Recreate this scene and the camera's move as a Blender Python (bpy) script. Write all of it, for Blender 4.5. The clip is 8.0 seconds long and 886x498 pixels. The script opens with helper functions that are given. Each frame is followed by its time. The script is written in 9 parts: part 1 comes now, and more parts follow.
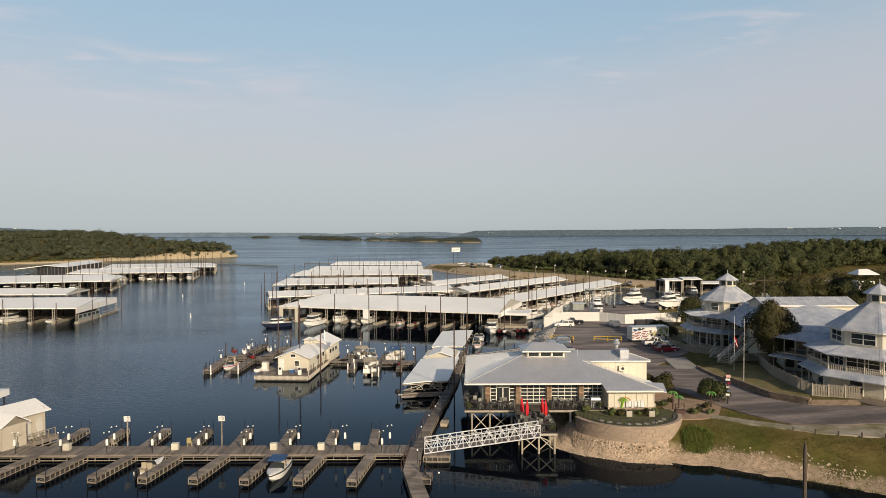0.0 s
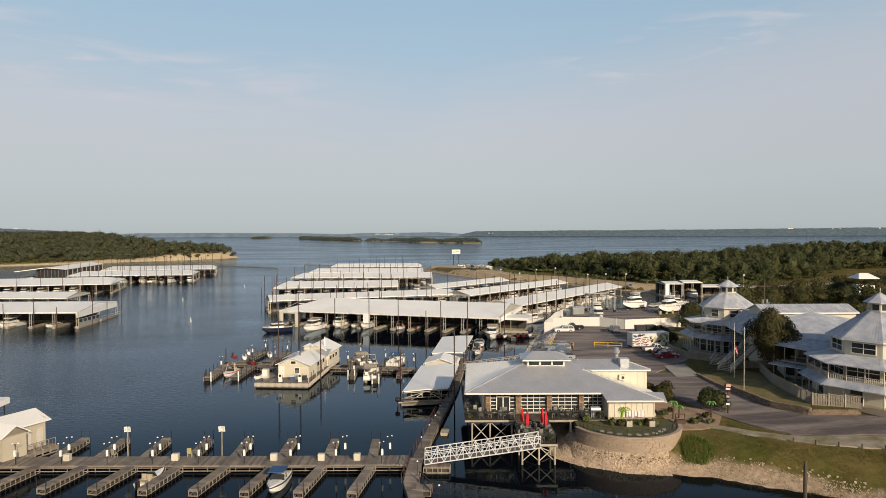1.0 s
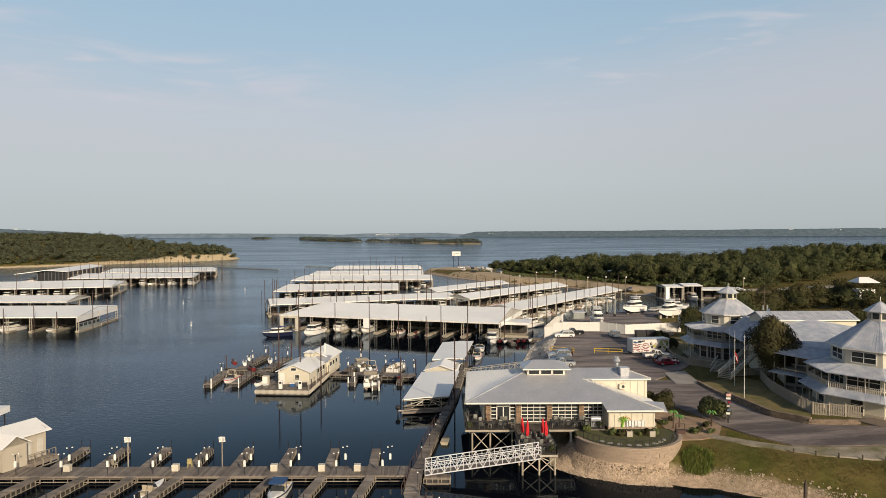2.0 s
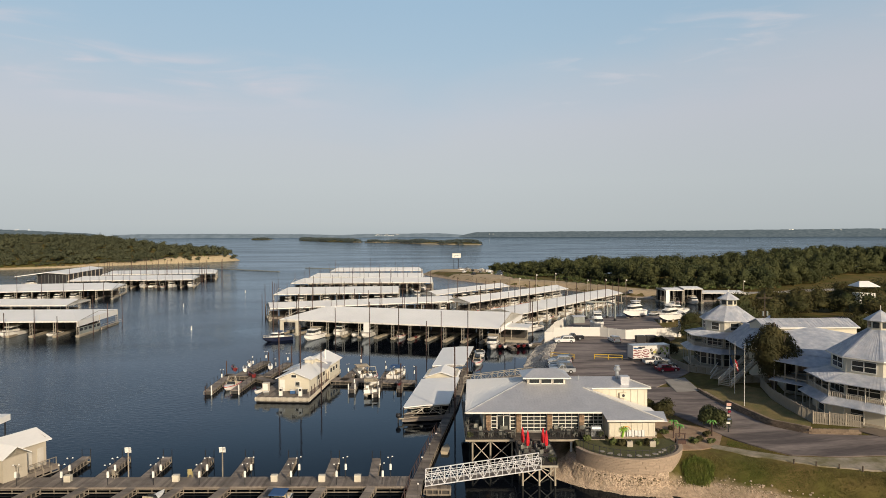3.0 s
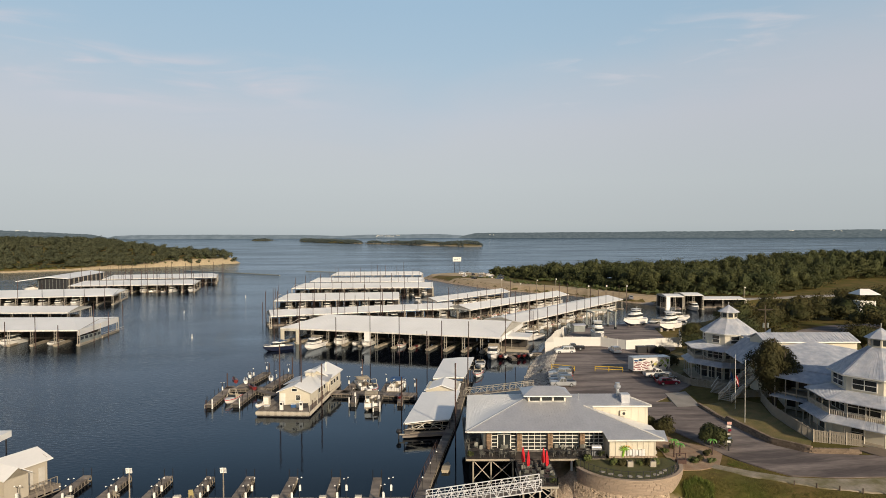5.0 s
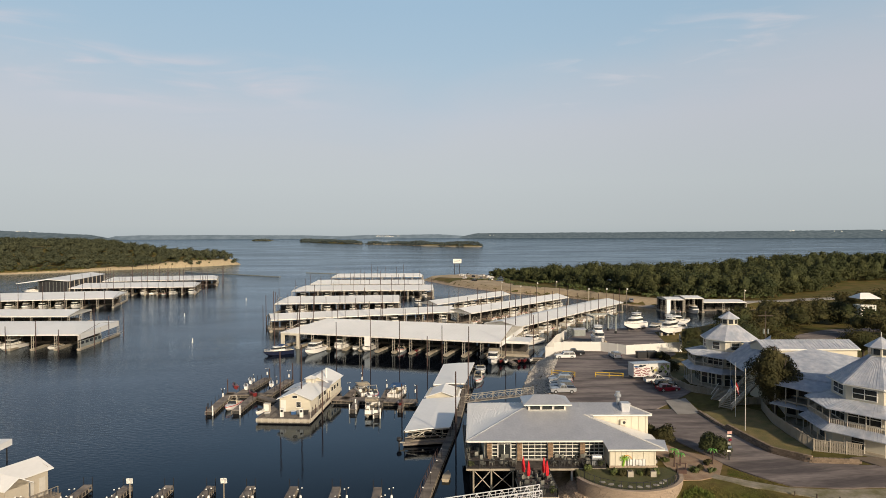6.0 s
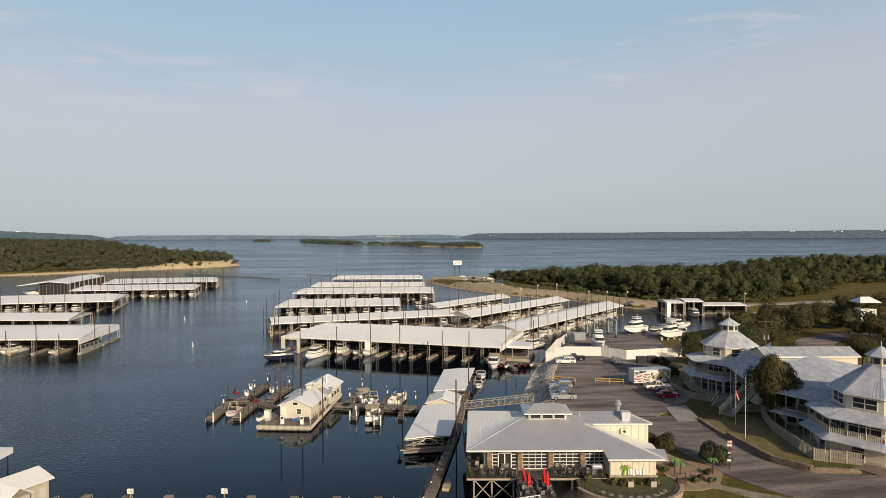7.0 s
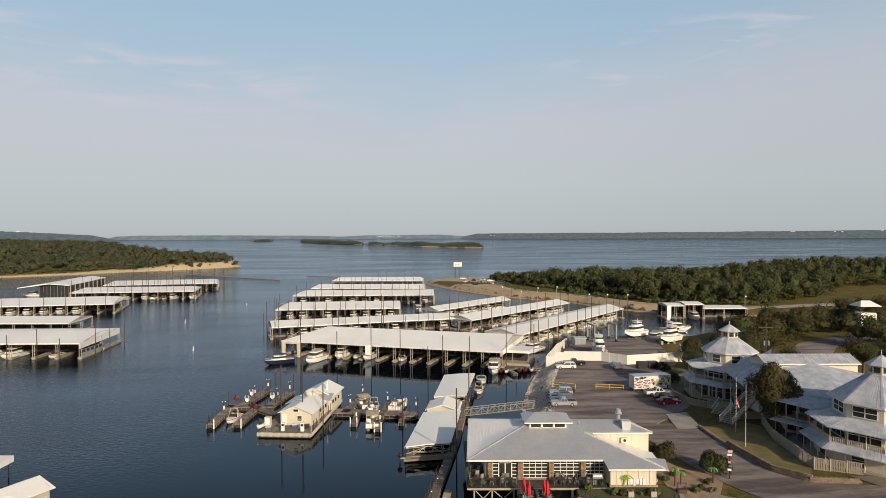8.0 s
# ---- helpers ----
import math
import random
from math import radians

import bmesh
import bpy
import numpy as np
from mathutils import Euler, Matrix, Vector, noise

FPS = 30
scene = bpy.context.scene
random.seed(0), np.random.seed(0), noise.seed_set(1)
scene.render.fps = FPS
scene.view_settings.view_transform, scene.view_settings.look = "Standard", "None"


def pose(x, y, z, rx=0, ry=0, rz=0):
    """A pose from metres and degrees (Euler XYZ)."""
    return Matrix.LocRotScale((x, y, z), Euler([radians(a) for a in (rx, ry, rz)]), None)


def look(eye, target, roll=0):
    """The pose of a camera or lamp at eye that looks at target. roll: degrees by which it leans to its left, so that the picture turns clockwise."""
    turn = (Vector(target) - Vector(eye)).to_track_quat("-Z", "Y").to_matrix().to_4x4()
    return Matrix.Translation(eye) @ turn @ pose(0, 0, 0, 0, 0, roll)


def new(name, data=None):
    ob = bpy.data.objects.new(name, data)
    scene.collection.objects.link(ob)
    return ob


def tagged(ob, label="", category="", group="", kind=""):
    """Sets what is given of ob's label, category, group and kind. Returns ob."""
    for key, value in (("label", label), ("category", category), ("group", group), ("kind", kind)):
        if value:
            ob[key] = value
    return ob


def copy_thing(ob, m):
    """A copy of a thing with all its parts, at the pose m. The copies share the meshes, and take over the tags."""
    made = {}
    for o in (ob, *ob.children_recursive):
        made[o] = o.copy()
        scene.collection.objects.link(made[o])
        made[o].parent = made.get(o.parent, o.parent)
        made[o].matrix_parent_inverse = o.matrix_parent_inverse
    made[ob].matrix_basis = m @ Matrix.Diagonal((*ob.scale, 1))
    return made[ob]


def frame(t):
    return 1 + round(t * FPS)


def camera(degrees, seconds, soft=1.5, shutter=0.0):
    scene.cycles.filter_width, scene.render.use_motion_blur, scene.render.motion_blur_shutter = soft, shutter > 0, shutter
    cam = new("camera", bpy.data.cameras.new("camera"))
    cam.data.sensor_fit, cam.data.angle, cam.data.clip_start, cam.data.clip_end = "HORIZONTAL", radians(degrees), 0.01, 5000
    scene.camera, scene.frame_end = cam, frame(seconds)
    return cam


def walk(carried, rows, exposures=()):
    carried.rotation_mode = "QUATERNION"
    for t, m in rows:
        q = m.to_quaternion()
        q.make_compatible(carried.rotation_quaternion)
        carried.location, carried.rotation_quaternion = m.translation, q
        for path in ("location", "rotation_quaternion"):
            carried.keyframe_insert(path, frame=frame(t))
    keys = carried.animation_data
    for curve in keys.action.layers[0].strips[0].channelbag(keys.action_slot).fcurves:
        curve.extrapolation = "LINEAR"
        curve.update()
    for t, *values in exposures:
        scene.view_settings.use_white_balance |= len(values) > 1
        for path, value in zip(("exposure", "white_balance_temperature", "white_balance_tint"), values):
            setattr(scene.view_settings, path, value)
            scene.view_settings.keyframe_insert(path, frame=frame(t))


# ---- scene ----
cam = camera(68, 8.0, soft=0.65)
PATH = [
    (0, pose(0, 0, 26, 88.517, 0.227, 0)),
    (0.5, pose(0.004, 0.013, 26.603, 88.53, 0.227, 0.008)),
    (1, pose(0.007, 0.023, 27.205, 88.543, 0.227, 0.017)),
    (1.5, pose(0.009, 0.031, 27.807, 88.556, 0.227, 0.026)),
    (2, pose(0.01, 0.036, 28.408, 88.569, 0.227, 0.035)),
    (2.5, pose(0.01, 0.039, 29.01, 88.581, 0.227, 0.044)),
    (3, pose(0.01, 0.039, 29.612, 88.593, 0.227, 0.053)),
    (3.5, pose(0.008, 0.037, 30.216, 88.604, 0.227, 0.062)),
    (4, pose(0.005, 0.032, 30.822, 88.615, 0.227, 0.072)),
    (4.5, pose(0.002, 0.025, 31.431, 88.624, 0.227, 0.082)),
    (5, pose(-0.003, 0.015, 32.043, 88.632, 0.227, 0.092)),
    (5.5, pose(-0.008, 0.003, 32.658, 88.638, 0.227, 0.102)),
    (6, pose(-0.015, -0.012, 33.278, 88.643, 0.227, 0.112)),
    (6.5, pose(-0.022, -0.03, 33.902, 88.646, 0.227, 0.123)),
    (7, pose(-0.03, -0.05, 34.532, 88.646, 0.227, 0.133)),
    (7.5, pose(-0.039, -0.072, 35.168, 88.644, 0.227, 0.144)),
    (8, pose(-0.049, -0.097, 35.81, 88.64, 0.227, 0.155)),
]
walk(cam, PATH)

# ---- light ----
SUN_AZ = radians(62)      # from +x towards -y
SUN_EL = radians(21.5)
sun_dir = Vector((math.cos(SUN_EL) * math.cos(SUN_AZ), -math.cos(SUN_EL) * math.sin(SUN_AZ), math.sin(SUN_EL)))
sun_data = bpy.data.lights.new("sun", "SUN")
sun_data.energy, sun_data.angle, sun_data.color = 4.5, radians(0.8), (1.0, 0.83, 0.62)
sun = new("sun", sun_data)
sun.matrix_world = look(sun_dir * 400, (0, 0, 0))
world = bpy.data.worlds.new("world")
scene.world = world
world.use_nodes = True
wn = world.node_tree
sky = wn.nodes.new("ShaderNodeTexSky")
sky.sky_type, sky.sun_disc = "NISHITA", False
sky.sun_elevation = SUN_EL
sky.sun_rotation = math.pi / 2 + SUN_AZ
sky.dust_density, sky.air_density, sky.ozone_density = 2.5, 1.0, 2.0
bg = wn.nodes["Background"]
bg.inputs["Strength"].default_value = 0.085
wn.links.new(sky.outputs["Color"], bg.inputs["Color"])
scene.view_settings.exposure = 0.0

# ---- builders ----
class Build:
    """Gathers vertices and faces of one mesh."""

    def __init__(self):
        self.v, self.f = [], []

    def add(self, verts, faces):
        n = len(self.v)
        self.v += [tuple(p) for p in verts]
        self.f += [tuple(i + n for i in f) for f in faces]
        return self

    def box(self, c, s, rz=0.0, taper=1.0, m=None):
        x, y, z = s[0] / 2, s[1] / 2, s[2] / 2
        k = taper
        pts = [(-x, -y, -z), (x, -y, -z), (x, y, -z), (-x, y, -z), (-x * k, -y * k, z), (x * k, -y * k, z), (x * k, y * k, z), (-x * k, y * k, z)]
        r = Matrix.Rotation(rz, 3, "Z") if m is None else m
        pts = [r @ Vector(p) + Vector(c) for p in pts]
        return self.add(pts, [(0, 3, 2, 1), (4, 5, 6, 7), (0, 1, 5, 4), (1, 2, 6, 5), (2, 3, 7, 6), (3, 0, 4, 7)])

    def beam(self, p0, p1, w, h=None):
        """A square bar from p0 to p1."""
        p0, p1 = Vector(p0), Vector(p1)
        d = p1 - p0
        q = d.to_track_quat("Z", "Y").to_matrix()
        return self.box((p0 + p1) / 2, (w, h or w, d.length), m=q)

    def tube(self, p0, p1, r, n=7, r2=None, caps=True):
        p0, p1 = Vector(p0), Vector(p1)
        r2 = r if r2 is None else r2
        q = (p1 - p0).to_track_quat("Z", "Y").to_matrix()
        ring = [(math.cos(2 * math.pi * i / n), math.sin(2 * math.pi * i / n)) for i in range(n)]
        pts = [p0 + q @ Vector((a * r, b * r, 0)) for a, b in ring] + [p1 + q @ Vector((a * r2, b * r2, 0)) for a, b in ring]
        fs = [(i, (i + 1) % n, n + (i + 1) % n, n + i) for i in range(n)]
        if caps:
            fs += [tuple(range(n))[::-1], tuple(range(n, 2 * n))]
        return self.add(pts, fs)

    def prism(self, poly, z0, z1):
        n = len(poly)
        area = sum(poly[i][0] * poly[(i + 1) % n][1] - poly[(i + 1) % n][0] * poly[i][1] for i in range(n))
        if area < 0:
            poly = poly[::-1]
        pts = [(p[0], p[1], z0) for p in poly] + [(p[0], p[1], z1) for p in poly]
        fs = [(i, (i + 1) % n, n + (i + 1) % n, n + i) for i in range(n)]
        return self.add(pts, fs + [tuple(range(n))[::-1], tuple(range(n, 2 * n))])

    def slab(self, pts, t):
        """A polygon in space with thickness t downwards."""
        n = len(pts)
        a = [Vector(p) for p in pts]
        b = [p - Vector((0, 0, t)) for p in a]
        fs = [tuple(range(n)), tuple(range(n, 2 * n))[::-1]] + [(i, n + i, n + (i + 1) % n, (i + 1) % n) for i in range(n)]
        return self.add(a + b, fs)

    def loft(self, rings, closed=True, caps=True):
        """Rings of equal count joined one after another."""
        n = len(rings[0])
        pts = [p for r in rings for p in r]
        fs = []
        for k in range(len(rings) - 1):
            for i in range(n if closed else n - 1):
                j = (i + 1) % n
                fs.append((k * n + i, k * n + j, (k + 1) * n + j, (k + 1) * n + i))
        if caps and closed:
            fs += [tuple(range(n))[::-1], tuple((len(rings) - 1) * n + i for i in range(n))]
        return self.add(pts, fs)

    def ball(self, c, r, nu=8, nv=5, sz=1.0):
        rings = []
        for j in range(1, nv):
            a = math.pi * j / nv
            rings.append([(c[0] + r * math.sin(a) * math.cos(2 * math.pi * i / nu), c[1] + r * math.sin(a) * math.sin(2 * math.pi * i / nu), c[2] - r * sz * math.cos(a)) for i in range(nu)])
        return self.loft(rings)

    def seams(self, p0, p1, q0, q1, step, h=0.05, w=0.05):
        """Raised ribs on a sloping face between the edges p0-p1 (low) and q0-q1 (high)."""
        p0, p1, q0, q1 = (Vector(p) for p in (p0, p1, q0, q1))
        n = max(2, int((p1 - p0).length / step))
        for i in range(1, n):
            a, b = p0.lerp(p1, i / n), q0.lerp(q1, i / n)
            self.beam(a + Vector((0, 0, h / 2)), b + Vector((0, 0, h / 2)), w, h)
        return self

    def mesh(self, name, mat, smooth=False):
        me = bpy.data.meshes.new(name)
        me.from_pydata(self.v, [], self.f)
        bm = bmesh.new()
        bm.from_mesh(me)
        bmesh.ops.recalc_face_normals(bm, faces=bm.faces)
        bm.to_mesh(me)
        bm.free()
        if smooth:
            me.polygons.foreach_set("use_smooth", [True] * len(me.polygons))
            me.set_sharp_from_angle(angle=radians(38))
        me.materials.append(mat)
        return me


def part(name, b, mat, parent, label="", smooth=False, at=None):
    """One mesh object under a thing or part. b: a Build, or a mesh to share."""
    me = b if isinstance(b, bpy.types.Mesh) else b.mesh(name, mat, smooth)
    ob = new(name, me)
    ob.parent = parent
    if at is not None:
        ob.matrix_basis = at
    return tagged(ob, label)


def thing(name, m, label, category, group="", kind=""):
    """An Empty at the base of a thing, which parents its parts."""
    ob = new(name)
    ob.empty_display_size = 0.3
    ob.matrix_basis = m
    return tagged(ob, label, category, group, kind)


def structure(name, b, mat, label="", category="", smooth=False, kind="structure"):
    ob = new(name, b.mesh(name, mat, smooth))
    return tagged(ob, label, category, "", kind)


def quick_mesh(name, verts, faces, mats, mat_index=None, smooth=False):
    """A mesh from numpy arrays of vertices and equal-sized faces."""
    me = bpy.data.meshes.new(name)
    k = faces.shape[1]
    me.vertices.add(len(verts))
    me.vertices.foreach_set("co", np.asarray(verts, dtype=np.float32).ravel())
    me.loops.add(faces.size)
    me.loops.foreach_set("vertex_index", faces.astype(np.int32).ravel())
    me.polygons.add(len(faces))
    me.polygons.foreach_set("loop_start", np.arange(0, faces.size, k, dtype=np.int32))
    if mat_index is not None:
        me.polygons.foreach_set("material_index", mat_index.astype(np.int32))
    me.polygons.foreach_set("use_smooth", np.full(len(faces), smooth))
    for m in mats:
        me.materials.append(m)
    me.update(calc_edges=True)
    me.validate()
    return me


# ---- materials ----
def material(name, color, rough=0.6, metal=0.0, color2=None, scale=1.0, spread=0.5, fine=8.0, fine_amount=0.18, bump=0.0, bump_scale=20.0, stretch=(1, 1, 1), by_object=0.0, island=0.0, rough_spread=0.1, spec=0.5):
    """A surface with large stains, fine grain and relief."""
    m = bpy.data.materials.new(name)
    m.use_nodes = True
    nt = m.node_tree
    p = nt.nodes["Principled BSDF"]
    p.inputs["Metallic"].default_value = metal
    p.inputs["Specular IOR Level"].default_value = spec
    tc = nt.nodes.new("ShaderNodeTexCoord")
    mp = nt.nodes.new("ShaderNodeMapping")
    mp.inputs["Scale"].default_value = stretch
    nt.links.new(tc.outputs["Object"], mp.inputs["Vector"])
    n1 = nt.nodes.new("ShaderNodeTexNoise")
    n1.inputs["Scale"].default_value, n1.inputs["Detail"].default_value = scale, 5
    n2 = nt.nodes.new("ShaderNodeTexNoise")
    n2.inputs["Scale"].default_value, n2.inputs["Detail"].default_value = fine, 3
    nt.links.new(mp.outputs[0], n1.inputs["Vector"])
    nt.links.new(mp.outputs[0], n2.inputs["Vector"])
    ramp = nt.nodes.new("ShaderNodeMapRange")
    ramp.inputs["From Min"].default_value, ramp.inputs["From Max"].default_value = 0.5 - spread / 2, 0.5 + spread / 2
    nt.links.new(n1.outputs["Fac"], ramp.inputs["Value"])
    mix = nt.nodes.new("ShaderNodeMix")
    mix.data_type = "RGBA"
    mix.inputs["A"].default_value = (*color, 1)
    mix.inputs["B"].default_value = (*(color2 or [c * 0.8 for c in color]), 1)
    nt.links.new(ramp.outputs[0], mix.inputs["Factor"])
    val = nt.nodes.new("ShaderNodeMapRange")
    val.inputs["To Min"].default_value, val.inputs["To Max"].default_value = 1 - fine_amount, 1 + fine_amount
    nt.links.new(n2.outputs["Fac"], val.inputs["Value"])
    last = val.outputs[0]
    for src, amount in (("Object Info", by_object), ("Geometry", island)):
        if amount:
            node = nt.nodes.new("ShaderNodeObjectInfo" if src == "Object Info" else "ShaderNodeNewGeometry")
            r = nt.nodes.new("ShaderNodeMapRange")
            r.inputs["To Min"].default_value, r.inputs["To Max"].default_value = 1 - amount, 1 + amount
            nt.links.new(node.outputs["Random" if src == "Object Info" else "Random Per Island"], r.inputs["Value"])
            mul = nt.nodes.new("ShaderNodeMath")
            mul.operation = "MULTIPLY"
            nt.links.new(last, mul.inputs[0])
            nt.links.new(r.outputs[0], mul.inputs[1])
            last = mul.outputs[0]
    sc = nt.nodes.new("ShaderNodeVectorMath")
    sc.operation = "SCALE"
    nt.links.new(mix.outputs["Result"], sc.inputs[0])
    nt.links.new(last, sc.inputs["Scale"])
    nt.links.new(sc.outputs[0], p.inputs["Base Color"])
    rr = nt.nodes.new("ShaderNodeMapRange")
    rr.inputs["To Min"].default_value, rr.inputs["To Max"].default_value = max(0.02, rough - rough_spread), min(1, rough + rough_spread)
    nt.links.new(n1.outputs["Fac"], rr.inputs["Value"])
    nt.links.new(rr.outputs[0], p.inputs["Roughness"])
    if bump:
        n3 = nt.nodes.new("ShaderNodeTexNoise")
        n3.inputs["Scale"].default_value, n3.inputs["Detail"].default_value = bump_scale, 3
        nt.links.new(mp.outputs[0], n3.inputs["Vector"])
        b = nt.nodes.new("ShaderNodeBump")
        b.inputs["Strength"].default_value, b.inputs["Distance"].default_value = bump, 0.1
        nt.links.new(n3.outputs["Fac"], b.inputs["Height"])
        nt.links.new(b.outputs[0], p.inputs["Normal"])
    return m


M_WHITE_ROOF = material("white_metal_roof", (0.85, 0.835, 0.80), 0.42, 0.0, (0.76, 0.75, 0.715), 0.12, 0.5, 2.0, 0.06, by_object=0.05)
M_GALV = material("galvanised_roof", (0.62, 0.62, 0.63), 0.45, 0.5, (0.50, 0.51, 0.535), 0.35, 0.45, 4.0, 0.16)
M_BLUE_ROOF = material("weathered_metal_roof", (0.60, 0.60, 0.615), 0.55, 0.12, (0.33, 0.365, 0.43), 0.9, 0.42, 3.6, 0.34, stretch=(1, 0.8, 0.45))
M_CREAM = material("cream_siding", (0.63, 0.585, 0.475), 0.7, 0.0, (0.54, 0.50, 0.40), 0.5, 0.6, 6.0, 0.06)
M_TRIM = material("white_trim_paint", (0.78, 0.76, 0.70), 0.5, 0.0, (0.66, 0.64, 0.58), 1.0, 0.5, 10, 0.06)
M_PALE = material("weathered_white_board", (0.56, 0.52, 0.44), 0.7, 0.0, (0.40, 0.36, 0.30), 0.9, 0.5, 9, 0.15, by_object=0.1)
M_DECK = material("weathered_deck_board", (0.235, 0.20, 0.165), 0.85, 0.0, (0.14, 0.118, 0.10), 0.7, 0.4, 9, 0.3, by_object=0.15, island=0.3, bump=0.3)
M_TIMBER = material("pale_timber", (0.40, 0.35, 0.27), 0.75, 0.0, (0.29, 0.25, 0.19), 0.9, 0.5, 12, 0.15, by_object=0.10)
M_DOCK_FRAME = material("weathered_dock_frame", (0.29, 0.25, 0.195), 0.8, 0.0, (0.17, 0.145, 0.115), 0.9, 0.5, 12, 0.2, by_object=0.2)
M_COLUMN = material("brown_column_stone", (0.30, 0.20, 0.125), 0.85, 0.0, (0.17, 0.115, 0.075), 1.1, 0.5, 7, 0.3, by_object=0.3)
M_DARK_DECK = material("dark_deck_board", (0.075, 0.06, 0.05), 0.75, 0.0, (0.045, 0.038, 0.034), 0.8, 0.5, 14, 0.2, island=0.15)
M_STEEL = material("painted_steel", (0.52, 0.48, 0.40), 0.5, 0.3, (0.36, 0.32, 0.26), 0.6, 0.5, 9, 0.12, by_object=0.08)
M_RUST = material("rusty_pile_steel", (0.055, 0.036, 0.03), 0.8, 0.2, (0.085, 0.045, 0.035), 0.7, 0.5, 6, 0.25, by_object=0.25)
M_DARK = material("dark_metal", (0.03, 0.03, 0.033), 0.5, 0.3, None, 1, 0.5, 8, 0.1)
M_DARK_GLASS = material("dark_window_glass", (0.025, 0.028, 0.03), 0.08, 0.0, (0.04, 0.045, 0.045), 0.6, 0.5, 4, 0.1, rough_spread=0.03, spec=0.7)
M_GEL = material("white_gelcoat", (0.80, 0.78, 0.74), 0.25, 0.0, (0.70, 0.68, 0.63), 0.7, 0.5, 4, 0.04, by_object=0.08)
M_NAVY = material("navy_gelcoat", (0.015, 0.02, 0.045), 0.2, 0.0, None, 1, 0.5, 5, 0.05)
M_RED = material("red_paint", (0.50, 0.02, 0.02), 0.3, 0.0, (0.40, 0.018, 0.02), 1, 0.5, 5, 0.05)
M_CANVAS_BLUE = material("blue_canvas", (0.03, 0.09, 0.22), 0.8, 0.0, None, 1, 0.5, 8, 0.1)
M_CANVAS_TAN = material("tan_canvas", (0.45, 0.38, 0.27), 0.85, 0.0, None, 1, 0.5, 8, 0.1)
M_FLOAT = material("black_dock_float", (0.035, 0.034, 0.032), 0.7, 0.0, (0.07, 0.06, 0.05), 0.7, 0.5, 6, 0.2)
M_FENCE = material("white_steel_fence", (0.74, 0.72, 0.67), 0.55, 0.0, (0.64, 0.62, 0.57), 0.3, 0.5, 4, 0.05, island=0.05)
M_ASPHALT = material("worn_asphalt", (0.245, 0.203, 0.180), 0.9, 0.0, (0.092, 0.075, 0.071), 0.34, 0.24, 3.4, 0.5, stretch=(0.24, 1, 1), bump=0.1)
M_CONCRETE = material("pale_concrete", (0.36, 0.33, 0.29), 0.85, 0.0, (0.26, 0.24, 0.21), 0.4, 0.5, 6, 0.15)
M_BRICK = material("pale_stone_block", (0.39, 0.305, 0.23), 0.85, 0.0, (0.28, 0.215, 0.155), 0.35, 0.4, 8, 0.22, by_object=0.08)
M_ROCK_GREY = material("grey_limestone", (0.62, 0.57, 0.50), 0.9, 0.0, (0.46, 0.41, 0.35), 0.5, 0.5, 5, 0.2, island=0.25)
M_MORTAR = material("mortar", (0.30, 0.235, 0.17), 0.9, 0.0, None, 1, 0.5, 10, 0.1)
M_ROCK = material("limestone_riprap", (0.52, 0.41, 0.30), 0.9, 0.0, (0.37, 0.285, 0.20), 0.5, 0.5, 5, 0.2, island=0.25)
M_BARK = material("bark", (0.10, 0.075, 0.055), 0.9, 0.0, (0.06, 0.045, 0.035), 2, 0.5, 12, 0.2)
M_LEAF = material("oak_leaves", (0.037, 0.047, 0.019), 0.75, 0.0, (0.066, 0.070, 0.027), 0.085, 0.32, 0.45, 0.35, island=0.16, spec=0.15)
# the next two leaf colours are paled and greyed to carry distance haze
M_LEAF_HILL_HAZED = material("hazed_peninsula_leaves", (0.050, 0.057, 0.034), 0.8, 0.0, (0.070, 0.075, 0.043), 0.05, 0.32, 0.3, 0.3, island=0.12, spec=0.1)
M_LEAF_FAR_HAZED = material("hazed_far_leaves", (0.058, 0.076, 0.072), 0.8, 0.0, (0.078, 0.094, 0.088), 0.06, 0.35, 0.3, 0.3, island=0.3, spec=0.1)
M_LEAF_DARK = material("cedar_leaves", (0.034, 0.036, 0.014), 0.75, 0.0, (0.058, 0.049, 0.019), 0.5, 0.45, 1.2, 0.3, island=0.25, spec=0.15)
M_LEAF_SCRUB = material("scrub_oak_leaves", (0.034, 0.042, 0.015), 0.75, 0.0, (0.072, 0.057, 0.021), 0.11, 0.34, 0.8, 0.35, island=0.18, spec=0.15)
M_BUSH = material("shrub_leaves", (0.055, 0.085, 0.02), 0.6, 0.0, (0.09, 0.09, 0.03), 0.6, 0.5, 2, 0.3, island=0.35, spec=0.3)

# ---- land and water ----
SHORE_MAIN = [(70, 46), (52, 58.4), (42.5, 65.0), (37.2, 67.9), (33, 70.2), (29.5, 72.4), (24.5, 73.2), (20.5, 74.0), (16.6, 76.0), (14.0, 79.0), (14.4, 90), (13.5, 105), (13.8, 120), (16, 134), (18, 146), (22, 162), (25, 172),
              (29, 186), (36, 202), (46, 211), (60, 217), (74, 213), (84, 222), (100, 232), (140, 240), (150, 262), (132, 280), (94, 290), (84, 300), (62, 338), (35, 364), (20, 388), (3, 420),
              (-14, 464), (-15, 474), (0, 489), (18, 494), (40, 482), (80, 436), (140, 416), (220, 436), (300, 450), (620, 500), (1000, 640), (2200, 900), (2200, -450), (300, -450), (160, 0), (110, 25)]
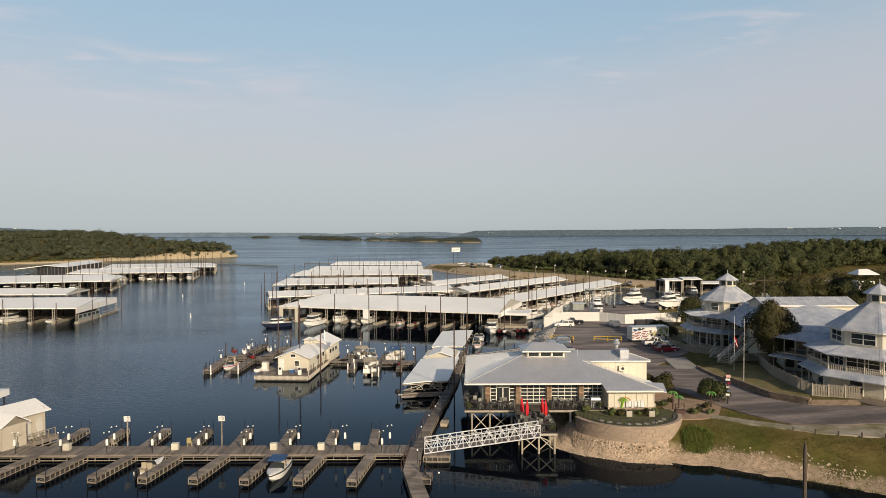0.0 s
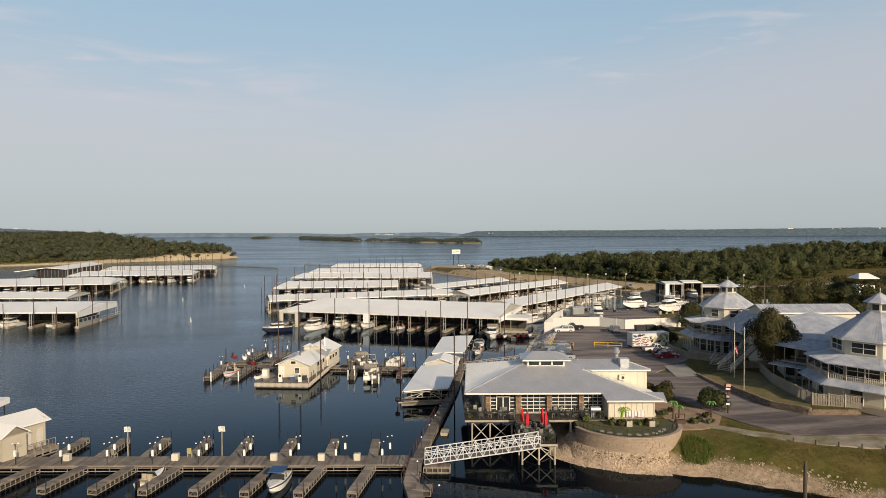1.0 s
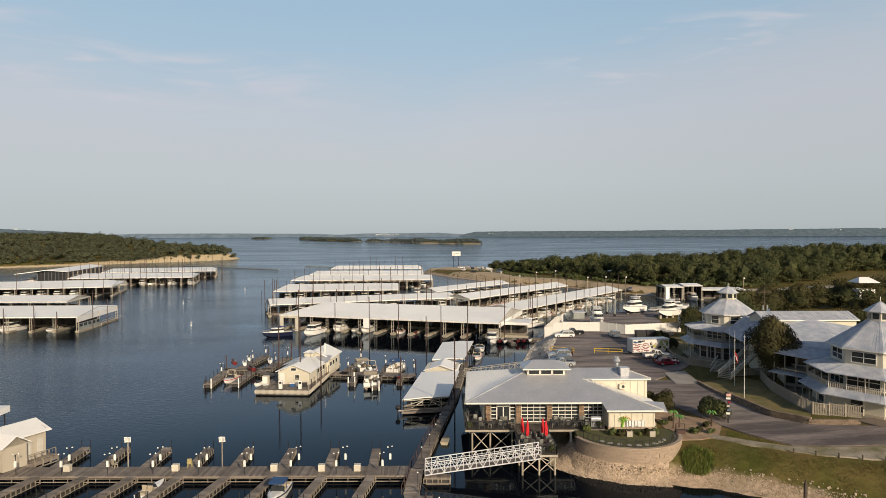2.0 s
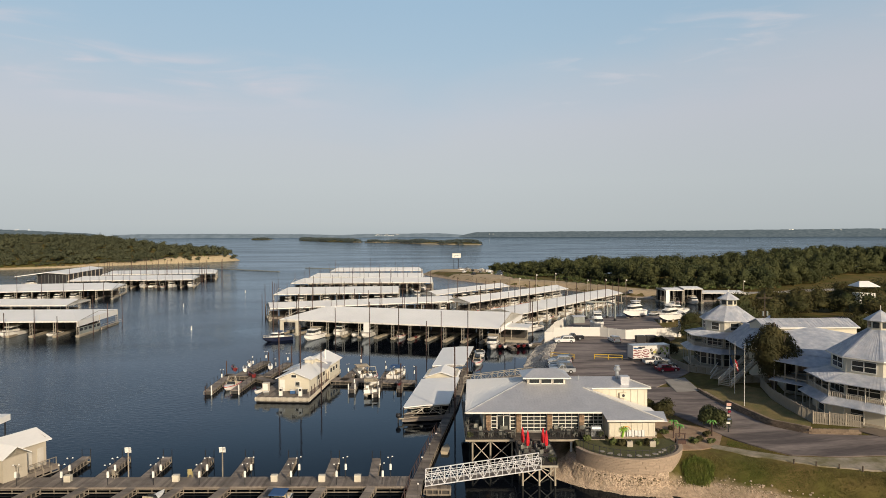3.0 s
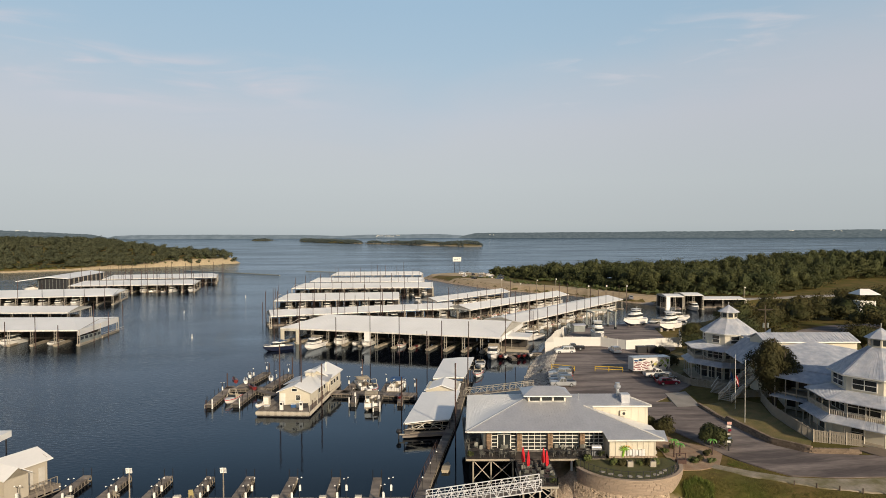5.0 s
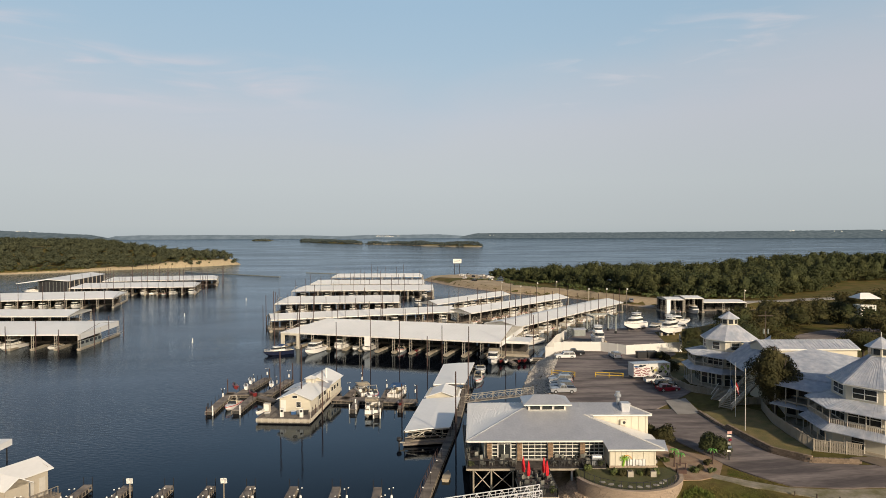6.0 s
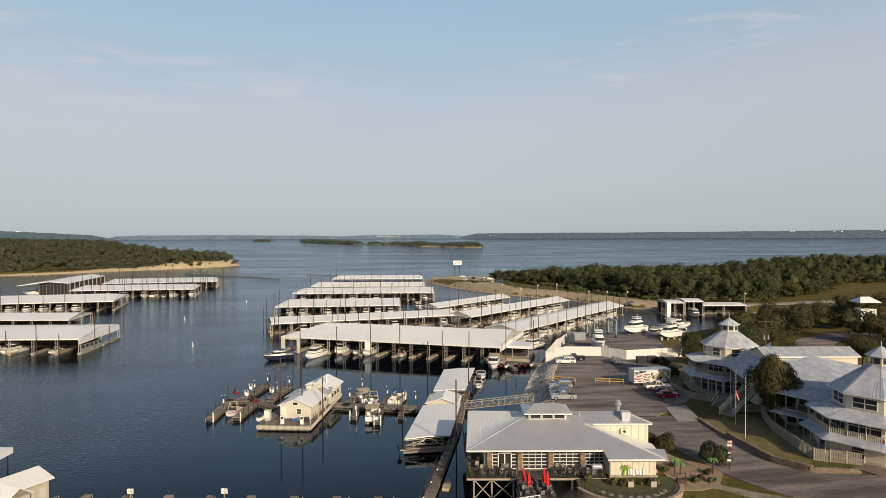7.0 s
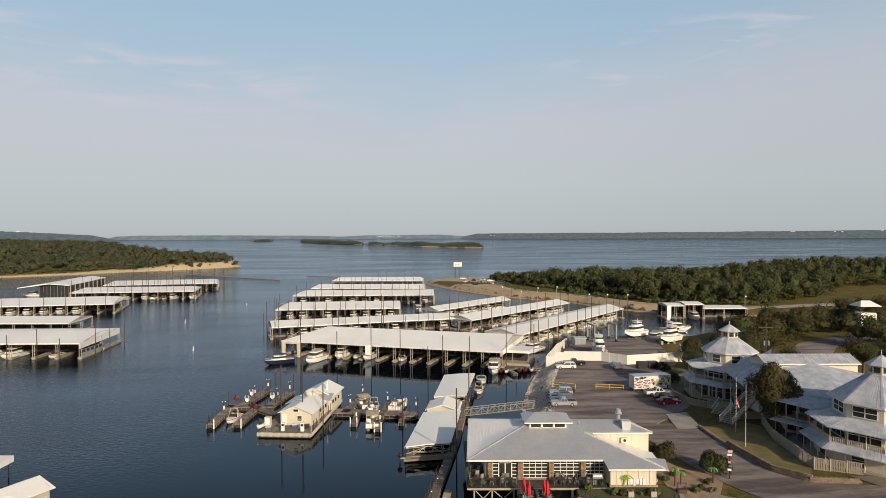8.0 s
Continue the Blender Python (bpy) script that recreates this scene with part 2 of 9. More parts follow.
SHORE_LEFT = [(-222, 724), (-232, 700), (-262, 660), (-300, 625), (-330, 590), (-372, 556), (-480, 500), (-700, 440), (-1500, 380), (-2600, 380), (-2600, 2100), (-1500, 1700), (-900, 1300), (-560, 1020), (-380, 850), (-270, 760)]
ISLAND_A = [(98, 1740), (92, 1590), (60, 1590), (18, 1625), (-40, 1705), (-95, 1830), (-147, 1960), (-254, 2076), (-230, 2110), (-120, 2030), (-30, 1860), (40, 1790)]
ISLAND_B = [(-258, 2085), (-365, 2266), (-487, 2490), (-600, 2760), (-640, 2900), (-560, 2860), (-430, 2560), (-320, 2330), (-270, 2180)]
ISLAND_C = [(-848, 3226), (-950, 3240), (-960, 3330), (-860, 3320)]


def inside_distance(px, py, poly):
    """Distance to the polygon's edge, positive inside."""
    d = np.full(px.shape, 1e9)
    odd = np.zeros(px.shape, bool)
    n = len(poly)
    for i in range(n):
        (x0, y0), (x1, y1) = poly[i], poly[(i + 1) % n]
        dx, dy = x1 - x0, y1 - y0
        s = np.clip(((px - x0) * dx + (py - y0) * dy) / (dx * dx + dy * dy), 0, 1)
        d = np.minimum(d, np.hypot(px - x0 - s * dx, py - y0 - s * dy))
        cross = ((y0 > py) != (y1 > py)) & (px < (x1 - x0) * (py - y0) / (y1 - y0 + 1e-12) + x0)
        odd ^= cross
    return np.where(odd, d, -d)


def ramp01(x, a, b):
    s = np.clip((x - a) / (b - a), 0, 1)
    return s * s * (3 - 2 * s)


def wobble(x, y, k, seed):
    """Cheap smooth noise from a few waves."""
    rs = np.random.RandomState(seed)
    out = np.zeros(np.shape(x))
    for i in range(5):
        a, p, f = rs.uniform(0, 6.28), rs.uniform(0, 6.28), k * rs.uniform(0.6, 2.2)
        out = out + np.sin((np.cos(a) * x + np.sin(a) * y) * f + p)
    return out / 5


LOT_Z = 2.8


def height(x, y):
    x, y = np.asarray(x, float), np.asarray(y, float)
    d = inside_distance(x, y, SHORE_MAIN) + 0.5 * wobble(x, y, 0.6, 1)
    flat = LOT_Z * ramp01(d, -0.5, 6.5)
    rise = 0.95 * ramp01(x, 40, 56) * ramp01(y, 150, 120) * ramp01(y, 60, 85)
    lawn = 0.25 * ramp01(x, 27, 44) * ramp01(y, 110, 84)
    wood = 2.5 * ramp01(y, 300, 420) * ramp01(x, 40, 150) + 2.0 * ramp01(x, 95, 230) * ramp01(y, 120, 180) * ramp01(d, 4, 40)
    r = np.hypot(x - 22.6, y - 81.6)
    flat = np.maximum(flat, np.where(x > 14.5, 1.55 * ramp01(7.9 - r, 0, 1.3), 0))
    d = np.where((r < 7.9) & (x > 14.5), np.maximum(d, 0.0), d)
    z = np.where(d > -0.5, flat + (rise + lawn) * ramp01(d, 3, 14) + wood * ramp01(d, 2, 30), np.maximum(-3, 0.5 * (d + 0.5)))
    d = inside_distance(x, y, SHORE_LEFT) + 4 * wobble(x, y, 0.04, 2)
    zl = 6.5 * ramp01(d, -1, 8) * (0.45 + 0.55 * ramp01(x, -300, -262)) + 17.5 * ramp01(d, 6, 110) + 7 * ramp01(-x, 330, 900) * ramp01(d, 40, 300)
    z = np.where(d > -1, np.maximum(z, zl), z)
    for k, isl in enumerate((ISLAND_A, ISLAND_B, ISLAND_C)):
        d = inside_distance(x, y, isl) + 5 * wobble(x, y, 0.03, 3 + k)
        z = np.where(d > -1, np.maximum(z, 3.0 * ramp01(d, -1, 12) + 2.0 * ramp01(d, 12, 40)), z)
    return z


def ground_at(x, y):
    return float(height(np.array([x]), np.array([y]))[0])


def spaced(*stretches):
    out = []
    for a, b, step in stretches:
        out += list(np.arange(a, b, step))
    return np.array(out)


def ground_sheet():
    gx = spaced((-4800, -1000, 190), (-1000, -440, 20), (-440, -200, 5), (-200, -20, 10), (-20, 10, 3), (10, 76, 1.1), (76, 160, 3), (160, 320, 8), (320, 1000, 34), (1000, 4801, 190))
    gy = spaced((-480, 40, 26), (40, 60, 3), (60, 130, 1.1), (130, 230, 2), (230, 760, 5), (760, 1800, 40), (1800, 2600, 20), (2600, 4901, 115))
    X, Y = np.meshgrid(gx, gy)
    Z = height(X, Y)
    land = Z > 0.2
    Z = Z + np.where(land, 0.10 * wobble(X, Y, 0.9, 9) * ramp01(Z, 0.3, 1.5), 0)
    nx, ny = len(gx), len(gy)
    v = np.stack([X.ravel(), Y.ravel(), Z.ravel()], 1)
    i = np.arange(nx * ny).reshape(ny, nx)
    f = np.stack([i[:-1, :-1], i[:-1, 1:], i[1:, 1:], i[1:, :-1]], -1).reshape(-1, 4)
    me = quick_mesh("ground", v, f, [M_GROUND], smooth=True)
    return tagged(new("ground", me), "grassy lake shore with sandy banks", "ground", "", "structure")


def ground_material():
    m = material("grass_and_bank", (0.080, 0.084, 0.020), 0.95, 0.0, (0.165, 0.116, 0.045), 0.16, 0.35, 1.1, 0.5, bump=0.5, bump_scale=3, spec=0.1)
    nt = m.node_tree
    p = nt.nodes["Principled BSDF"]
    src = p.inputs["Base Color"].links[0].from_socket
    geo = nt.nodes.new("ShaderNodeNewGeometry")
    sep = nt.nodes.new("ShaderNodeSeparateXYZ")
    nt.links.new(geo.outputs["Position"], sep.inputs[0])
    ns = nt.nodes.new("ShaderNodeTexNoise")
    ns.inputs["Scale"].default_value, ns.inputs["Detail"].default_value = 0.35, 6
    nt.links.new(geo.outputs["Position"], ns.inputs["Vector"])
    add = nt.nodes.new("ShaderNodeMath")
    add.operation = "MULTIPLY_ADD"
    add.inputs[1].default_value = -2.2
    nt.links.new(ns.outputs["Fac"], add.inputs[0])
    # bare sand reaches higher on the banks out on the lake
    out = nt.nodes.new("ShaderNodeMapRange")
    out.inputs["From Min"].default_value, out.inputs["From Max"].default_value = 530, 600
    out.inputs["To Min"].default_value, out.inputs["To Max"].default_value = 0, -5.5
    nt.links.new(sep.outputs["Y"], out.inputs["Value"])
    point = nt.nodes.new("ShaderNodeMapRange")
    point.inputs["From Min"].default_value, point.inputs["From Max"].default_value = -335, -275
    point.inputs["To Min"].default_value = 0.12
    nt.links.new(sep.outputs["X"], point.inputs["Value"])
    cape = nt.nodes.new("ShaderNodeMath")
    cape.operation = "MULTIPLY"
    nt.links.new(out.outputs[0], cape.inputs[0])
    nt.links.new(point.outputs[0], cape.inputs[1])
    isle = nt.nodes.new("ShaderNodeMapRange")
    isle.inputs["From Min"].default_value, isle.inputs["From Max"].default_value = 1000, 1200
    isle.inputs["To Min"].default_value, isle.inputs["To Max"].default_value = 0, 4.0
    nt.links.new(sep.outputs["Y"], isle.inputs["Value"])
    lift_ = nt.nodes.new("ShaderNodeMath")
    nt.links.new(sep.outputs["Z"], lift_.inputs[0])
    nt.links.new(isle.outputs[0], lift_.inputs[1])
    low = nt.nodes.new("ShaderNodeMath")
    turf = nt.nodes.new("ShaderNodeMapRange")
    turf.inputs["From Min"].default_value, turf.inputs["From Max"].default_value = 33, 48
    turf.inputs["To Max"].default_value = 0.62
    nt.links.new(sep.outputs["X"], turf.inputs["Value"])
    bank = nt.nodes.new("ShaderNodeMath")
    nt.links.new(lift_.outputs[0], bank.inputs[0])
    nt.links.new(turf.outputs[0], bank.inputs[1])
    nt.links.new(bank.outputs[0], low.inputs[0])
    nt.links.new(cape.outputs[0], low.inputs[1])
    nt.links.new(low.outputs[0], add.inputs[2])
    mr = nt.nodes.new("ShaderNodeMapRange")
    mr.inputs["From Min"].default_value, mr.inputs["From Max"].default_value = -0.6, 0.25
    nt.links.new(add.outputs[0], mr.inputs["Value"])
    mix = nt.nodes.new("ShaderNodeMix")
    mix.data_type = "RGBA"
    sand = nt.nodes.new("ShaderNodeMix")
    sand.data_type = "RGBA"
    sand.inputs["A"].default_value, sand.inputs["B"].default_value = (0.44, 0.335, 0.235, 1), (0.42, 0.34, 0.22, 1)
    far = nt.nodes.new("ShaderNodeMapRange")
    far.inputs["From Min"].default_value, far.inputs["From Max"].default_value = 480, 600
    nt.links.new(sep.outputs["Y"], far.inputs["Value"])
    nt.links.new(far.outputs[0], sand.inputs["Factor"])
    grit = nt.nodes.new("ShaderNodeTexNoise")
    grit.inputs["Scale"].default_value, grit.inputs["Detail"].default_value = 1.8, 5
    nt.links.new(geo.outputs["Position"], grit.inputs["Vector"])
    gv = nt.nodes.new("ShaderNodeMapRange")
    gv.inputs["From Min"].default_value, gv.inputs["From Max"].default_value = 0.3, 0.7
    gv.inputs["To Min"].default_value, gv.inputs["To Max"].default_value = 0.65, 1.3
    nt.links.new(grit.outputs["Fac"], gv.inputs["Value"])
    gs = nt.nodes.new("ShaderNodeVectorMath")
    gs.operation = "SCALE"
    nt.links.new(sand.outputs["Result"], gs.inputs[0])
    nt.links.new(gv.outputs[0], gs.inputs["Scale"])
    nt.links.new(gs.outputs[0], mix.inputs["A"])
    nt.links.new(mr.outputs[0], mix.inputs["Factor"])
    nt.links.new(src, mix.inputs["B"])
    nt.links.new(mix.outputs["Result"], p.inputs["Base Color"])
    return m


M_GROUND = ground_material()
ground_sheet()


def water_material():
    m = bpy.data.materials.new("lake_water")
    m.use_nodes = True
    nt = m.node_tree
    nt.nodes.remove(nt.nodes["Principled BSDF"])
    deep = nt.nodes.new("ShaderNodeBsdfDiffuse")
    deep.inputs["Color"].default_value = (0.0035, 0.005, 0.008, 1)
    gloss = nt.nodes.new("ShaderNodeBsdfGlossy")
    fres = nt.nodes.new("ShaderNodeFresnel")
    fres.inputs["IOR"].default_value = 1.33
    both = nt.nodes.new("ShaderNodeMixShader")
    nt.links.new(fres.outputs[0], both.inputs[0])
    nt.links.new(deep.outputs[0], both.inputs[1])
    nt.links.new(gloss.outputs[0], both.inputs[2])
    nt.links.new(both.outputs[0], nt.nodes["Material Output"].inputs["Surface"])
    geo = nt.nodes.new("ShaderNodeNewGeometry")
    mp = nt.nodes.new("ShaderNodeMapping")
    mp.inputs["Scale"].default_value = (0.55, 1.0, 1.0)
    mp.inputs["Rotation"].default_value = (0, 0, 0.5)
    nt.links.new(geo.outputs["Position"], mp.inputs["Vector"])
    big = nt.nodes.new("ShaderNodeTexNoise")
    big.inputs["Scale"].default_value, big.inputs["Detail"].default_value = 0.012, 4
    nt.links.new(mp.outputs[0], big.inputs["Vector"])
    rip = nt.nodes.new("ShaderNodeTexNoise")
    rip.inputs["Scale"].default_value, rip.inputs["Detail"].default_value = 1.7, 4
    nt.links.new(mp.outputs[0], rip.inputs["Vector"])
    # the wind reaches the open lake, the harbour stays calm
    sep = nt.nodes.new("ShaderNodeSeparateXYZ")
    nt.links.new(geo.outputs["Position"], sep.inputs[0])
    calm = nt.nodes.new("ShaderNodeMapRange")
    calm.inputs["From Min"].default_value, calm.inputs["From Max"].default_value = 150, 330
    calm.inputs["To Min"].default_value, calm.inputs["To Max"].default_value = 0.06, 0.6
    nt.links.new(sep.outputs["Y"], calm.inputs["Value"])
    # reflection strength painted into the gloss colour: dim near, brighter farther out
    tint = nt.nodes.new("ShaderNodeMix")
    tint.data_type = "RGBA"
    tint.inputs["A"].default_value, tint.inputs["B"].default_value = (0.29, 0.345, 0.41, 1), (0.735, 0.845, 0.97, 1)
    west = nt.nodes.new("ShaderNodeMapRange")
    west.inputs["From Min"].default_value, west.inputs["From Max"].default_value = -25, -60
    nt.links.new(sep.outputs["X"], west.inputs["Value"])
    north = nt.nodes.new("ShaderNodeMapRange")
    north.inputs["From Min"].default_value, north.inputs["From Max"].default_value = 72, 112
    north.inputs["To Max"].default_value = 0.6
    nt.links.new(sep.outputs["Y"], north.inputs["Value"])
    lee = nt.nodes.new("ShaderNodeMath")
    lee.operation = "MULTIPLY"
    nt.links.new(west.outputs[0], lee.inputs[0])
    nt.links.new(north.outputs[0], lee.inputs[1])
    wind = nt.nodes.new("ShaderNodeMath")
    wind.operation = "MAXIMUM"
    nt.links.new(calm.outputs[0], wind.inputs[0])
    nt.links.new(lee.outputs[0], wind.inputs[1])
    # lifts the painted reflection between y 62 and 106
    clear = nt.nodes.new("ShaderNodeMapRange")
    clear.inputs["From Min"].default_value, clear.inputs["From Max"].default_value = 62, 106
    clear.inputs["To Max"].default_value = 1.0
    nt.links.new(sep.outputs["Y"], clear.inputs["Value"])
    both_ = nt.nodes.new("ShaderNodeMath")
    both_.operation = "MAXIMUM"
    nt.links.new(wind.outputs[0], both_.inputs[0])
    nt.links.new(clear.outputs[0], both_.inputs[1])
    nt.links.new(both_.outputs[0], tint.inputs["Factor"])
    # slicks and wind lanes
    mp2 = nt.nodes.new("ShaderNodeMapping")
    mp2.inputs["Scale"].default_value = (0.4, 1.0, 1.0)
    mp2.inputs["Rotation"].default_value = (0, 0, -0.35)
    nt.links.new(geo.outputs["Position"], mp2.inputs["Vector"])
    lane = nt.nodes.new("ShaderNodeTexNoise")
    lane.inputs["Scale"].default_value, lane.inputs["Detail"].default_value, lane.inputs["Distortion"].default_value = 0.014, 7, 0.8
    nt.links.new(mp2.outputs[0], lane.inputs["Vector"])
    lv = nt.nodes.new("ShaderNodeMapRange")
    lv.inputs["From Min"].default_value, lv.inputs["From Max"].default_value = 0.36, 0.68
    lv.inputs["To Min"].default_value, lv.inputs["To Max"].default_value = 0.80, 1.12
    nt.links.new(lane.outputs["Fac"], lv.inputs["Value"])
    ls = nt.nodes.new("ShaderNodeVectorMath")
    ls.operation = "SCALE"
    nt.links.new(tint.outputs["Result"], ls.inputs[0])
    nt.links.new(lv.outputs[0], ls.inputs["Scale"])
    # the mirrored sky is painted dimmer with distance across the open lake
    far_dim = nt.nodes.new("ShaderNodeMapRange")
    far_dim.inputs["From Min"].default_value, far_dim.inputs["From Max"].default_value = 330, 1000
    far_dim.inputs["To Min"].default_value, far_dim.inputs["To Max"].default_value = 1.0, 0.80
    nt.links.new(sep.outputs["Y"], far_dim.inputs["Value"])
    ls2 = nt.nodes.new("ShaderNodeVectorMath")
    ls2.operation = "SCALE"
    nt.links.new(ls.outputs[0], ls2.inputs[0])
    nt.links.new(far_dim.outputs[0], ls2.inputs["Scale"])
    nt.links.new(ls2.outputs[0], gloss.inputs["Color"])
    gust = nt.nodes.new("ShaderNodeMapRange")
    gust.inputs["From Min"].default_value, gust.inputs["From Max"].default_value = 0.38, 0.62
    gust.inputs["To Min"].default_value, gust.inputs["To Max"].default_value = 0.35, 1.0
    nt.links.new(big.outputs["Fac"], gust.inputs["Value"])
    mul = nt.nodes.new("ShaderNodeMath")
    mul.operation = "MULTIPLY"
    nt.links.new(wind.outputs[0], mul.inputs[0])
    nt.links.new(gust.outputs[0], mul.inputs[1])
    st = nt.nodes.new("ShaderNodeMath")
    st.operation = "MULTIPLY"
    st.inputs[1].default_value = 0.6
    nt.links.new(mul.outputs[0], st.inputs[0])
    b = nt.nodes.new("ShaderNodeBump")
    b.inputs["Distance"].default_value = 0.5
    nt.links.new(st.outputs[0], b.inputs["Strength"])
    nt.links.new(rip.outputs["Fac"], b.inputs["Height"])
    nt.links.new(b.outputs[0], gloss.inputs["Normal"])
    nt.links.new(b.outputs[0], fres.inputs["Normal"])
    ro = nt.nodes.new("ShaderNodeMapRange")
    ro.inputs["To Min"].default_value, ro.inputs["To Max"].default_value = 0.02, 0.12
    nt.links.new(mul.outputs[0], ro.inputs["Value"])
    nt.links.new(ro.outputs[0], gloss.inputs["Roughness"])
    return m


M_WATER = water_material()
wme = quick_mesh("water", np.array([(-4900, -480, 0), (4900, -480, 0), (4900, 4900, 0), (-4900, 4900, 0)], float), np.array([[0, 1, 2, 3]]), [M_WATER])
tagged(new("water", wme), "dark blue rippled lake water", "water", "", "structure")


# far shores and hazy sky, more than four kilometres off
# glowing, unlit shore colour with the distance haze already mixed in
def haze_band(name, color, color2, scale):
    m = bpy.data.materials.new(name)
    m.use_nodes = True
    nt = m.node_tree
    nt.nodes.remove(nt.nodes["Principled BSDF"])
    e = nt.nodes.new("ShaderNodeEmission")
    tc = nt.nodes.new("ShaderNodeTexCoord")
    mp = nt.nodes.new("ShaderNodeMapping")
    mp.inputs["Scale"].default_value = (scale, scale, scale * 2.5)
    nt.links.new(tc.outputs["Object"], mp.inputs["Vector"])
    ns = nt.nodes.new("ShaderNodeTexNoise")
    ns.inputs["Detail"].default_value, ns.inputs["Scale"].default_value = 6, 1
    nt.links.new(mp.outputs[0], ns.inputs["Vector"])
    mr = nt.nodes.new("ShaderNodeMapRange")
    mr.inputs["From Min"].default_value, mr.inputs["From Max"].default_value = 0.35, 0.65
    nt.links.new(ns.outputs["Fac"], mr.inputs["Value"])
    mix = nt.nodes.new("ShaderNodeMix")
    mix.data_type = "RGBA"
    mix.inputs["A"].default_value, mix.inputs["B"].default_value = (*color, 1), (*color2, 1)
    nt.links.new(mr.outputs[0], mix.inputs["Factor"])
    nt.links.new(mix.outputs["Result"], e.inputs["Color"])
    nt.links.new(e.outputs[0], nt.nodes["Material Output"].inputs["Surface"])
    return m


def far_ridge(name, x0, x1, y0, y1, z0, z1, mat, seed, rough, taper0=0.0, taper1=0.0):
    n = 320
    b = Build()
    rings = []
    rs = np.random.RandomState(seed)
    for i in range(n + 1):
        s = i / n
        x, y = x0 + (x1 - x0) * s, y0 + (y1 - y0) * s
        z = z0 + (z1 - z0) * s + rough * float(wobble(np.array(x), np.array(0.0), 0.006, seed)) * min(1, 6 * s, 6 * (1 - s)) + rs.uniform(-1, 1) * rough * 0.25
        z = 3 + (z - 3) * min(1, s / (taper0 + 1e-6)) ** 0.7 * min(1, (1 - s) / (taper1 + 1e-6)) ** 0.7
        rings.append([(x, y - 30, -1), (x, y, z * 0.75), (x, y + 60, z), (x, y + 90, -1)])
    b.loft(rings)
    return structure(name, b, mat, "hazy wooded shore across the lake", "backdrop")


M_FAR_A = haze_band("hazed_far_shore", (0.100, 0.125, 0.132), (0.150, 0.176, 0.182), 0.05)
M_FAR_B = haze_band("hazed_farther_shore", (0.165, 0.20, 0.215), (0.235, 0.27, 0.285), 0.02)
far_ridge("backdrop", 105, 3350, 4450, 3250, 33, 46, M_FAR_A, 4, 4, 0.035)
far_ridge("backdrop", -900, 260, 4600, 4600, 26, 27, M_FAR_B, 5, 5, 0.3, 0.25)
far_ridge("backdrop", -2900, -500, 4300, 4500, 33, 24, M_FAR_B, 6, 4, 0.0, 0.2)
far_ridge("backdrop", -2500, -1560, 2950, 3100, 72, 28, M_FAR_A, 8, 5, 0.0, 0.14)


def far_buildings():
    """White specks of houses on the far shores."""
    rs = np.random.RandomState(77)
    b = Build()
    for x0, x1, y0, y1, z0, z1, n in ((-470, -300, 4560, 4560, 12, 20, 22), (300, 330, 4330, 4340, 20, 24, 2), (1900, 2900, 3640, 3300, 36, 42, 14), (-1980, -1900, 3000, 3010, 50, 52, 3)):
        for i in range(n):
            s = rs.uniform()
            b.box((x0 + (x1 - x0) * s, y0 + (y1 - y0) * s, rs.uniform(z0, z1)), (rs.uniform(4, 13), 6, rs.uniform(2, 4)))
    return structure("far_buildings", b, M_TRIM, "white houses scattered along the far shore", "houses", kind="stuff")


far_buildings()


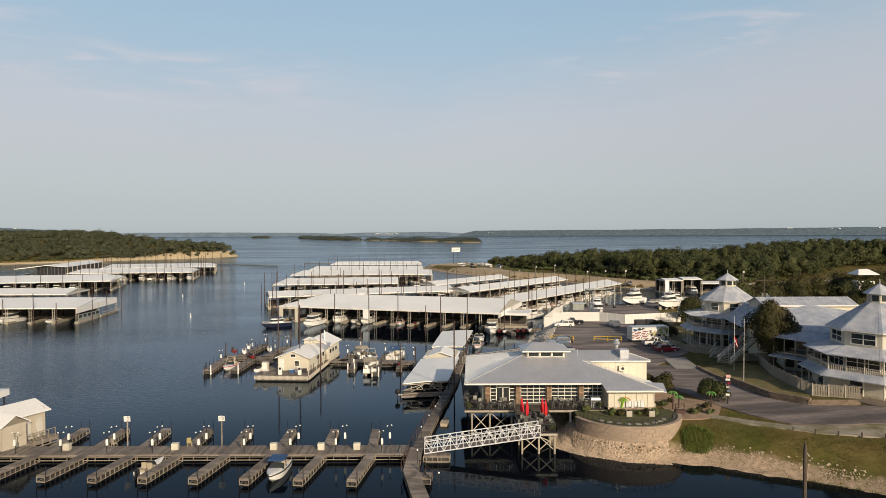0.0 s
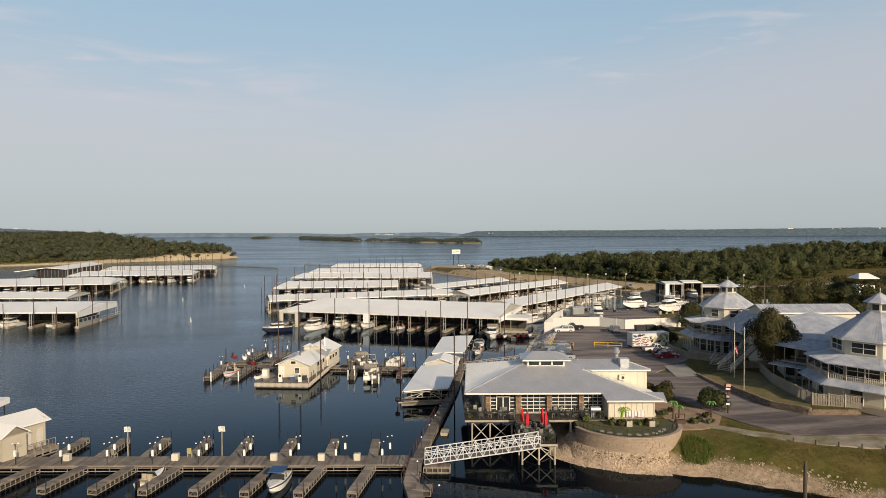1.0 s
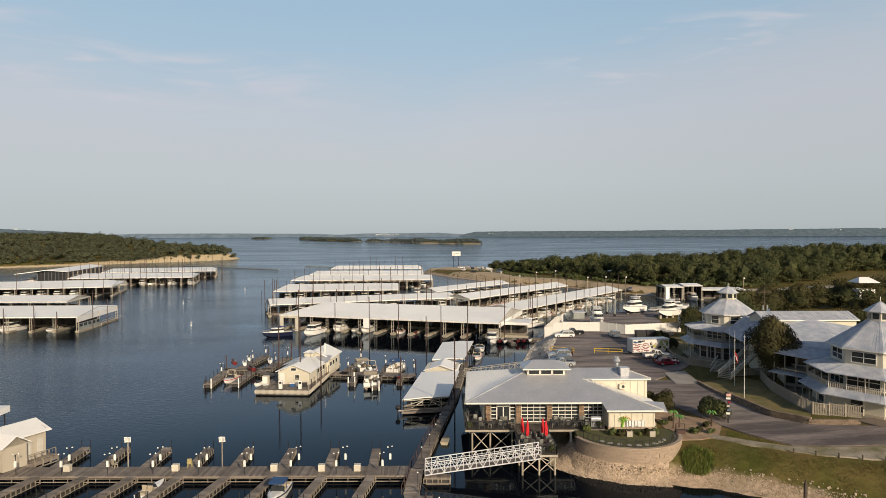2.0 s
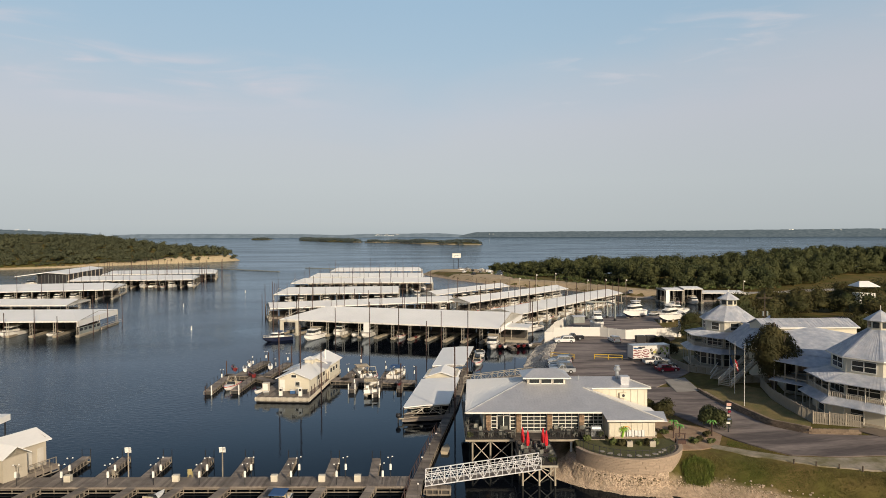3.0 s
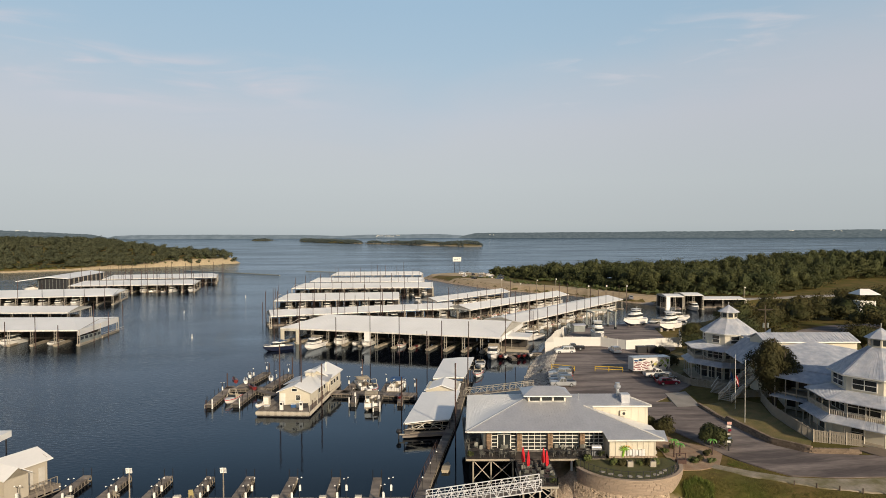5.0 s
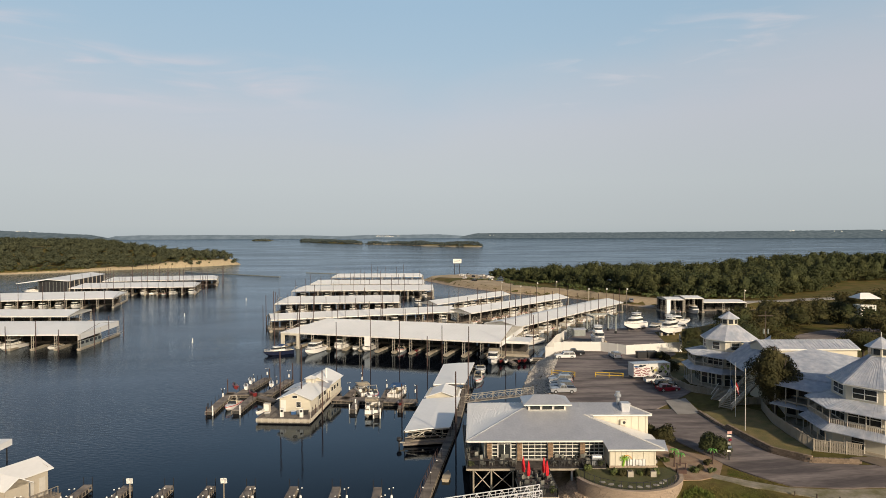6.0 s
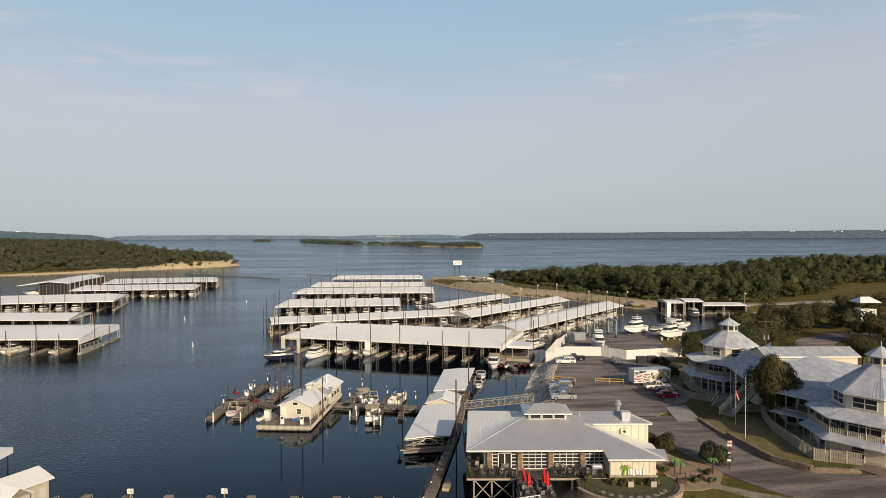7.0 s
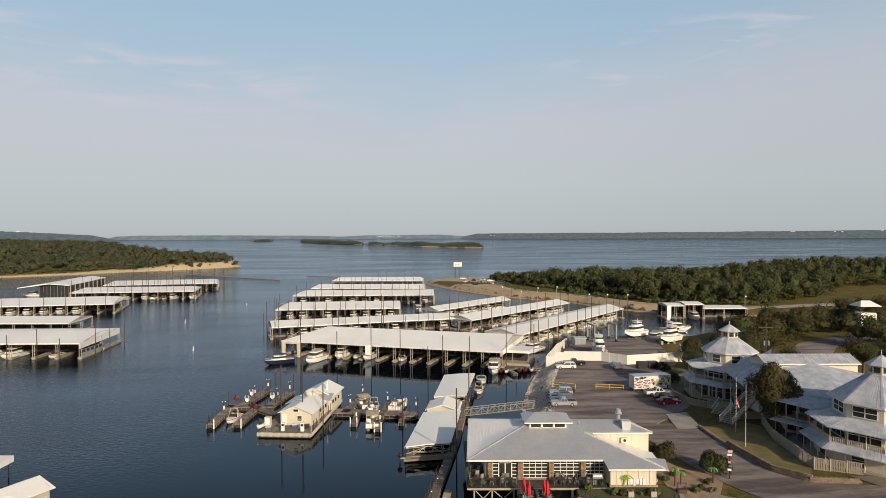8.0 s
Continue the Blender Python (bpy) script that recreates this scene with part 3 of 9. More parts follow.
def sky_material():
    """Hazy sky: a clear blue wedge overhead, a pale veil below it and thin streaks along the veil's edge."""
    m = bpy.data.materials.new("hazy_sky")
    m.use_nodes = True
    nt = m.node_tree
    nt.nodes.remove(nt.nodes["Principled BSDF"])

    def node(kind, **inputs):
        n = nt.nodes.new(kind)
        for k, v in inputs.items():
            n.inputs[k.replace("_", " ")].default_value = v
        return n

    def ramp(source, stops, smooth=False):
        n = nt.nodes.new("ShaderNodeValToRGB")
        n.color_ramp.interpolation = "B_SPLINE" if smooth else "LINEAR"
        el = n.color_ramp.elements
        el[0].position, el[0].color = stops[0][0], (*stops[0][1], 1)
        el[1].position, el[1].color = stops[-1][0], (*stops[-1][1], 1)
        for p, c in stops[1:-1]:
            el.new(p).color = (*c, 1)
        nt.links.new(source, n.inputs["Fac"])
        return n.outputs["Color"]

    def mix(a, b, fac):
        n = nt.nodes.new("ShaderNodeMix")
        n.data_type = "RGBA"
        for sock, v in (("A", a), ("B", b), ("Factor", fac)):
            if isinstance(v, tuple):
                n.inputs[sock].default_value = (*v, 1)
            else:
                nt.links.new(v, n.inputs[sock])
        return n.outputs["Result"]

    def calc(op, a, b):
        n = nt.nodes.new("ShaderNodeMath")
        n.operation = op
        for k, v in enumerate((a, b)):
            if isinstance(v, float):
                n.inputs[k].default_value = v
            else:
                nt.links.new(v, n.inputs[k])
        return n.outputs[0]

    def span(source, a, b, c=0.0, d=1.0):
        n = node("ShaderNodeMapRange", From_Min=a, From_Max=b, To_Min=c, To_Max=d)
        n.interpolation_type = "SMOOTHSTEP"
        nt.links.new(source, n.inputs["Value"])
        return n.outputs[0]

    def noise(scale, turn, size, detail, distortion):
        mp = nt.nodes.new("ShaderNodeMapping")
        mp.inputs["Scale"].default_value, mp.inputs["Rotation"].default_value = scale, turn
        nt.links.new(geo.outputs["Position"], mp.inputs["Vector"])
        n = node("ShaderNodeTexNoise", Scale=size, Detail=detail, Distortion=distortion)
        nt.links.new(mp.outputs[0], n.inputs["Vector"])
        return n.outputs["Fac"]

    geo = nt.nodes.new("ShaderNodeNewGeometry")
    sep = nt.nodes.new("ShaderNodeSeparateXYZ")
    nt.links.new(geo.outputs["Position"], sep.inputs[0])
    up_ = span(sep.outputs["Z"], 0, 2000)
    up_.node.interpolation_type = "LINEAR"
    side = span(sep.outputs["X"], -2729, 2729)
    side.node.interpolation_type = "LINEAR"
    veil = ramp(up_, [(0.0, (0.44, 0.487, 0.50)), (0.05, (0.49, 0.530, 0.54)), (0.2, (0.53, 0.572, 0.59)), (0.45, (0.545, 0.578, 0.635)), (0.8, (0.50, 0.56, 0.64))])
    blue = ramp(up_, [(0.4, (0.43, 0.55, 0.65)), (0.62, (0.405, 0.540, 0.660)), (0.85, (0.355, 0.508, 0.655))])
    edge = ramp(side, [(0.0, (0.64,) * 3), (0.24, (0.53,) * 3), (0.5, (0.55,) * 3), (0.66, (0.60,) * 3), (0.84, (0.64,) * 3), (1.0, (0.78,) * 3)], True)
    soft = noise((0.0006, 0.0006, 0.0013), (0, 0.3, 0), 1.3, 5, 0.6)
    d = calc("SUBTRACT", up_, edge)
    d = calc("ADD", d, calc("MULTIPLY", calc("SUBTRACT", soft, 0.5), 0.28))
    color = mix(veil, blue, span(d, -0.24, 0.16))
    # streaks
    left = noise((0.00075, 0.00075, 0.0050), (0, 0.30, 0), 1.2, 6, 0.7)
    right = noise((0.0011, 0.0011, 0.0062), (0, -0.25, 0), 1.3, 6, 0.7)
    near_edge = calc("MULTIPLY", span(d, -0.16, -0.02), span(d, 0.16, 0.02))
    west = calc("MULTIPLY", calc("MULTIPLY", span(left, 0.47, 0.70), near_edge), span(side, 0.42, 0.22))
    east = calc("MULTIPLY", calc("MULTIPLY", span(right, 0.52, 0.72), near_edge), span(side, 0.58, 0.72))
    color = mix(color, (0.64, 0.615, 0.665), calc("MULTIPLY", west, 0.75))
    color = mix(color, (0.64, 0.64, 0.69), calc("MULTIPLY", east, 0.7))
    # the haze is thinner towards the east
    dim = span(side, 0.45, 1.0, 1.0, 0.93)
    sc = nt.nodes.new("ShaderNodeVectorMath")
    sc.operation = "SCALE"
    nt.links.new(color, sc.inputs[0])
    nt.links.new(dim, sc.inputs["Scale"])
    e = nt.nodes.new("ShaderNodeEmission")
    nt.links.new(sc.outputs[0], e.inputs["Color"])
    nt.links.new(e.outputs[0], nt.nodes["Material Output"].inputs["Surface"])
    return m


def sky_backdrop():
    rings = []
    for i in range(41):
        a = radians(-62 + 124 * i / 40)
        x, y = 4880 * math.sin(a), 4880 * math.cos(a)
        rings.append([(x, y, z) for z in (-5, 500, 1200, 2000, 2800)])
    b = Build().loft(rings, closed=False)
    return structure("backdrop", b, sky_material(), "pale blue hazy sky with thin clouds", "sky", smooth=True)


sky_backdrop()

# ---- woods and trees ----
def crown_quads(rs, c, rx, rz, n, size, lumps=7):
    """Leaf clumps on a lumpy crown: n small quads."""
    u = rs.normal(size=(lumps, 3))
    u /= np.linalg.norm(u, axis=1)[:, None]
    centre = u * np.array([rx, rx, rz]) * rs.uniform(0.25, 0.72, (lumps, 1))
    centre[:, 2] *= 0.8
    rad = rs.uniform(0.45, 0.68, lumps) * min(rx, rz * 1.2)
    k = rs.randint(0, lumps, n)
    d = rs.normal(size=(n, 3))
    d[:, 2] = np.abs(d[:, 2]) * 1.1 - 0.35
    d /= np.linalg.norm(d, axis=1)[:, None]
    p = np.array(c) + centre[k] + d * (rad[k] * rs.uniform(0.72, 1.12, n))[:, None]
    nrm = d + rs.normal(scale=0.2, size=(n, 3))
    nrm /= np.linalg.norm(nrm, axis=1)[:, None]
    t = np.cross(nrm, rs.normal(size=(n, 3)))
    t /= np.linalg.norm(t, axis=1)[:, None]
    b = np.cross(nrm, t)
    s = size * rs.uniform(0.55, 1.25, n)[:, None]
    e = rs.uniform(0.45, 1.0, (n, 1))
    v = np.stack([p - t * s - b * s * 0.3 * e, p + t * s * 0.2 - b * s * e, p + t * s + b * s * 0.35 * e, p - t * s * 0.3 + b * s], 1)
    return v.reshape(-1, 3)


def core_quads(rs, c, rx, rz, n=3):
    """The leafy mass behind the outer clumps of a crown."""
    g = np.linspace(-1, 1, n + 1)
    cells = []
    for axis in range(3):
        for sgn in (-1, 1):
            for i in range(n):
                for j in range(n):
                    for a, b in ((g[i], g[j]), (g[i + 1], g[j]), (g[i + 1], g[j + 1]), (g[i], g[j + 1])):
                        q = [a, b]
                        q.insert(axis, sgn)
                        cells.append(q)
    d = np.array(cells)
    d /= np.linalg.norm(d, axis=1)[:, None]
    w = rs.uniform(2, 4, (3, 3))
    d *= (1 + 0.06 * np.sin(d @ w).sum(1))[:, None]
    return np.array(c) + d * np.array([rx, rx, rz])


def quads_object(name, chunks, mat):
    v = np.concatenate(chunks)
    f = np.arange(len(v)).reshape(-1, 4)
    return new(name, quick_mesh(name, v, f, [mat]))


def scatter(rs, poly, step, keep):
    xs = [p[0] for p in poly]
    ys = [p[1] for p in poly]
    gx, gy = np.meshgrid(np.arange(min(xs), max(xs), step), np.arange(min(ys), max(ys), step))
    x = gx.ravel() + rs.uniform(-0.45, 0.45, gx.size) * step
    y = gy.ravel() + rs.uniform(-0.45, 0.45, gy.size) * step
    ok = (inside_distance(x, y, poly) > 0) & keep(x, y)
    return x[ok], y[ok]


def woods(name, label, poly, step, keep, h, r, n, size, mat, seed, edge=14.0, hem=1.0, core=3, grow=None):
    """Crowns over an area; the outer rows also have low growth at their feet."""
    rs = np.random.RandomState(seed)
    x, y = scatter(rs, poly, step, keep)
    z = height(x, y)
    rim = inside_distance(x, y, poly)
    big = grow(x, y) if grow else np.ones(len(x))
    chunks = []
    for i in range(len(x)):
        small = 0.62 if rim[i] < edge * 0.35 else 1.0
        hh, rr = h * rs.uniform(0.68, 1.22) * small * big[i], r * rs.uniform(0.65, 1.3) * (0.5 + 0.5 * small)
        rz = hh * 0.42
        c = (x[i], y[i], z[i] + hh - rz)
        chunks.append(core_quads(rs, c, rr * 0.44, rz * 0.50, core))
        chunks.append(crown_quads(rs, c, rr * 0.9, rz * 0.95, n, size, 11))
        if rim[i] < edge:
            for q in range(2):
                ox, oy, f = rs.uniform(-1, 1) * rr, rs.uniform(-1.0, 0.1) * rr, rs.uniform(0.14, 0.34)
                chunks.append(crown_quads(rs, (x[i] + ox, y[i] + oy, z[i] + hh * f), rr * hem * rs.uniform(0.5, 0.9), hh * f * 1.05, n // 4, size, 7))
    ob = quads_object(name, chunks, mat)
    return tagged(ob, label, "trees", "", "stuff")


WOOD_RIGHT = [(30, 474), (38, 440), (53, 408), (66, 388), (80, 350), (93, 318), (110, 303), (136, 298), (160, 304), (182, 322), (218, 358), (262, 368), (340, 372), (480, 390), (480, 468), (300, 436), (220, 424), (140, 404), (84, 422), (44, 472)]
woods("woods", "dense green oak woods along the lake road", WOOD_RIGHT, 5.3, lambda x, y: (inside_distance(x, y, WOOD_RIGHT) < 40), 11.5, 4.4, 380, 0.36, M_LEAF, 21, grow=lambda x, y: 0.5 + 0.5 * ramp01(x, 36, 82) + 0.22 * ramp01(x, 130, 225) + 0.12 * wobble(x, y, 0.045, 12))
woods("woods", "wooded hills of the far peninsula", SHORE_LEFT, 8.0, lambda x, y: (x > -0.70 * y - 14) & (y < 1000) & (inside_distance(x, y, SHORE_LEFT) > 3 + 5 * ramp01(-x, 250, 330)) & (inside_distance(x, y, SHORE_LEFT) < 125), 9.0, 5.2, 200, 0.55, M_LEAF_HILL_HAZED, 22, edge=18)
woods("scrub", "low scrub along the sandy bank of the peninsula", SHORE_LEFT, 4.6, lambda x, y: (x > -0.70 * y - 14) & (y < 720) & (x < -245) & (inside_distance(x, y, SHORE_LEFT) > 2.5) & (inside_distance(x, y, SHORE_LEFT) < 11) & (wobble(x, y, 0.3, 5) > -0.05), 2.4, 1.8, 26, 0.45, M_BUSH, 28, edge=0, core=2)
woods("scrub", "olive scrub above the waterline of the peninsula", SHORE_LEFT, 4.2, lambda x, y: (x > -0.70 * y - 14) & (y < 720) & (x < -296) & (inside_distance(x, y, SHORE_LEFT) > 2.0) & (inside_distance(x, y, SHORE_LEFT) < 15) & (wobble(x, y, 0.12, 6) > -0.35), 3.2, 2.3, 40, 0.42, M_LEAF_HILL_HAZED, 29, edge=0, core=2)
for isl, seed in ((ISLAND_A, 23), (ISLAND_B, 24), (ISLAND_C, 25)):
    woods("woods", "low wooded island out on the lake", isl, 9, lambda x, y: (wobble(x, y, 0.03, 31) > -0.35) & ~((x > 50) & (y < 1625)), 10, 5.4, 44, 1.0, M_LEAF_FAR_HAZED, seed, core=2, grow=lambda x, y: 0.75 + 0.4 * wobble(x, y, 0.02, 8))
WOOD_MID = [(72, 168), (80, 196), (104, 222), (140, 232), (175, 228), (190, 180), (170, 150), (128, 150), (112, 162)]
FAR_ROAD = [(84, 140), (89, 158), (97, 174), (108, 190), (121, 199), (150, 204), (200, 206)]


def off_road(x, y):
    """Clear of the winding road behind the pavilions."""
    d = np.full(x.shape, 1e9)
    for (x0, y0), (x1, y1) in zip(FAR_ROAD[:-1], FAR_ROAD[1:]):
        s = np.clip(((x - x0) * (x1 - x0) + (y - y0) * (y1 - y0)) / ((x1 - x0) ** 2 + (y1 - y0) ** 2), 0, 1)
        d = np.minimum(d, np.hypot(x - x0 - s * (x1 - x0), y - y0 - s * (y1 - y0)))
    return d > 8.5 + 1.5 * (y < 186)


woods("woods", "brownish green scrub oaks behind the pavilions", WOOD_MID, 5.0, lambda x, y: off_road(x, y) & ~((x > 100) & (x < 126) & (y < 178)), 8.8, 4.5, 560, 0.23, M_LEAF_SCRUB, 26, grow=lambda x, y: 0.95 + 0.25 * wobble(x, y, 0.09, 14))
WOOD_EAST = [(100, 206), (106, 244), (136, 262), (190, 266), (250, 252), (250, 170), (200, 165), (192, 184), (178, 228), (140, 236)]
woods("woods", "dark oak woods below the far road", WOOD_EAST, 6.2, lambda x, y: off_road(x, y) & ~((abs(x - 137) < 8) & (y < 216)), 7.6, 4.3, 430, 0.27, M_LEAF_SCRUB, 27)


def tree(x, y, h, r, mat, n, size, seed, label, trunk_h=0.3, name="tree", category="tree", lumps=16):
    rs = np.random.RandomState(seed)
    z = ground_at(x, y) - 0.1
    t = thing(name, pose(x, y, z), label, category)
    b = Build()
    th = h * trunk_h
    rt = 0.035 * h
    b.tube((0, 0, 0), (0.1, 0, th), rt, 8, rt * 0.75)
    for i in range(5):
        a = 6.28 * i / 5 + rs.uniform(-0.4, 0.4)
        b.tube((0.1, 0, th * 0.95), (math.cos(a) * r * 0.55, math.sin(a) * r * 0.55, h * rs.uniform(0.55, 0.8)), rt * 0.5, 6, rt * 0.15)
    b.tube((0.1, 0, th * 0.95), (0, 0, h * 0.85), rt * 0.7, 6, rt * 0.2)
    part("trunk", b, M_BARK, t)
    rz = (h - th * 0.6) / 2
    v = np.concatenate([core_quads(rs, (0, 0, h - rz), r * 0.46, rz * 0.56, 6), crown_quads(rs, (0, 0, h - rz), r * 0.9, rz * 0.92, n, size, lumps)])
    ob = new("crown", quick_mesh("crown", v, np.arange(len(v)).reshape(-1, 4), [mat]))
    ob.parent = t
    return t


tree(52.7, 104.6, 13.6, 3.7, M_LEAF_DARK, 21000, 0.15, 35, "broad dark cedar tree in front of the pavilions", 0.06, lumps=20)
for k, (x, y, h, r) in enumerate([(57.5, 149, 6.3, 3.6), (62, 154, 6.6, 3.6), (66, 149, 9, 4.0), (71, 156, 9.5, 4.2), (77, 147, 7.5, 3.8), (74, 160, 8.5, 4.2), (98, 144, 8.5, 4.0), (61, 164, 7.5, 3.4), (97, 152, 9, 4.2)]):
    tree(x, y, h, r, M_LEAF_SCRUB if k % 3 else M_LEAF, 4200, 0.15, 40 + k, "rounded brownish green oak behind the pavilion")

# ---- covered docks ----
M_LIFT = material("grey_green_steel", (0.27, 0.30, 0.28), 0.6, 0.2, (0.20, 0.21, 0.20), 0.8, 0.5, 8, 0.15)
# near-black for inner walls and for shade painted as sheets and blocks
M_SHED_DARK = material("shed_interior_dark", (0.05, 0.043, 0.036), 0.85, 0.0, (0.03, 0.027, 0.024), 0.5, 0.5, 5, 0.2)


def plank_deck(parent, name, x0, x1, y0, y1, z, board=0.32, along_x=True, mat=None, t=0.09):
    """A deck of separate boards in one joined mesh over dark floats."""
    b = Build()
    if along_x:
        n = max(1, int((x1 - x0) / board))
        w = (x1 - x0) / n
        for i in range(n):
            b.box((x0 + (i + 0.5) * w, (y0 + y1) / 2, z - t / 2), (w - 0.025, y1 - y0, t))
    else:
        n = max(1, int((y1 - y0) / board))
        w = (y1 - y0) / n
        for i in range(n):
            b.box(((x0 + x1) / 2, y0 + (i + 0.5) * w, z - t / 2), (x1 - x0, w - 0.025, t))
    return part(name, b, mat or M_DECK, parent)


def ladder_post(h, w=0.62):
    """A steel dock post: two tubes with cross bars."""
    b = Build()
    b.tube((-w / 2, 0, -1.2), (-w / 2, 0, h), 0.085, 6).tube((w / 2, 0, -1.2), (w / 2, 0, h), 0.085, 6)
    for k in range(int(h / 0.9)):
        b.beam((-w / 2, 0, 0.5 + k * 0.9), (w / 2, 0, 0.9 + k * 0.9), 0.06)
    return b


def covered_dock(A, B, C, D, label, eave=4.5, rise=2.0, hip0=0.0, hip1=0.0, bay=6.5, post_step=6.5, fingers=True, seam=1.2, drop=0.35, detail=True, end_panel=0.0):
    """A floating boat shed under a low white roof. A, B: the front eave's ends; C, D: the back's, on the plan."""
    A, B, C, D = (Vector((*p, 0)) for p in (A, B, C, D))
    u = (B - A).normalized()
    w = Vector((-u.y, u.x, 0))
    if (D - A).dot(w) < 0:
        w = -w
    ang = math.atan2(u.y, u.x)
    t = thing("covered_dock", pose(A.x, A.y, 0, 0, 0, math.degrees(ang)), label, "boat dock", "covered docks of the marina")
    back = Matrix.Rotation(-ang, 3, "Z")
    a, b_, c, d = (back @ (p - A) for p in (A, B, C, D))
    up = Vector((0, 0, 1))
    m0, m1 = (a + d) / 2, (b_ + c) / 2
    along = (m1 - m0).normalized()
    r0, r1 = m0 + along * hip0 + up * (eave + rise), m1 - along * hip1 + up * (eave + rise)
    a1, b1, c1, d1 = (p + up * eave for p in (a, b_, c, d))
    g = Build()
    th = 0.12
    g.slab([a1, b1, r1, r0], th).slab([c1, d1, r0, r1], th)
    if hip0 > 0:
        g.slab([d1, a1, r0], th)
    if hip1 > 0:
        g.slab([b1, c1, r1], th)
    part("roof", g, M_WHITE_ROOF, t)
    part("roof_seams", Build().seams(a1, b1, r0, r1, seam, 0.015, 0.05), M_WHITE_ROOF, t)["kind"] = "stuff"
    g = Build()
    for p, q in ((a1, b1), (c1, d1), (b1, c1), (d1, a1)):
        g.slab([p + up * 0.02, q + up * 0.02, q + up * 0.02 + (q - p).cross(up).normalized() * 0.06, p + up * 0.02 + (q - p).cross(up).normalized() * 0.06], drop)
    if hip0 == 0:
        g.slab([d1, a1, r0], 0.05)
    if hip1 == 0:
        g.slab([b1, c1, r1], 0.05)
    part("fascia", g, M_TRIM, t)
    if end_panel:
        g = Build().slab([b1 + up * 0.02, c1 + up * 0.02, c1 + up * 0.02 + Vector((0.08, 0, 0)), b1 + up * 0.02 + Vector((0.08, 0, 0))], end_panel)
        part("end_panel", g, M_WHITE_ROOF, t, "white hanging end panel")
    # dark sheet below the roof puts the interior shade into colour
    dz = up * 0.3
    part("shade_sheet", Build().slab([a1 - dz, b1 - dz, r1 - dz, r0 - dz], 0.05).slab([c1 - dz, d1 - dz, r0 - dz, r1 - dz], 0.05), M_SHED_DARK, t, "dark sheet painted as shade under the roof")
    L = (b_ - a).length
    n = max(2, round(L / post_step))
    post = ladder_post(eave - 0.1).mesh("post", M_STEEL)
    truss = None
    for i in range(n + 1):
        s = i / n
        pf, pb = a.lerp(b_, s), d.lerp(c, s)
        pf = pf + (pb - pf).normalized() * 0.5
        pb = pb + (pf - pb).normalized() * 0.5
        mid = pf.lerp(pb, 0.5)
        for q in (pf, mid, pb):
            part("post", post, M_STEEL, t, at=pose(q.x, q.y, 0))
    if detail:
        g = Build()
        for i in range(n + 1):
            s = i / n
            pf, pb = a.lerp(b_, s), d.lerp(c, s)
            top = pf.lerp(pb, 0.5) + up * (eave + rise - 0.35)
            g.beam(pf + up * (eave - 0.25), top, 0.12)
            g.beam(pb + up * (eave - 0.25), top, 0.12)
            g.beam(pf + up * (eave - 0.45), pb + up * (eave - 0.45), 0.14)
        part("roof_frame", g, M_STEEL, t)
    # the walkway down the middle and the fingers between the boats
    lo, hi = min(a.y, b_.y, c.y, d.y), max(a.y, b_.y, c.y, d.y)
    mid0, mid1 = (a + d) / 2, (b_ + c) / 2
    g = Build()
    side = Vector((-(mid1 - mid0).y, (mid1 - mid0).x, 0)).normalized()
    g.slab([mid0 - side * 1.2 + up * 0.6, mid1 - side * 1.2 + up * 0.6, mid1 + side * 1.2 + up * 0.6, mid0 + side * 1.2 + up * 0.6], 0.9)
    part("walkway", g, M_DECK, t)
    if fingers:
        # added dark blocks that deepen the shade inside the shed
        blk = Build()
        nl = max(2, int((mid1 - mid0).length / 3.4))
        for i in range(nl):
            q = mid0.lerp(mid1, (i + 0.5) / nl)
            blk.box((q.x, q.y, 1.65), (2.9, 0.9, 2.1), math.atan2((mid1 - mid0).y, (mid1 - mid0).x))
        part("shade_block_row", blk, M_SHED_DARK, t, "row of added dark blocks for the shed's inner shade")["kind"] = "stuff"
    if fingers:
        for i in range(n + 1):
            s = i / n
            pf, pb = a.lerp(b_, s), d.lerp(c, s)
            mid = pf.lerp(pb, 0.5)
            for q, e in ((pf, mid), (pb, mid)):
                dirn = (e - q).normalized()
                sd = Vector((-dirn.y, dirn.x, 0)) * 0.55
                g = Build().slab([q - sd + up * 0.6, e - dirn * 1.2 - sd + up * 0.6, e - dirn * 1.2 + sd + up * 0.6, q + sd + up * 0.6], 0.35)
                g.slab([q - sd * 0.8 + dirn * 0.3 + up * 0.25, e - dirn * 1.2 - sd * 0.8 + up * 0.25, e - dirn * 1.2 + sd * 0.8 + up * 0.25, q + sd * 0.8 + dirn * 0.3 + up * 0.25], 0.5)
                part("finger", g, M_TIMBER, t)
    return t


long_dock = covered_dock((-48, 191.5), (14.5, 172), (24, 201), (-38.5, 220.5), "long white-roofed boat shed beside the fuel dock", 4.6, 2.4, 7, 0, 6.8, 5.0, end_panel=1.3)
for x in (0.6, 5.7):
    part("portal_pier", Build().box((x, 0.15, 1.9), (1.1, 0.3, 4.6)), M_CREAM, long_dock, "cream boarded pier")
part("portal_header", Build().box((3.15, 0.15, 4.15), (4.0, 0.26, 0.7)), M_CREAM, long_dock)
part("hanging_panel", Build().box((27.7, -0.06, 3.2), (2.0, 0.1, 2.7)), M_WHITE_ROOF, long_dock, "white panel hanging from the eave")
covered_dock((-58.5, 220.5), (5, 243), (0, 257), (-63.5, 234.5), "low white-roofed boat shed with open sides", 4.4, 1.3)
covered_dock((-70, 270), (-19, 275), (-20.5, 298), (-71.5, 293), "white-roofed boat shed full of cruisers", 4.6, 1.9, 4, 0)
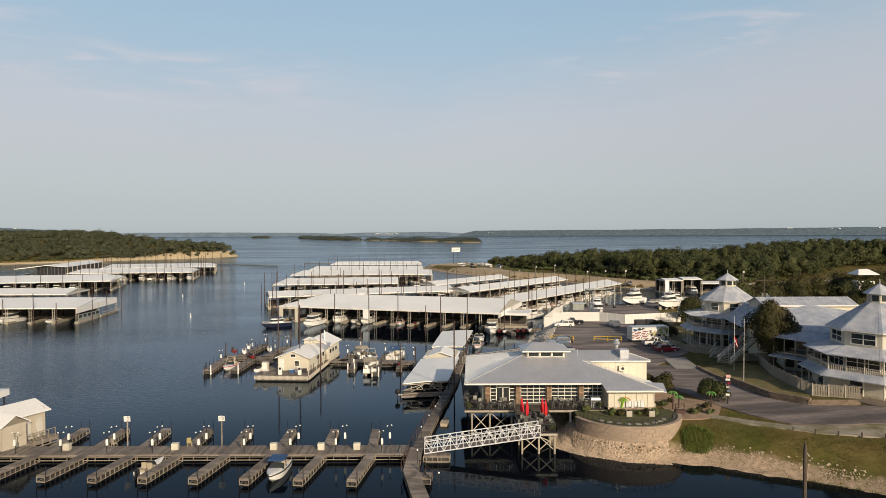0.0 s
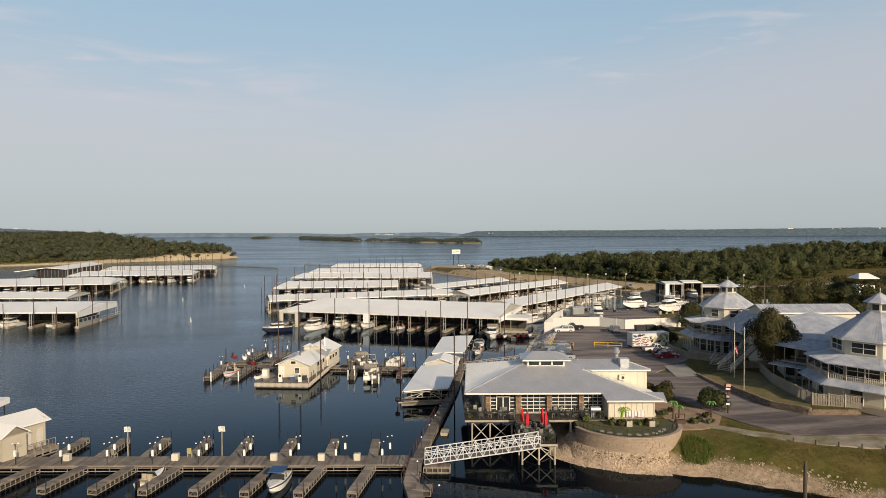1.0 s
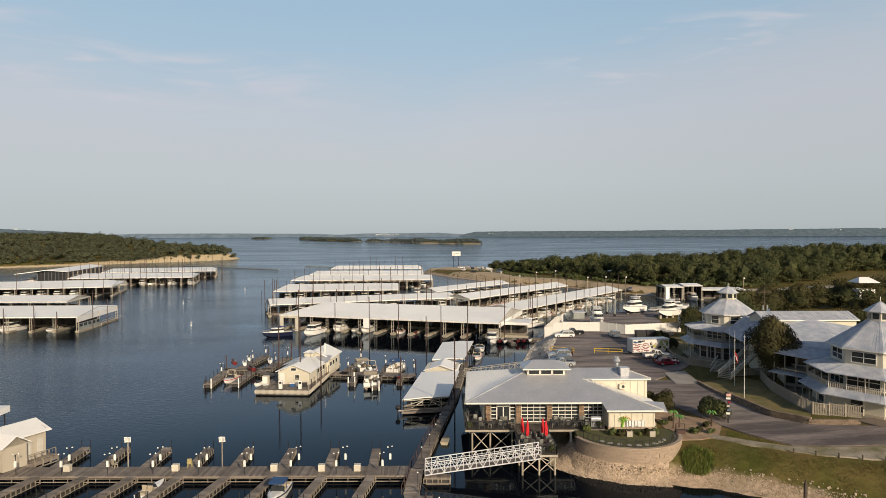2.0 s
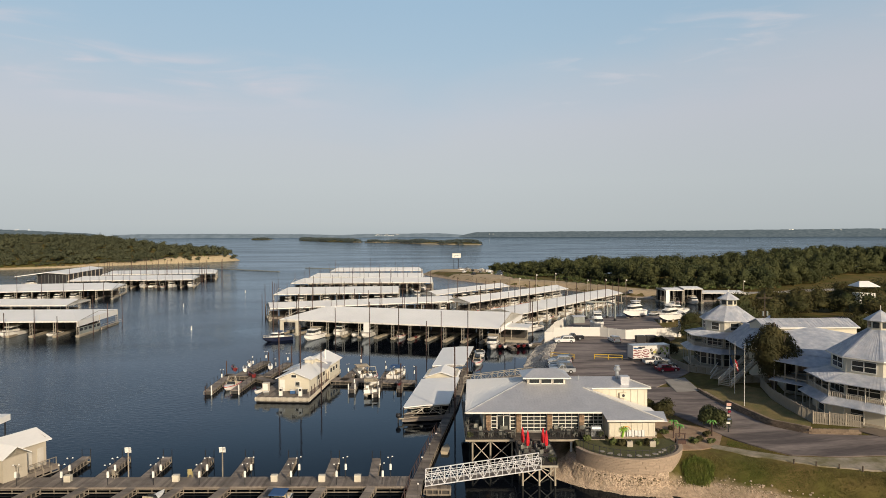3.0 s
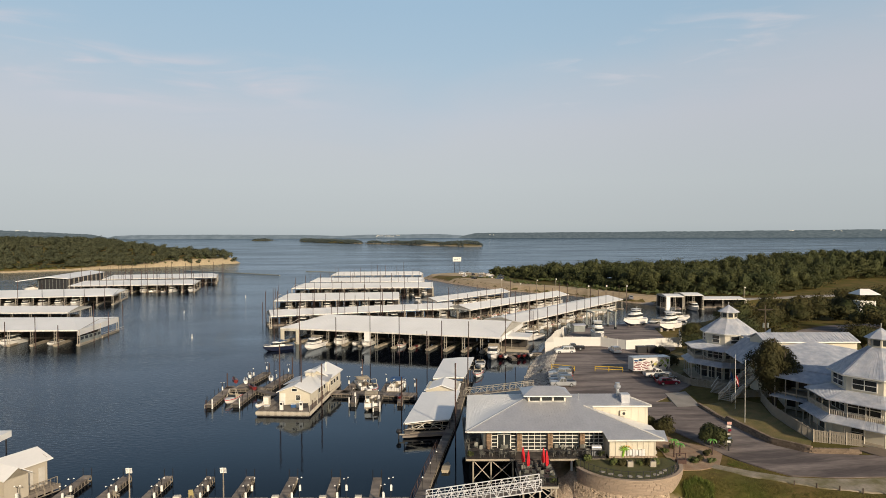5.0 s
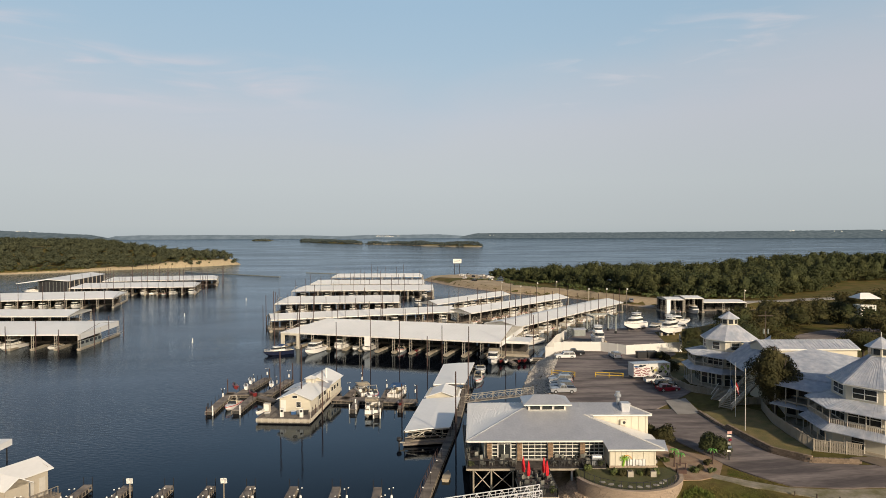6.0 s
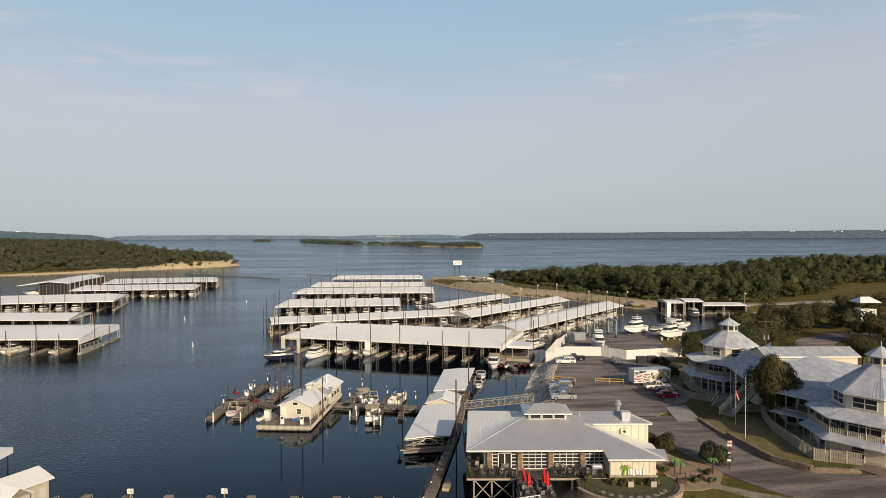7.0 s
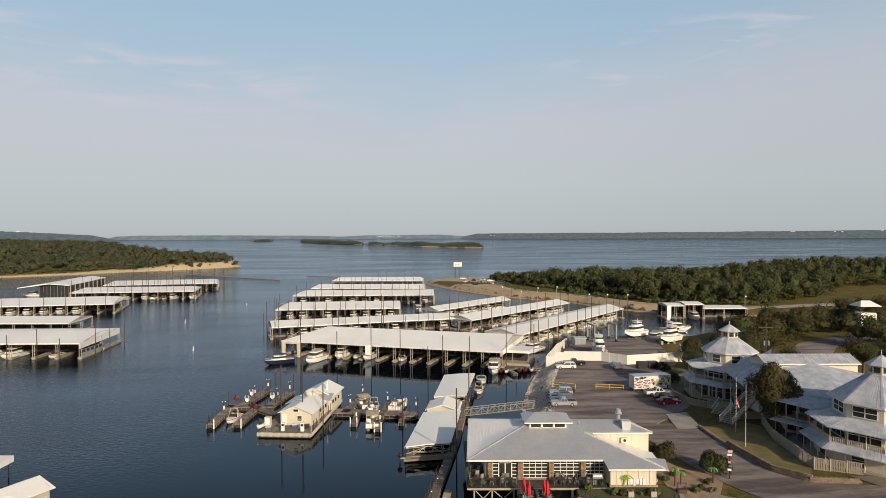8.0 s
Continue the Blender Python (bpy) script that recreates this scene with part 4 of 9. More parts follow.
covered_dock((-77, 331), (-5.7, 334), (-6.5, 356), (-78, 353), "white-roofed boat shed farther out", 4.6, 1.8, 5, 0)
covered_dock((-77, 376), (-12, 375), (-12, 394), (-77, 395), "white-roofed boat shed in the outer rows", 4.6, 1.7, 3, 0, detail=False)
covered_dock((-75, 436), (-15, 438), (-15, 456), (-75, 454), "outermost white-roofed boat shed", 4.6, 1.7, 3, 2, detail=False)
covered_dock((22.8, 201), (74, 271.5), (64, 281), (12.6, 210), "long slanting white-roofed boat shed by the boatyard", 4.5, 1.3)
covered_dock((9.5, 236), (55.8, 294), (47, 303), (0.5, 246), "slanting white-roofed boat shed in the middle", 4.5, 1.3)
covered_dock((-3, 266), (31, 310), (24, 318), (-10, 274), "short slanting white-roofed boat shed", 4.5, 1.2)
channel_dock = covered_dock((-205, 186), (-105, 187.3), (-108.2, 217), (-208.2, 216), "white-roofed boat shed across the channel", 4.75, 1.6, 0, 8, end_panel=1.7)
part("office_wall", Build().box((99.2, 8.5, 1.5), (0.2, 12, 1.9)), M_LIFT, channel_dock, "grey-green boarded office wall")
for k in range(5):
    part("window", Build().box((99.33, 3.6 + k * 2.4, 1.9), (0.06, 1.6, 0.8)), M_DARK_GLASS, channel_dock)
part("end_rail", Build().beam((99.8, 15, 1.7), (99.4, 29, 1.7), 0.1).beam((99.8, 15, 1.1), (99.4, 29, 1.1), 0.08), M_STEEL, channel_dock)
covered_dock((-240, 232), (-133, 231), (-136, 252), (-243, 253), "white-roofed shed behind the channel dock", 4.6, 1.3)
covered_dock((-270, 268), (-150, 296), (-160, 330), (-280, 302), "white-roofed shed with cruisers at its open end", 4.6, 2.0, 0, 5)
covered_dock((-202, 352), (-137.5, 360), (-146, 392), (-210, 384), "white-roofed boat shed off the peninsula", 4.6, 1.6, 4, 3)
covered_dock((-211, 404), (-146, 420), (-156, 452), (-221, 436), "boat shed off the sandy point", 4.6, 1.6, 4, 3)

# ---- waterside restaurant on stilts ----
rest = thing("restaurant", pose(0, 0, 0), "waterside restaurant with grey metal roof and glazed garage doors", "restaurant")
PITCH = 0.292
EY, EZ, RY = 84.5, 6.4, 93.5
RZ = EZ + PITCH * (RY - EY)
DECK_Z = 3.3
PIER_Z = 2.5


def on_slope(x, y):
    return (x, y, EZ + PITCH * (y - EY))


def rib_field(b, pts, y_low, y_high, x_a, x_b, step=0.42):
    """Standing seams up the front slope, clipped to the lines given as functions of x."""
    n = int((x_b - x_a) / step)
    for i in range(n + 1):
        x = x_a + step * i
        lo, hi = y_low(x), y_high(x)
        if hi - lo > 0.3:
            p, q = Vector(on_slope(x, lo)), Vector(on_slope(x, hi))
            b.beam(p + Vector((0, 0, 0.012)), q + Vector((0, 0, 0.006)), 0.035, 0.02)


PX, PYU = 19.2, 90.4                        # where the wing's hip meets the upper eave
b = Build()
b.slab([on_slope(2.8, EY), on_slope(20.4, EY), on_slope(20.4, PYU), on_slope(PX, PYU), on_slope(PX, RY), on_slope(12.5, RY)], 0.14)
b.slab([on_slope(20.6, 82.6), on_slope(27.8, 82.6), on_slope(PX + 1.2, PYU - 0.95), on_slope(20.4, EY)], 0.14)
b.slab([on_slope(PX, PYU), on_slope(28.6, PYU), on_slope(25.2, RY), on_slope(PX, RY)], 0.14)
part("roof", b, M_GALV, rest, "grey standing-seam metal roof slopes")
b = Build()
rib_field(b, None, lambda x: EY, lambda x: min(RY, EY + (x - 2.8) * (RY - EY) / 9.7), 3.2, 20.2)
rib_field(b, None, lambda x: 82.6, lambda x: 82.6 + (27.8 - x) * (PYU - 82.6) / (27.8 - PX), 20.8, 27.6)
rib_field(b, None, lambda x: PYU, lambda x: min(RY, RY - (x - 25.2) * (RY - PYU) / 3.4), 19.4, 28.4)
part("roof_seams", b, M_GALV, rest)["kind"] = "stuff"
# hipped side takes a whiter material than the grey front slope
b = Build().slab([(3.7, 103.6, EZ), (2.8, EY, EZ), on_slope(12.5, RY)], 0.14)
part("side_roof", b, M_WHITE_ROOF, rest, "pale hipped side of the roof")
b = Build()
for i in range(1, 40):
    y = EY + i * 0.46
    top = Vector(on_slope(12.5, RY))
    xe = 2.8 + 0.9 * (y - EY) / 19.1
    base = Vector((xe, y, EZ))
    k = 1 - (RY - y) / (RY - EY) if y < RY else 1 - (y - RY) / (103.6 - RY)
    if k > 0.05:
        q = Vector((xe + (12.5 - xe) * k, y, EZ + (RZ - EZ) * k))
        b.beam(base + Vector((0, 0, 0.008)), q + Vector((0, 0, 0.008)), 0.03, 0.016)
part("roof_seams", b, M_WHITE_ROOF, rest)["kind"] = "stuff"
part("back_roof", Build().slab([(28.6, 102.8, EZ), (3.7, 103.6, EZ), on_slope(12.5, RY), on_slope(25.2, RY)], 0.14), M_GALV, rest)
part("hip_roof", Build().slab([on_slope(28.6, PYU), (28.6, 102.8, EZ), on_slope(25.2, RY)], 0.14), M_GALV, rest)
# the wing's side slope takes the whiter material as well
part("wing_side_roof", Build().slab([on_slope(27.8, 82.6), (28.6, PYU, 5.3), on_slope(PX + 0.3, PYU - 0.1)], 0.14), M_WHITE_ROOF, rest, "white sheet-metal slope beside the upper wall")
part("lean_to_roof", Build().slab([(24.9, 85.4, 6.35), (28.7, 85.4, 6.15), (28.3, 82.75, 5.6), (27.6, 82.7, 5.72)], 0.1), M_GALV, rest)
for p, q in (((2.8, EY), (20.4, EY)), ((20.6, 82.6), (27.8, 82.6)), ((PX + 0.5, PYU), (28.6, PYU))):
    a, c = Vector(on_slope(*p)), Vector(on_slope(*q))
    part("gutter", Build().beam(a + Vector((0, -0.07, -0.1)), c + Vector((0, -0.07, -0.1)), 0.13, 0.2), M_TRIM, rest, "white eaves gutter")
part("gutter", Build().beam((2.73, EY, EZ - 0.1), (3.63, 103.6, EZ - 0.1), 0.13, 0.2), M_TRIM, rest)
part("hip_cap", Build().beam(Vector(on_slope(27.8, 82.6)) + Vector((0, 0, 0.05)), Vector(on_slope(PX, PYU)) + Vector((0, 0, 0.05)), 0.22, 0.08), M_TRIM, rest)
part("hip_cap", Build().beam(Vector(on_slope(28.6, PYU)) + Vector((0, 0, 0.05)), Vector(on_slope(25.2, RY)) + Vector((0, 0, 0.05)), 0.22, 0.08), M_TRIM, rest)
part("hip_cap", Build().beam(Vector(on_slope(2.8, EY)) + Vector((0, 0, 0.05)), Vector(on_slope(12.5, RY)) + Vector((0, 0, 0.05)), 0.16, 0.06), M_GALV, rest)

# roof lantern with three louvred windows
lant = part("roof_lantern", Build().box((14.3, 93.3, 8.65), (5.3, 3.6, 1.5)), M_CREAM, rest, "cream roof lantern with louvred windows")
for i in range(3):
    x = 12.62 + i * 1.68
    w = part("window", Build().box((x, 91.47, 8.86), (1.36, 0.06, 0.62)), M_DARK_GLASS, lant)
    fr = Build()
    for dx, dz, sx, sz in ((0, 0.35, 1.6, 0.09), (0, -0.35, 1.6, 0.09), (-0.76, 0, 0.09, 0.7), (0.76, 0, 0.09, 0.7)):
        fr.box((x + dx, 91.45, 8.86 + dz), (sx, 0.1, sz))
    part("window_frame", fr, M_TRIM, lant)
ly0, ly1, lx0, lx1, lz, lt = 90.9, 95.8, 10.95, 17.65, 9.4, 10.25
part("lantern_roof", Build().slab([(lx0, ly0, lz), (lx1, ly0, lz), (15.85, 93.3, lt), (12.75, 93.3, lt)], 0.1), M_GALV, rest)
part("lantern_roof", Build().slab([(lx1, ly1, lz), (lx0, ly1, lz), (12.75, 93.3, lt), (15.85, 93.3, lt)], 0.1), M_GALV, rest)
part("lantern_roof", Build().slab([(lx0, ly1, lz), (lx0, ly0, lz), (12.75, 93.3, lt)], 0.1), M_GALV, rest)
part("lantern_roof", Build().slab([(lx1, ly0, lz), (lx1, ly1, lz), (15.85, 93.3, lt)], 0.1), M_GALV, rest)
part("gutter", Build().beam((lx0, ly0 - 0.05, lz - 0.08), (lx1, ly0 - 0.05, lz - 0.08), 0.1, 0.16), M_TRIM, rest)

# walls
WY = 86.0
part("wall", Build().box((12.0, 86.35, 4.9), (13.4, 0.2, 3.2)), M_DARK, rest)
part("wall", Build().box((5.3, 94.2, 4.9), (0.3, 16.0, 3.0)), M_CREAM, rest)
part("wall", Build().box((16.5, 102.2, 4.9), (23, 0.3, 3.0)), M_CREAM, rest)
part("wall", Build().box((28.0, 96.6, 4.8), (0.3, 11.6, 3.2)), M_CREAM, rest)
part("floor", Build().box((16.5, 94.0, DECK_Z - 0.2), (22.8, 16.4, 0.4)), M_CONCRETE, rest)
up = part("upper_wall", Build().box((23.9, 90.75, 6.6), (8.5, 0.3, 3.0)), M_CREAM, rest, "cream board-and-batten wall under the upper eave")
for i in range(9):
    part("batten", Build().box((20.0 + i * 0.98, 90.57, 6.6), (0.07, 0.05, 3.0)), M_CREAM, up)
ac = part("air_conditioner", Build().box((24.7, 90.42, 7.05), (0.9, 0.36, 0.7)), M_CREAM, rest, "wall-mounted air conditioner")
part("fan_grille", Build().tube((24.75, 90.25, 7.05), (24.75, 90.2, 7.05), 0.2, 14), M_DARK, ac)
wing = part("wing_wall", Build().box((23.95, 83.45, 4.6), (5.9, 0.3, 2.9)), M_CREAM, rest, "cream board-and-batten gable wing wall")
part("wing_wall", Build().box((26.75, 87.0, 4.5), (0.3, 6.9, 2.3)), M_CREAM, rest)
part("wing_wall", Build().box((21.1, 84.8, 4.7), (0.3, 2.6, 2.7)), M_CREAM, rest)
for i in range(9):
    part("batten", Build().box((21.1 + i * 0.71, 83.27, 4.75), (0.06, 0.05, 2.5)), M_CREAM, wing)
st = Build()
rs = np.random.RandomState(5)
for r in range(1):
    x = 20.9
    while x < 26.9:
        w = rs.uniform(0.3, 0.55)
        st.box((x + w / 2, 83.2, 3.42 + r * 0.24), (w - 0.03, 0.2 + rs.uniform(0, 0.06), 0.21))
        x += w
part("stone_plinth", st, M_BRICK, rest, "rough stone plinth")["kind"] = "stuff"

# glazed garage doors between stone columns
COLS = [5.8, 9.8, 13.85, 18.05]
for cx in COLS:
    col = part("stone_column", Build().box((cx, WY, 4.85), (0.62, 0.6, 2.95)), M_COLUMN, rest, "rough brown stone column")
    for r in range(13):
        k = 2 if r % 2 else 1
        for j in range(k):
            w = 0.68 / k
            part("stone", Build().box((cx - 0.34 + w * (j + 0.5), WY - 0.31, 3.52 + r * 0.224), (w - 0.03, 0.1 + rs.uniform(0, 0.05), 0.19)), M_COLUMN, col)


def garage_door(x0, x1, entrance=False):
    d = part("garage_door", Build().box(((x0 + x1) / 2, WY + 0.12, 4.85), (x1 - x0, 0.06, 2.9)), M_DARK_GLASS, rest, "glazed roll-up garage door with white bars")
    rows, cols = 6, 4
    for r in range(rows + 1):
        part("bar", Build().box(((x0 + x1) / 2, WY + 0.06, 3.45 + r * 2.85 / rows), (x1 - x0, 0.07, 0.085)), M_TRIM, d)
    for c in range(cols + 1):
        part("bar", Build().box((x0 + 0.03 + c * (x1 - x0 - 0.06) / cols, WY + 0.05, 4.87), (0.065, 0.07, 2.9)), M_TRIM, d)
    if entrance:
        e = part("entrance_door", Build().box(((x0 + x1) / 2, WY - 0.02, 4.5), (1.75, 0.06, 2.1)), M_DARK_GLASS, d)
        for dx in (-0.86, 0, 0.86):
            part("door_frame", Build().box(((x0 + x1) / 2 + dx, WY - 0.07, 4.5), (0.13, 0.08, 2.15)), M_TRIM, e)
        part("door_frame", Build().box(((x0 + x1) / 2, WY - 0.07, 5.55), (1.85, 0.08, 0.13)), M_TRIM, e)


garage_door(6.15, 9.45, True)
garage_door(10.15, 13.5)
garage_door(14.2, 17.7)
garage_door(18.4, 20.9)

# deck on stilts, with a pier-like step towards the gangway
dk = thing("dining_deck", pose(0, 0, 0), "dark timber dining deck on cross-braced stilts", "deck")


def deck_boards(x0, x1, y0, y1, z=DECK_Z):
    b = Build()
    n = int((y1 - y0) / 0.28)
    w = (y1 - y0) / n
    for i in range(n):
        b.box(((x0 + x1) / 2, y0 + (i + 0.5) * w, z - 0.06), (x1 - x0, w - 0.02, 0.1))
    part("boarding", b, M_DARK_DECK, dk)["kind"] = "stuff"
    part("joist_frame", Build().box(((x0 + x1) / 2, (y0 + y1) / 2, z - 0.25), (x1 - x0 - 0.3, y1 - y0 - 0.3, 0.26)), M_DARK_DECK, dk)


deck_boards(2.75, 20.6, 83.0, 86.1)
deck_boards(2.75, 5.3, 86.1, 102)
deck_boards(8.9, 13.15, 75.9, 81.8, PIER_Z)
for i in range(4):
    part("stair_tread", Build().box((11.0, 81.95 + i * 0.3, PIER_Z + 0.1 + i * 0.16), (4.1, 0.32, 0.16)), M_DARK_DECK, dk)
for p, q in (((2.7, 82.95), (8.9, 82.95)), ((13.2, 82.95), (20.4, 82.95)), ((2.7, 82.95), (2.7, 102)), ((8.85, 75.85), (13.2, 75.85)), ((13.2, 75.85), (13.2, 81.9)), ((8.85, 75.85), (8.85, 81.9))):
    fz = (DECK_Z if p[1] > 80 else PIER_Z) - 0.12
    part("fascia", Build().beam((*p, fz), (*q, fz), 0.08, 0.24), M_TIMBER if p[1] > 80 else M_STEEL, dk, "pale fascia board")


def railing(p0, p1, parent, mat=None, h=1.05, step=1.6, z=DECK_Z, baluster=0.13, rail_mat=None):
    p0, p1 = Vector((*p0, z)), Vector((*p1, z))
    L = (p1 - p0).length
    n = max(1, round(L / step))
    for i in range(n + 1):
        q = p0.lerp(p1, i / n)
        part("railing_post", Build().box((q.x, q.y, z + h / 2), (0.08, 0.08, h)), mat or M_DARK, parent)
    u = Vector((0, 0, 1))
    r = Build().beam(p0 + u * h, p1 + u * h, 0.07).beam(p0 + u * 0.12, p1 + u * 0.12, 0.05)
    m = max(2, int(L / baluster))
    for i in range(1, m):
        q = p0.lerp(p1, i / m)
        r.beam(q + u * 0.12, q + u * h, 0.022)
    part("railing", r, rail_mat or mat or M_DARK, parent)


railing((2.8, 83.02), (8.9, 83.02), dk)
railing((13.1, 83.02), (20.4, 83.02), dk)
railing((2.8, 83.1), (2.8, 101), dk, baluster=0.4)
railing((8.95, 78.0), (8.95, 82.0), dk, z=PIER_Z)
railing((13.1, 75.95), (13.1, 82.0), dk, z=PIER_Z)
railing((11.1, 75.95), (13.1, 75.95), dk, z=PIER_Z)

brace_rows = [([3.6, 5.9, 8.7], 83.6), ([9.15, 11.1, 12.95], 76.2), ([9.15, 12.95], 79.5), ([3.6, 5.9, 8.7, 12.5, 17], 92.0), ([3.6, 8.7, 13.5], 99)]
for xs, y in brace_rows:
    top_z = PIER_Z if y < 82 else DECK_Z
    for i, x in enumerate(xs):
        part("stilt", Build().tube((x, y, -2.5), (x, y, top_z - 0.2), 0.12, 8), M_TIMBER, dk, "round timber stilt")
        if i:
            a = xs[i - 1]
            part("brace", Build().beam((a, y, 0.4), (x, y, top_z - 0.4), 0.07, 0.10), M_STEEL, dk)
            part("brace", Build().beam((a, y + 0.1, top_z - 0.4), (x, y + 0.1, 0.4), 0.07, 0.10), M_STEEL, dk)
part("stilt", Build().tube((16.2, 83.3, -1), (16.2, 83.3, DECK_Z - 0.2), 0.16, 8), M_TRIM, dk)

# gangway down to the floating dock
M_GANGWAY = material("white_powder_coat", (0.66, 0.67, 0.68), 0.55, 0.0, (0.52, 0.52, 0.52), 1.0, 0.5, 10, 0.08)
gw = thing("gangway", pose(0, 0, 0), "white welded truss gangway down to the floating dock", "gangway")
g0, g1 = Vector((-2.2, 74.8, 0.85)), Vector((11.0, 75.0, PIER_Z + 0.15))
gd = (g1 - g0).normalized()
gs = Vector((-gd.y, gd.x, 0)).normalized() * 0.85
part("gangway_floor", Build().slab([g0 - gs, g1 - gs, g1 + gs, g0 + gs], 0.08), M_DECK, gw)
for s in (-1, 1):
    o = gs * s
    uz = Vector((0, 0, 1.35))
    tr = Build().beam(g0 + o, g1 + o, 0.10).beam(g0 + o + uz, g1 + o + uz, 0.09).beam(g0 + o + uz * 0.4, g1 + o + uz * 0.4, 0.045).beam(g0 + o + uz * 0.72, g1 + o + uz * 0.72, 0.045)
    n = 18
    for i in range(n + 1):
        q = g0.lerp(g1, i / n) + o
        tr.beam(q, q + uz, 0.055)
        if i < n:
            q2 = g0.lerp(g1, (i + 1) / n) + o
            if i % 2:
                tr.beam(q, q2 + uz, 0.06)
            else:
                tr.beam(q + uz, q2, 0.06)
    part("truss", tr, M_GANGWAY, gw, "white welded side truss")

# ---- pavilions with octagonal towers ----
def ring8(cx, cy, r, z, phase, n=8):
    return [(cx + r * math.cos(radians(phase + 360 / n * k)), cy + r * math.sin(radians(phase + 360 / n * k)), z) for k in range(n)]


def skirt(parent, cx, cy, phase, r_out, z_out, r_in, z_in, ks, mat, name="skirt_roof", step=0.45):
    """Roof facets between two octagons with raised seams, one part a facet."""
    lo, hi = ring8(cx, cy, r_out, z_out, phase), ring8(cx, cy, r_in, z_in, phase)
    for k in ks:
        j = (k + 1) % 8
        b = Build().slab([lo[k], lo[j], hi[j], hi[k]], 0.12)
        f = part(name, b, mat, parent)
        part("seams", Build().seams(lo[k], lo[j], hi[k], hi[j], step, 0.03, 0.045), mat, f)["kind"] = "stuff"


def octagon_tower(cx, cy, phase, base, r, zs, label, r_up, r_low, r_ground, n_low):
    """zs: apex, lantern eave, lantern foot, main eave, wall foot, skirt eave, lower skirt top, lower skirt eave."""
    apex, le, lf, me_, wf, se, lt, l2 = zs
    t = thing("pavilion", pose(0, 0, 0), label, "pavilion", "octagonal pavilions")
    rw = r * 0.9
    ks = range(8)
    top = (cx, cy, apex)
    lo = ring8(cx, cy, 2.05, le, phase)
    for k in ks:
        b = Build().slab([lo[k], lo[(k + 1) % 8], top], 0.08)
        part("lantern_roof", b, M_BLUE_ROOF, t)
    part("finial", Build().tube(top, (cx, cy, apex + 0.6), 0.05, 6), M_TRIM, t)
    lan = part("lantern", Build().loft([ring8(cx, cy, 1.55, lf - 0.3, phase), ring8(cx, cy, 1.55, le, phase)]), M_CREAM, t, "cream lantern with small windows")
    wl = ring8(cx, cy, 1.57, 0, phase)
    for k in ks:
        a, c = Vector(wl[k]), Vector(wl[(k + 1) % 8])
        m = (a + c) / 2
        ang = math.atan2(c.y - a.y, c.x - a.x)
        h = le - lf
        part("window", Build().box((m.x, m.y, lf + h * 0.5), ((c - a).length * 0.68, 0.08, h * 0.6), ang), M_DARK_GLASS, lan)
    skirt(t, cx, cy, phase, r, me_, 1.6, lf, ks, M_BLUE_ROOF, "roof")
    part("gutter", Build().loft([ring8(cx, cy, r + 0.03, me_ - 0.2, phase), ring8(cx, cy, r + 0.03, me_ - 0.02, phase)], caps=False), M_TRIM, t)
    wall = part("wall", Build().loft([ring8(cx, cy, rw, base - 0.5, phase), ring8(cx, cy, rw, me_ - 0.1, phase)]), M_CREAM, t, "cream boarded tower wall")
    wl = ring8(cx, cy, rw + 0.02, 0, phase)
    for k in ks:
        a, c = Vector(wl[k]), Vector(wl[(k + 1) % 8])
        m = (a + c) / 2
        L = (c - a).length
        ang = math.atan2(c.y - a.y, c.x - a.x)
        out = Vector((m.x - cx, m.y - cy, 0)).normalized()
        h = me_ - wf
        # verandah windows oversized: their dark glass stands in for the storey's shade
        for (zc, hh, frac, nm) in ((wf + h * 0.5, h * 0.62, 0.42 if r < 6.3 else 0.66, 1 if r < 6.3 else 2), ((se + lt) / 2 - 0.1, (se - lt) * 0.88, 0.9, 3)):
            wd = part("window", Build().box((m.x, m.y, zc), (L * frac, 0.07, hh), ang), M_DARK_GLASS, wall)
            fr = Build()
            along = (c - a).normalized()
            for i in range(nm + 1):
                q = m + along * (L * frac * (i / nm - 0.5)) + out * 0.03
                fr.box((q.x, q.y, zc), (0.1, 0.1, hh + 0.1), ang)
            for dz in (-hh / 2, hh / 2, 0):
                q = m + out * 0.03
                fr.box((q.x, q.y, zc + dz), (L * frac, 0.09, 0.09), ang)
            part("window_frame", fr, M_TRIM, wd)
    # the wider ground storey, with tall windows between pale piers
    ground = part("ground_wall", Build().loft([ring8(cx, cy, r_ground, base - 0.5, phase), ring8(cx, cy, r_ground, lt - 0.2, phase)]), M_CREAM, t, "cream ground-storey wall")
    wl = ring8(cx, cy, r_ground + 0.02, 0, phase)
    for k in ks:
        a, c = Vector(wl[k]), Vector(wl[(k + 1) % 8])
        ang = math.atan2(c.y - a.y, c.x - a.x)
        hh = (l2 - base) * 0.78
        for i in range(n_low):
            q = a.lerp(c, (i + 0.5) / n_low)
            wd = part("window", Build().box((q.x, q.y, base + hh * 0.5 + 0.1), ((c - a).length * 0.24, 0.07, hh), ang), M_DARK_GLASS, ground)
            part("window_head", Build().box((q.x, q.y, base + hh + 0.12), ((c - a).length * 0.27, 0.11, 0.1), ang), M_TRIM, wd)
            part("transom", Build().box((q.x, q.y, base + hh * 0.62), ((c - a).length * 0.25, 0.1, 0.06), ang), M_TRIM, wd)
    # two storeys of verandah
    for z_eave, z_in, z_floor, r_out, r_in in ((se, wf + 0.1, lt - 0.15, r_up, rw), (l2, lt + 0.12, base, r_low, r_up - 0.75)):
        skirt(t, cx, cy, phase, r_out, z_eave, r_in, z_in, ks, M_BLUE_ROOF)
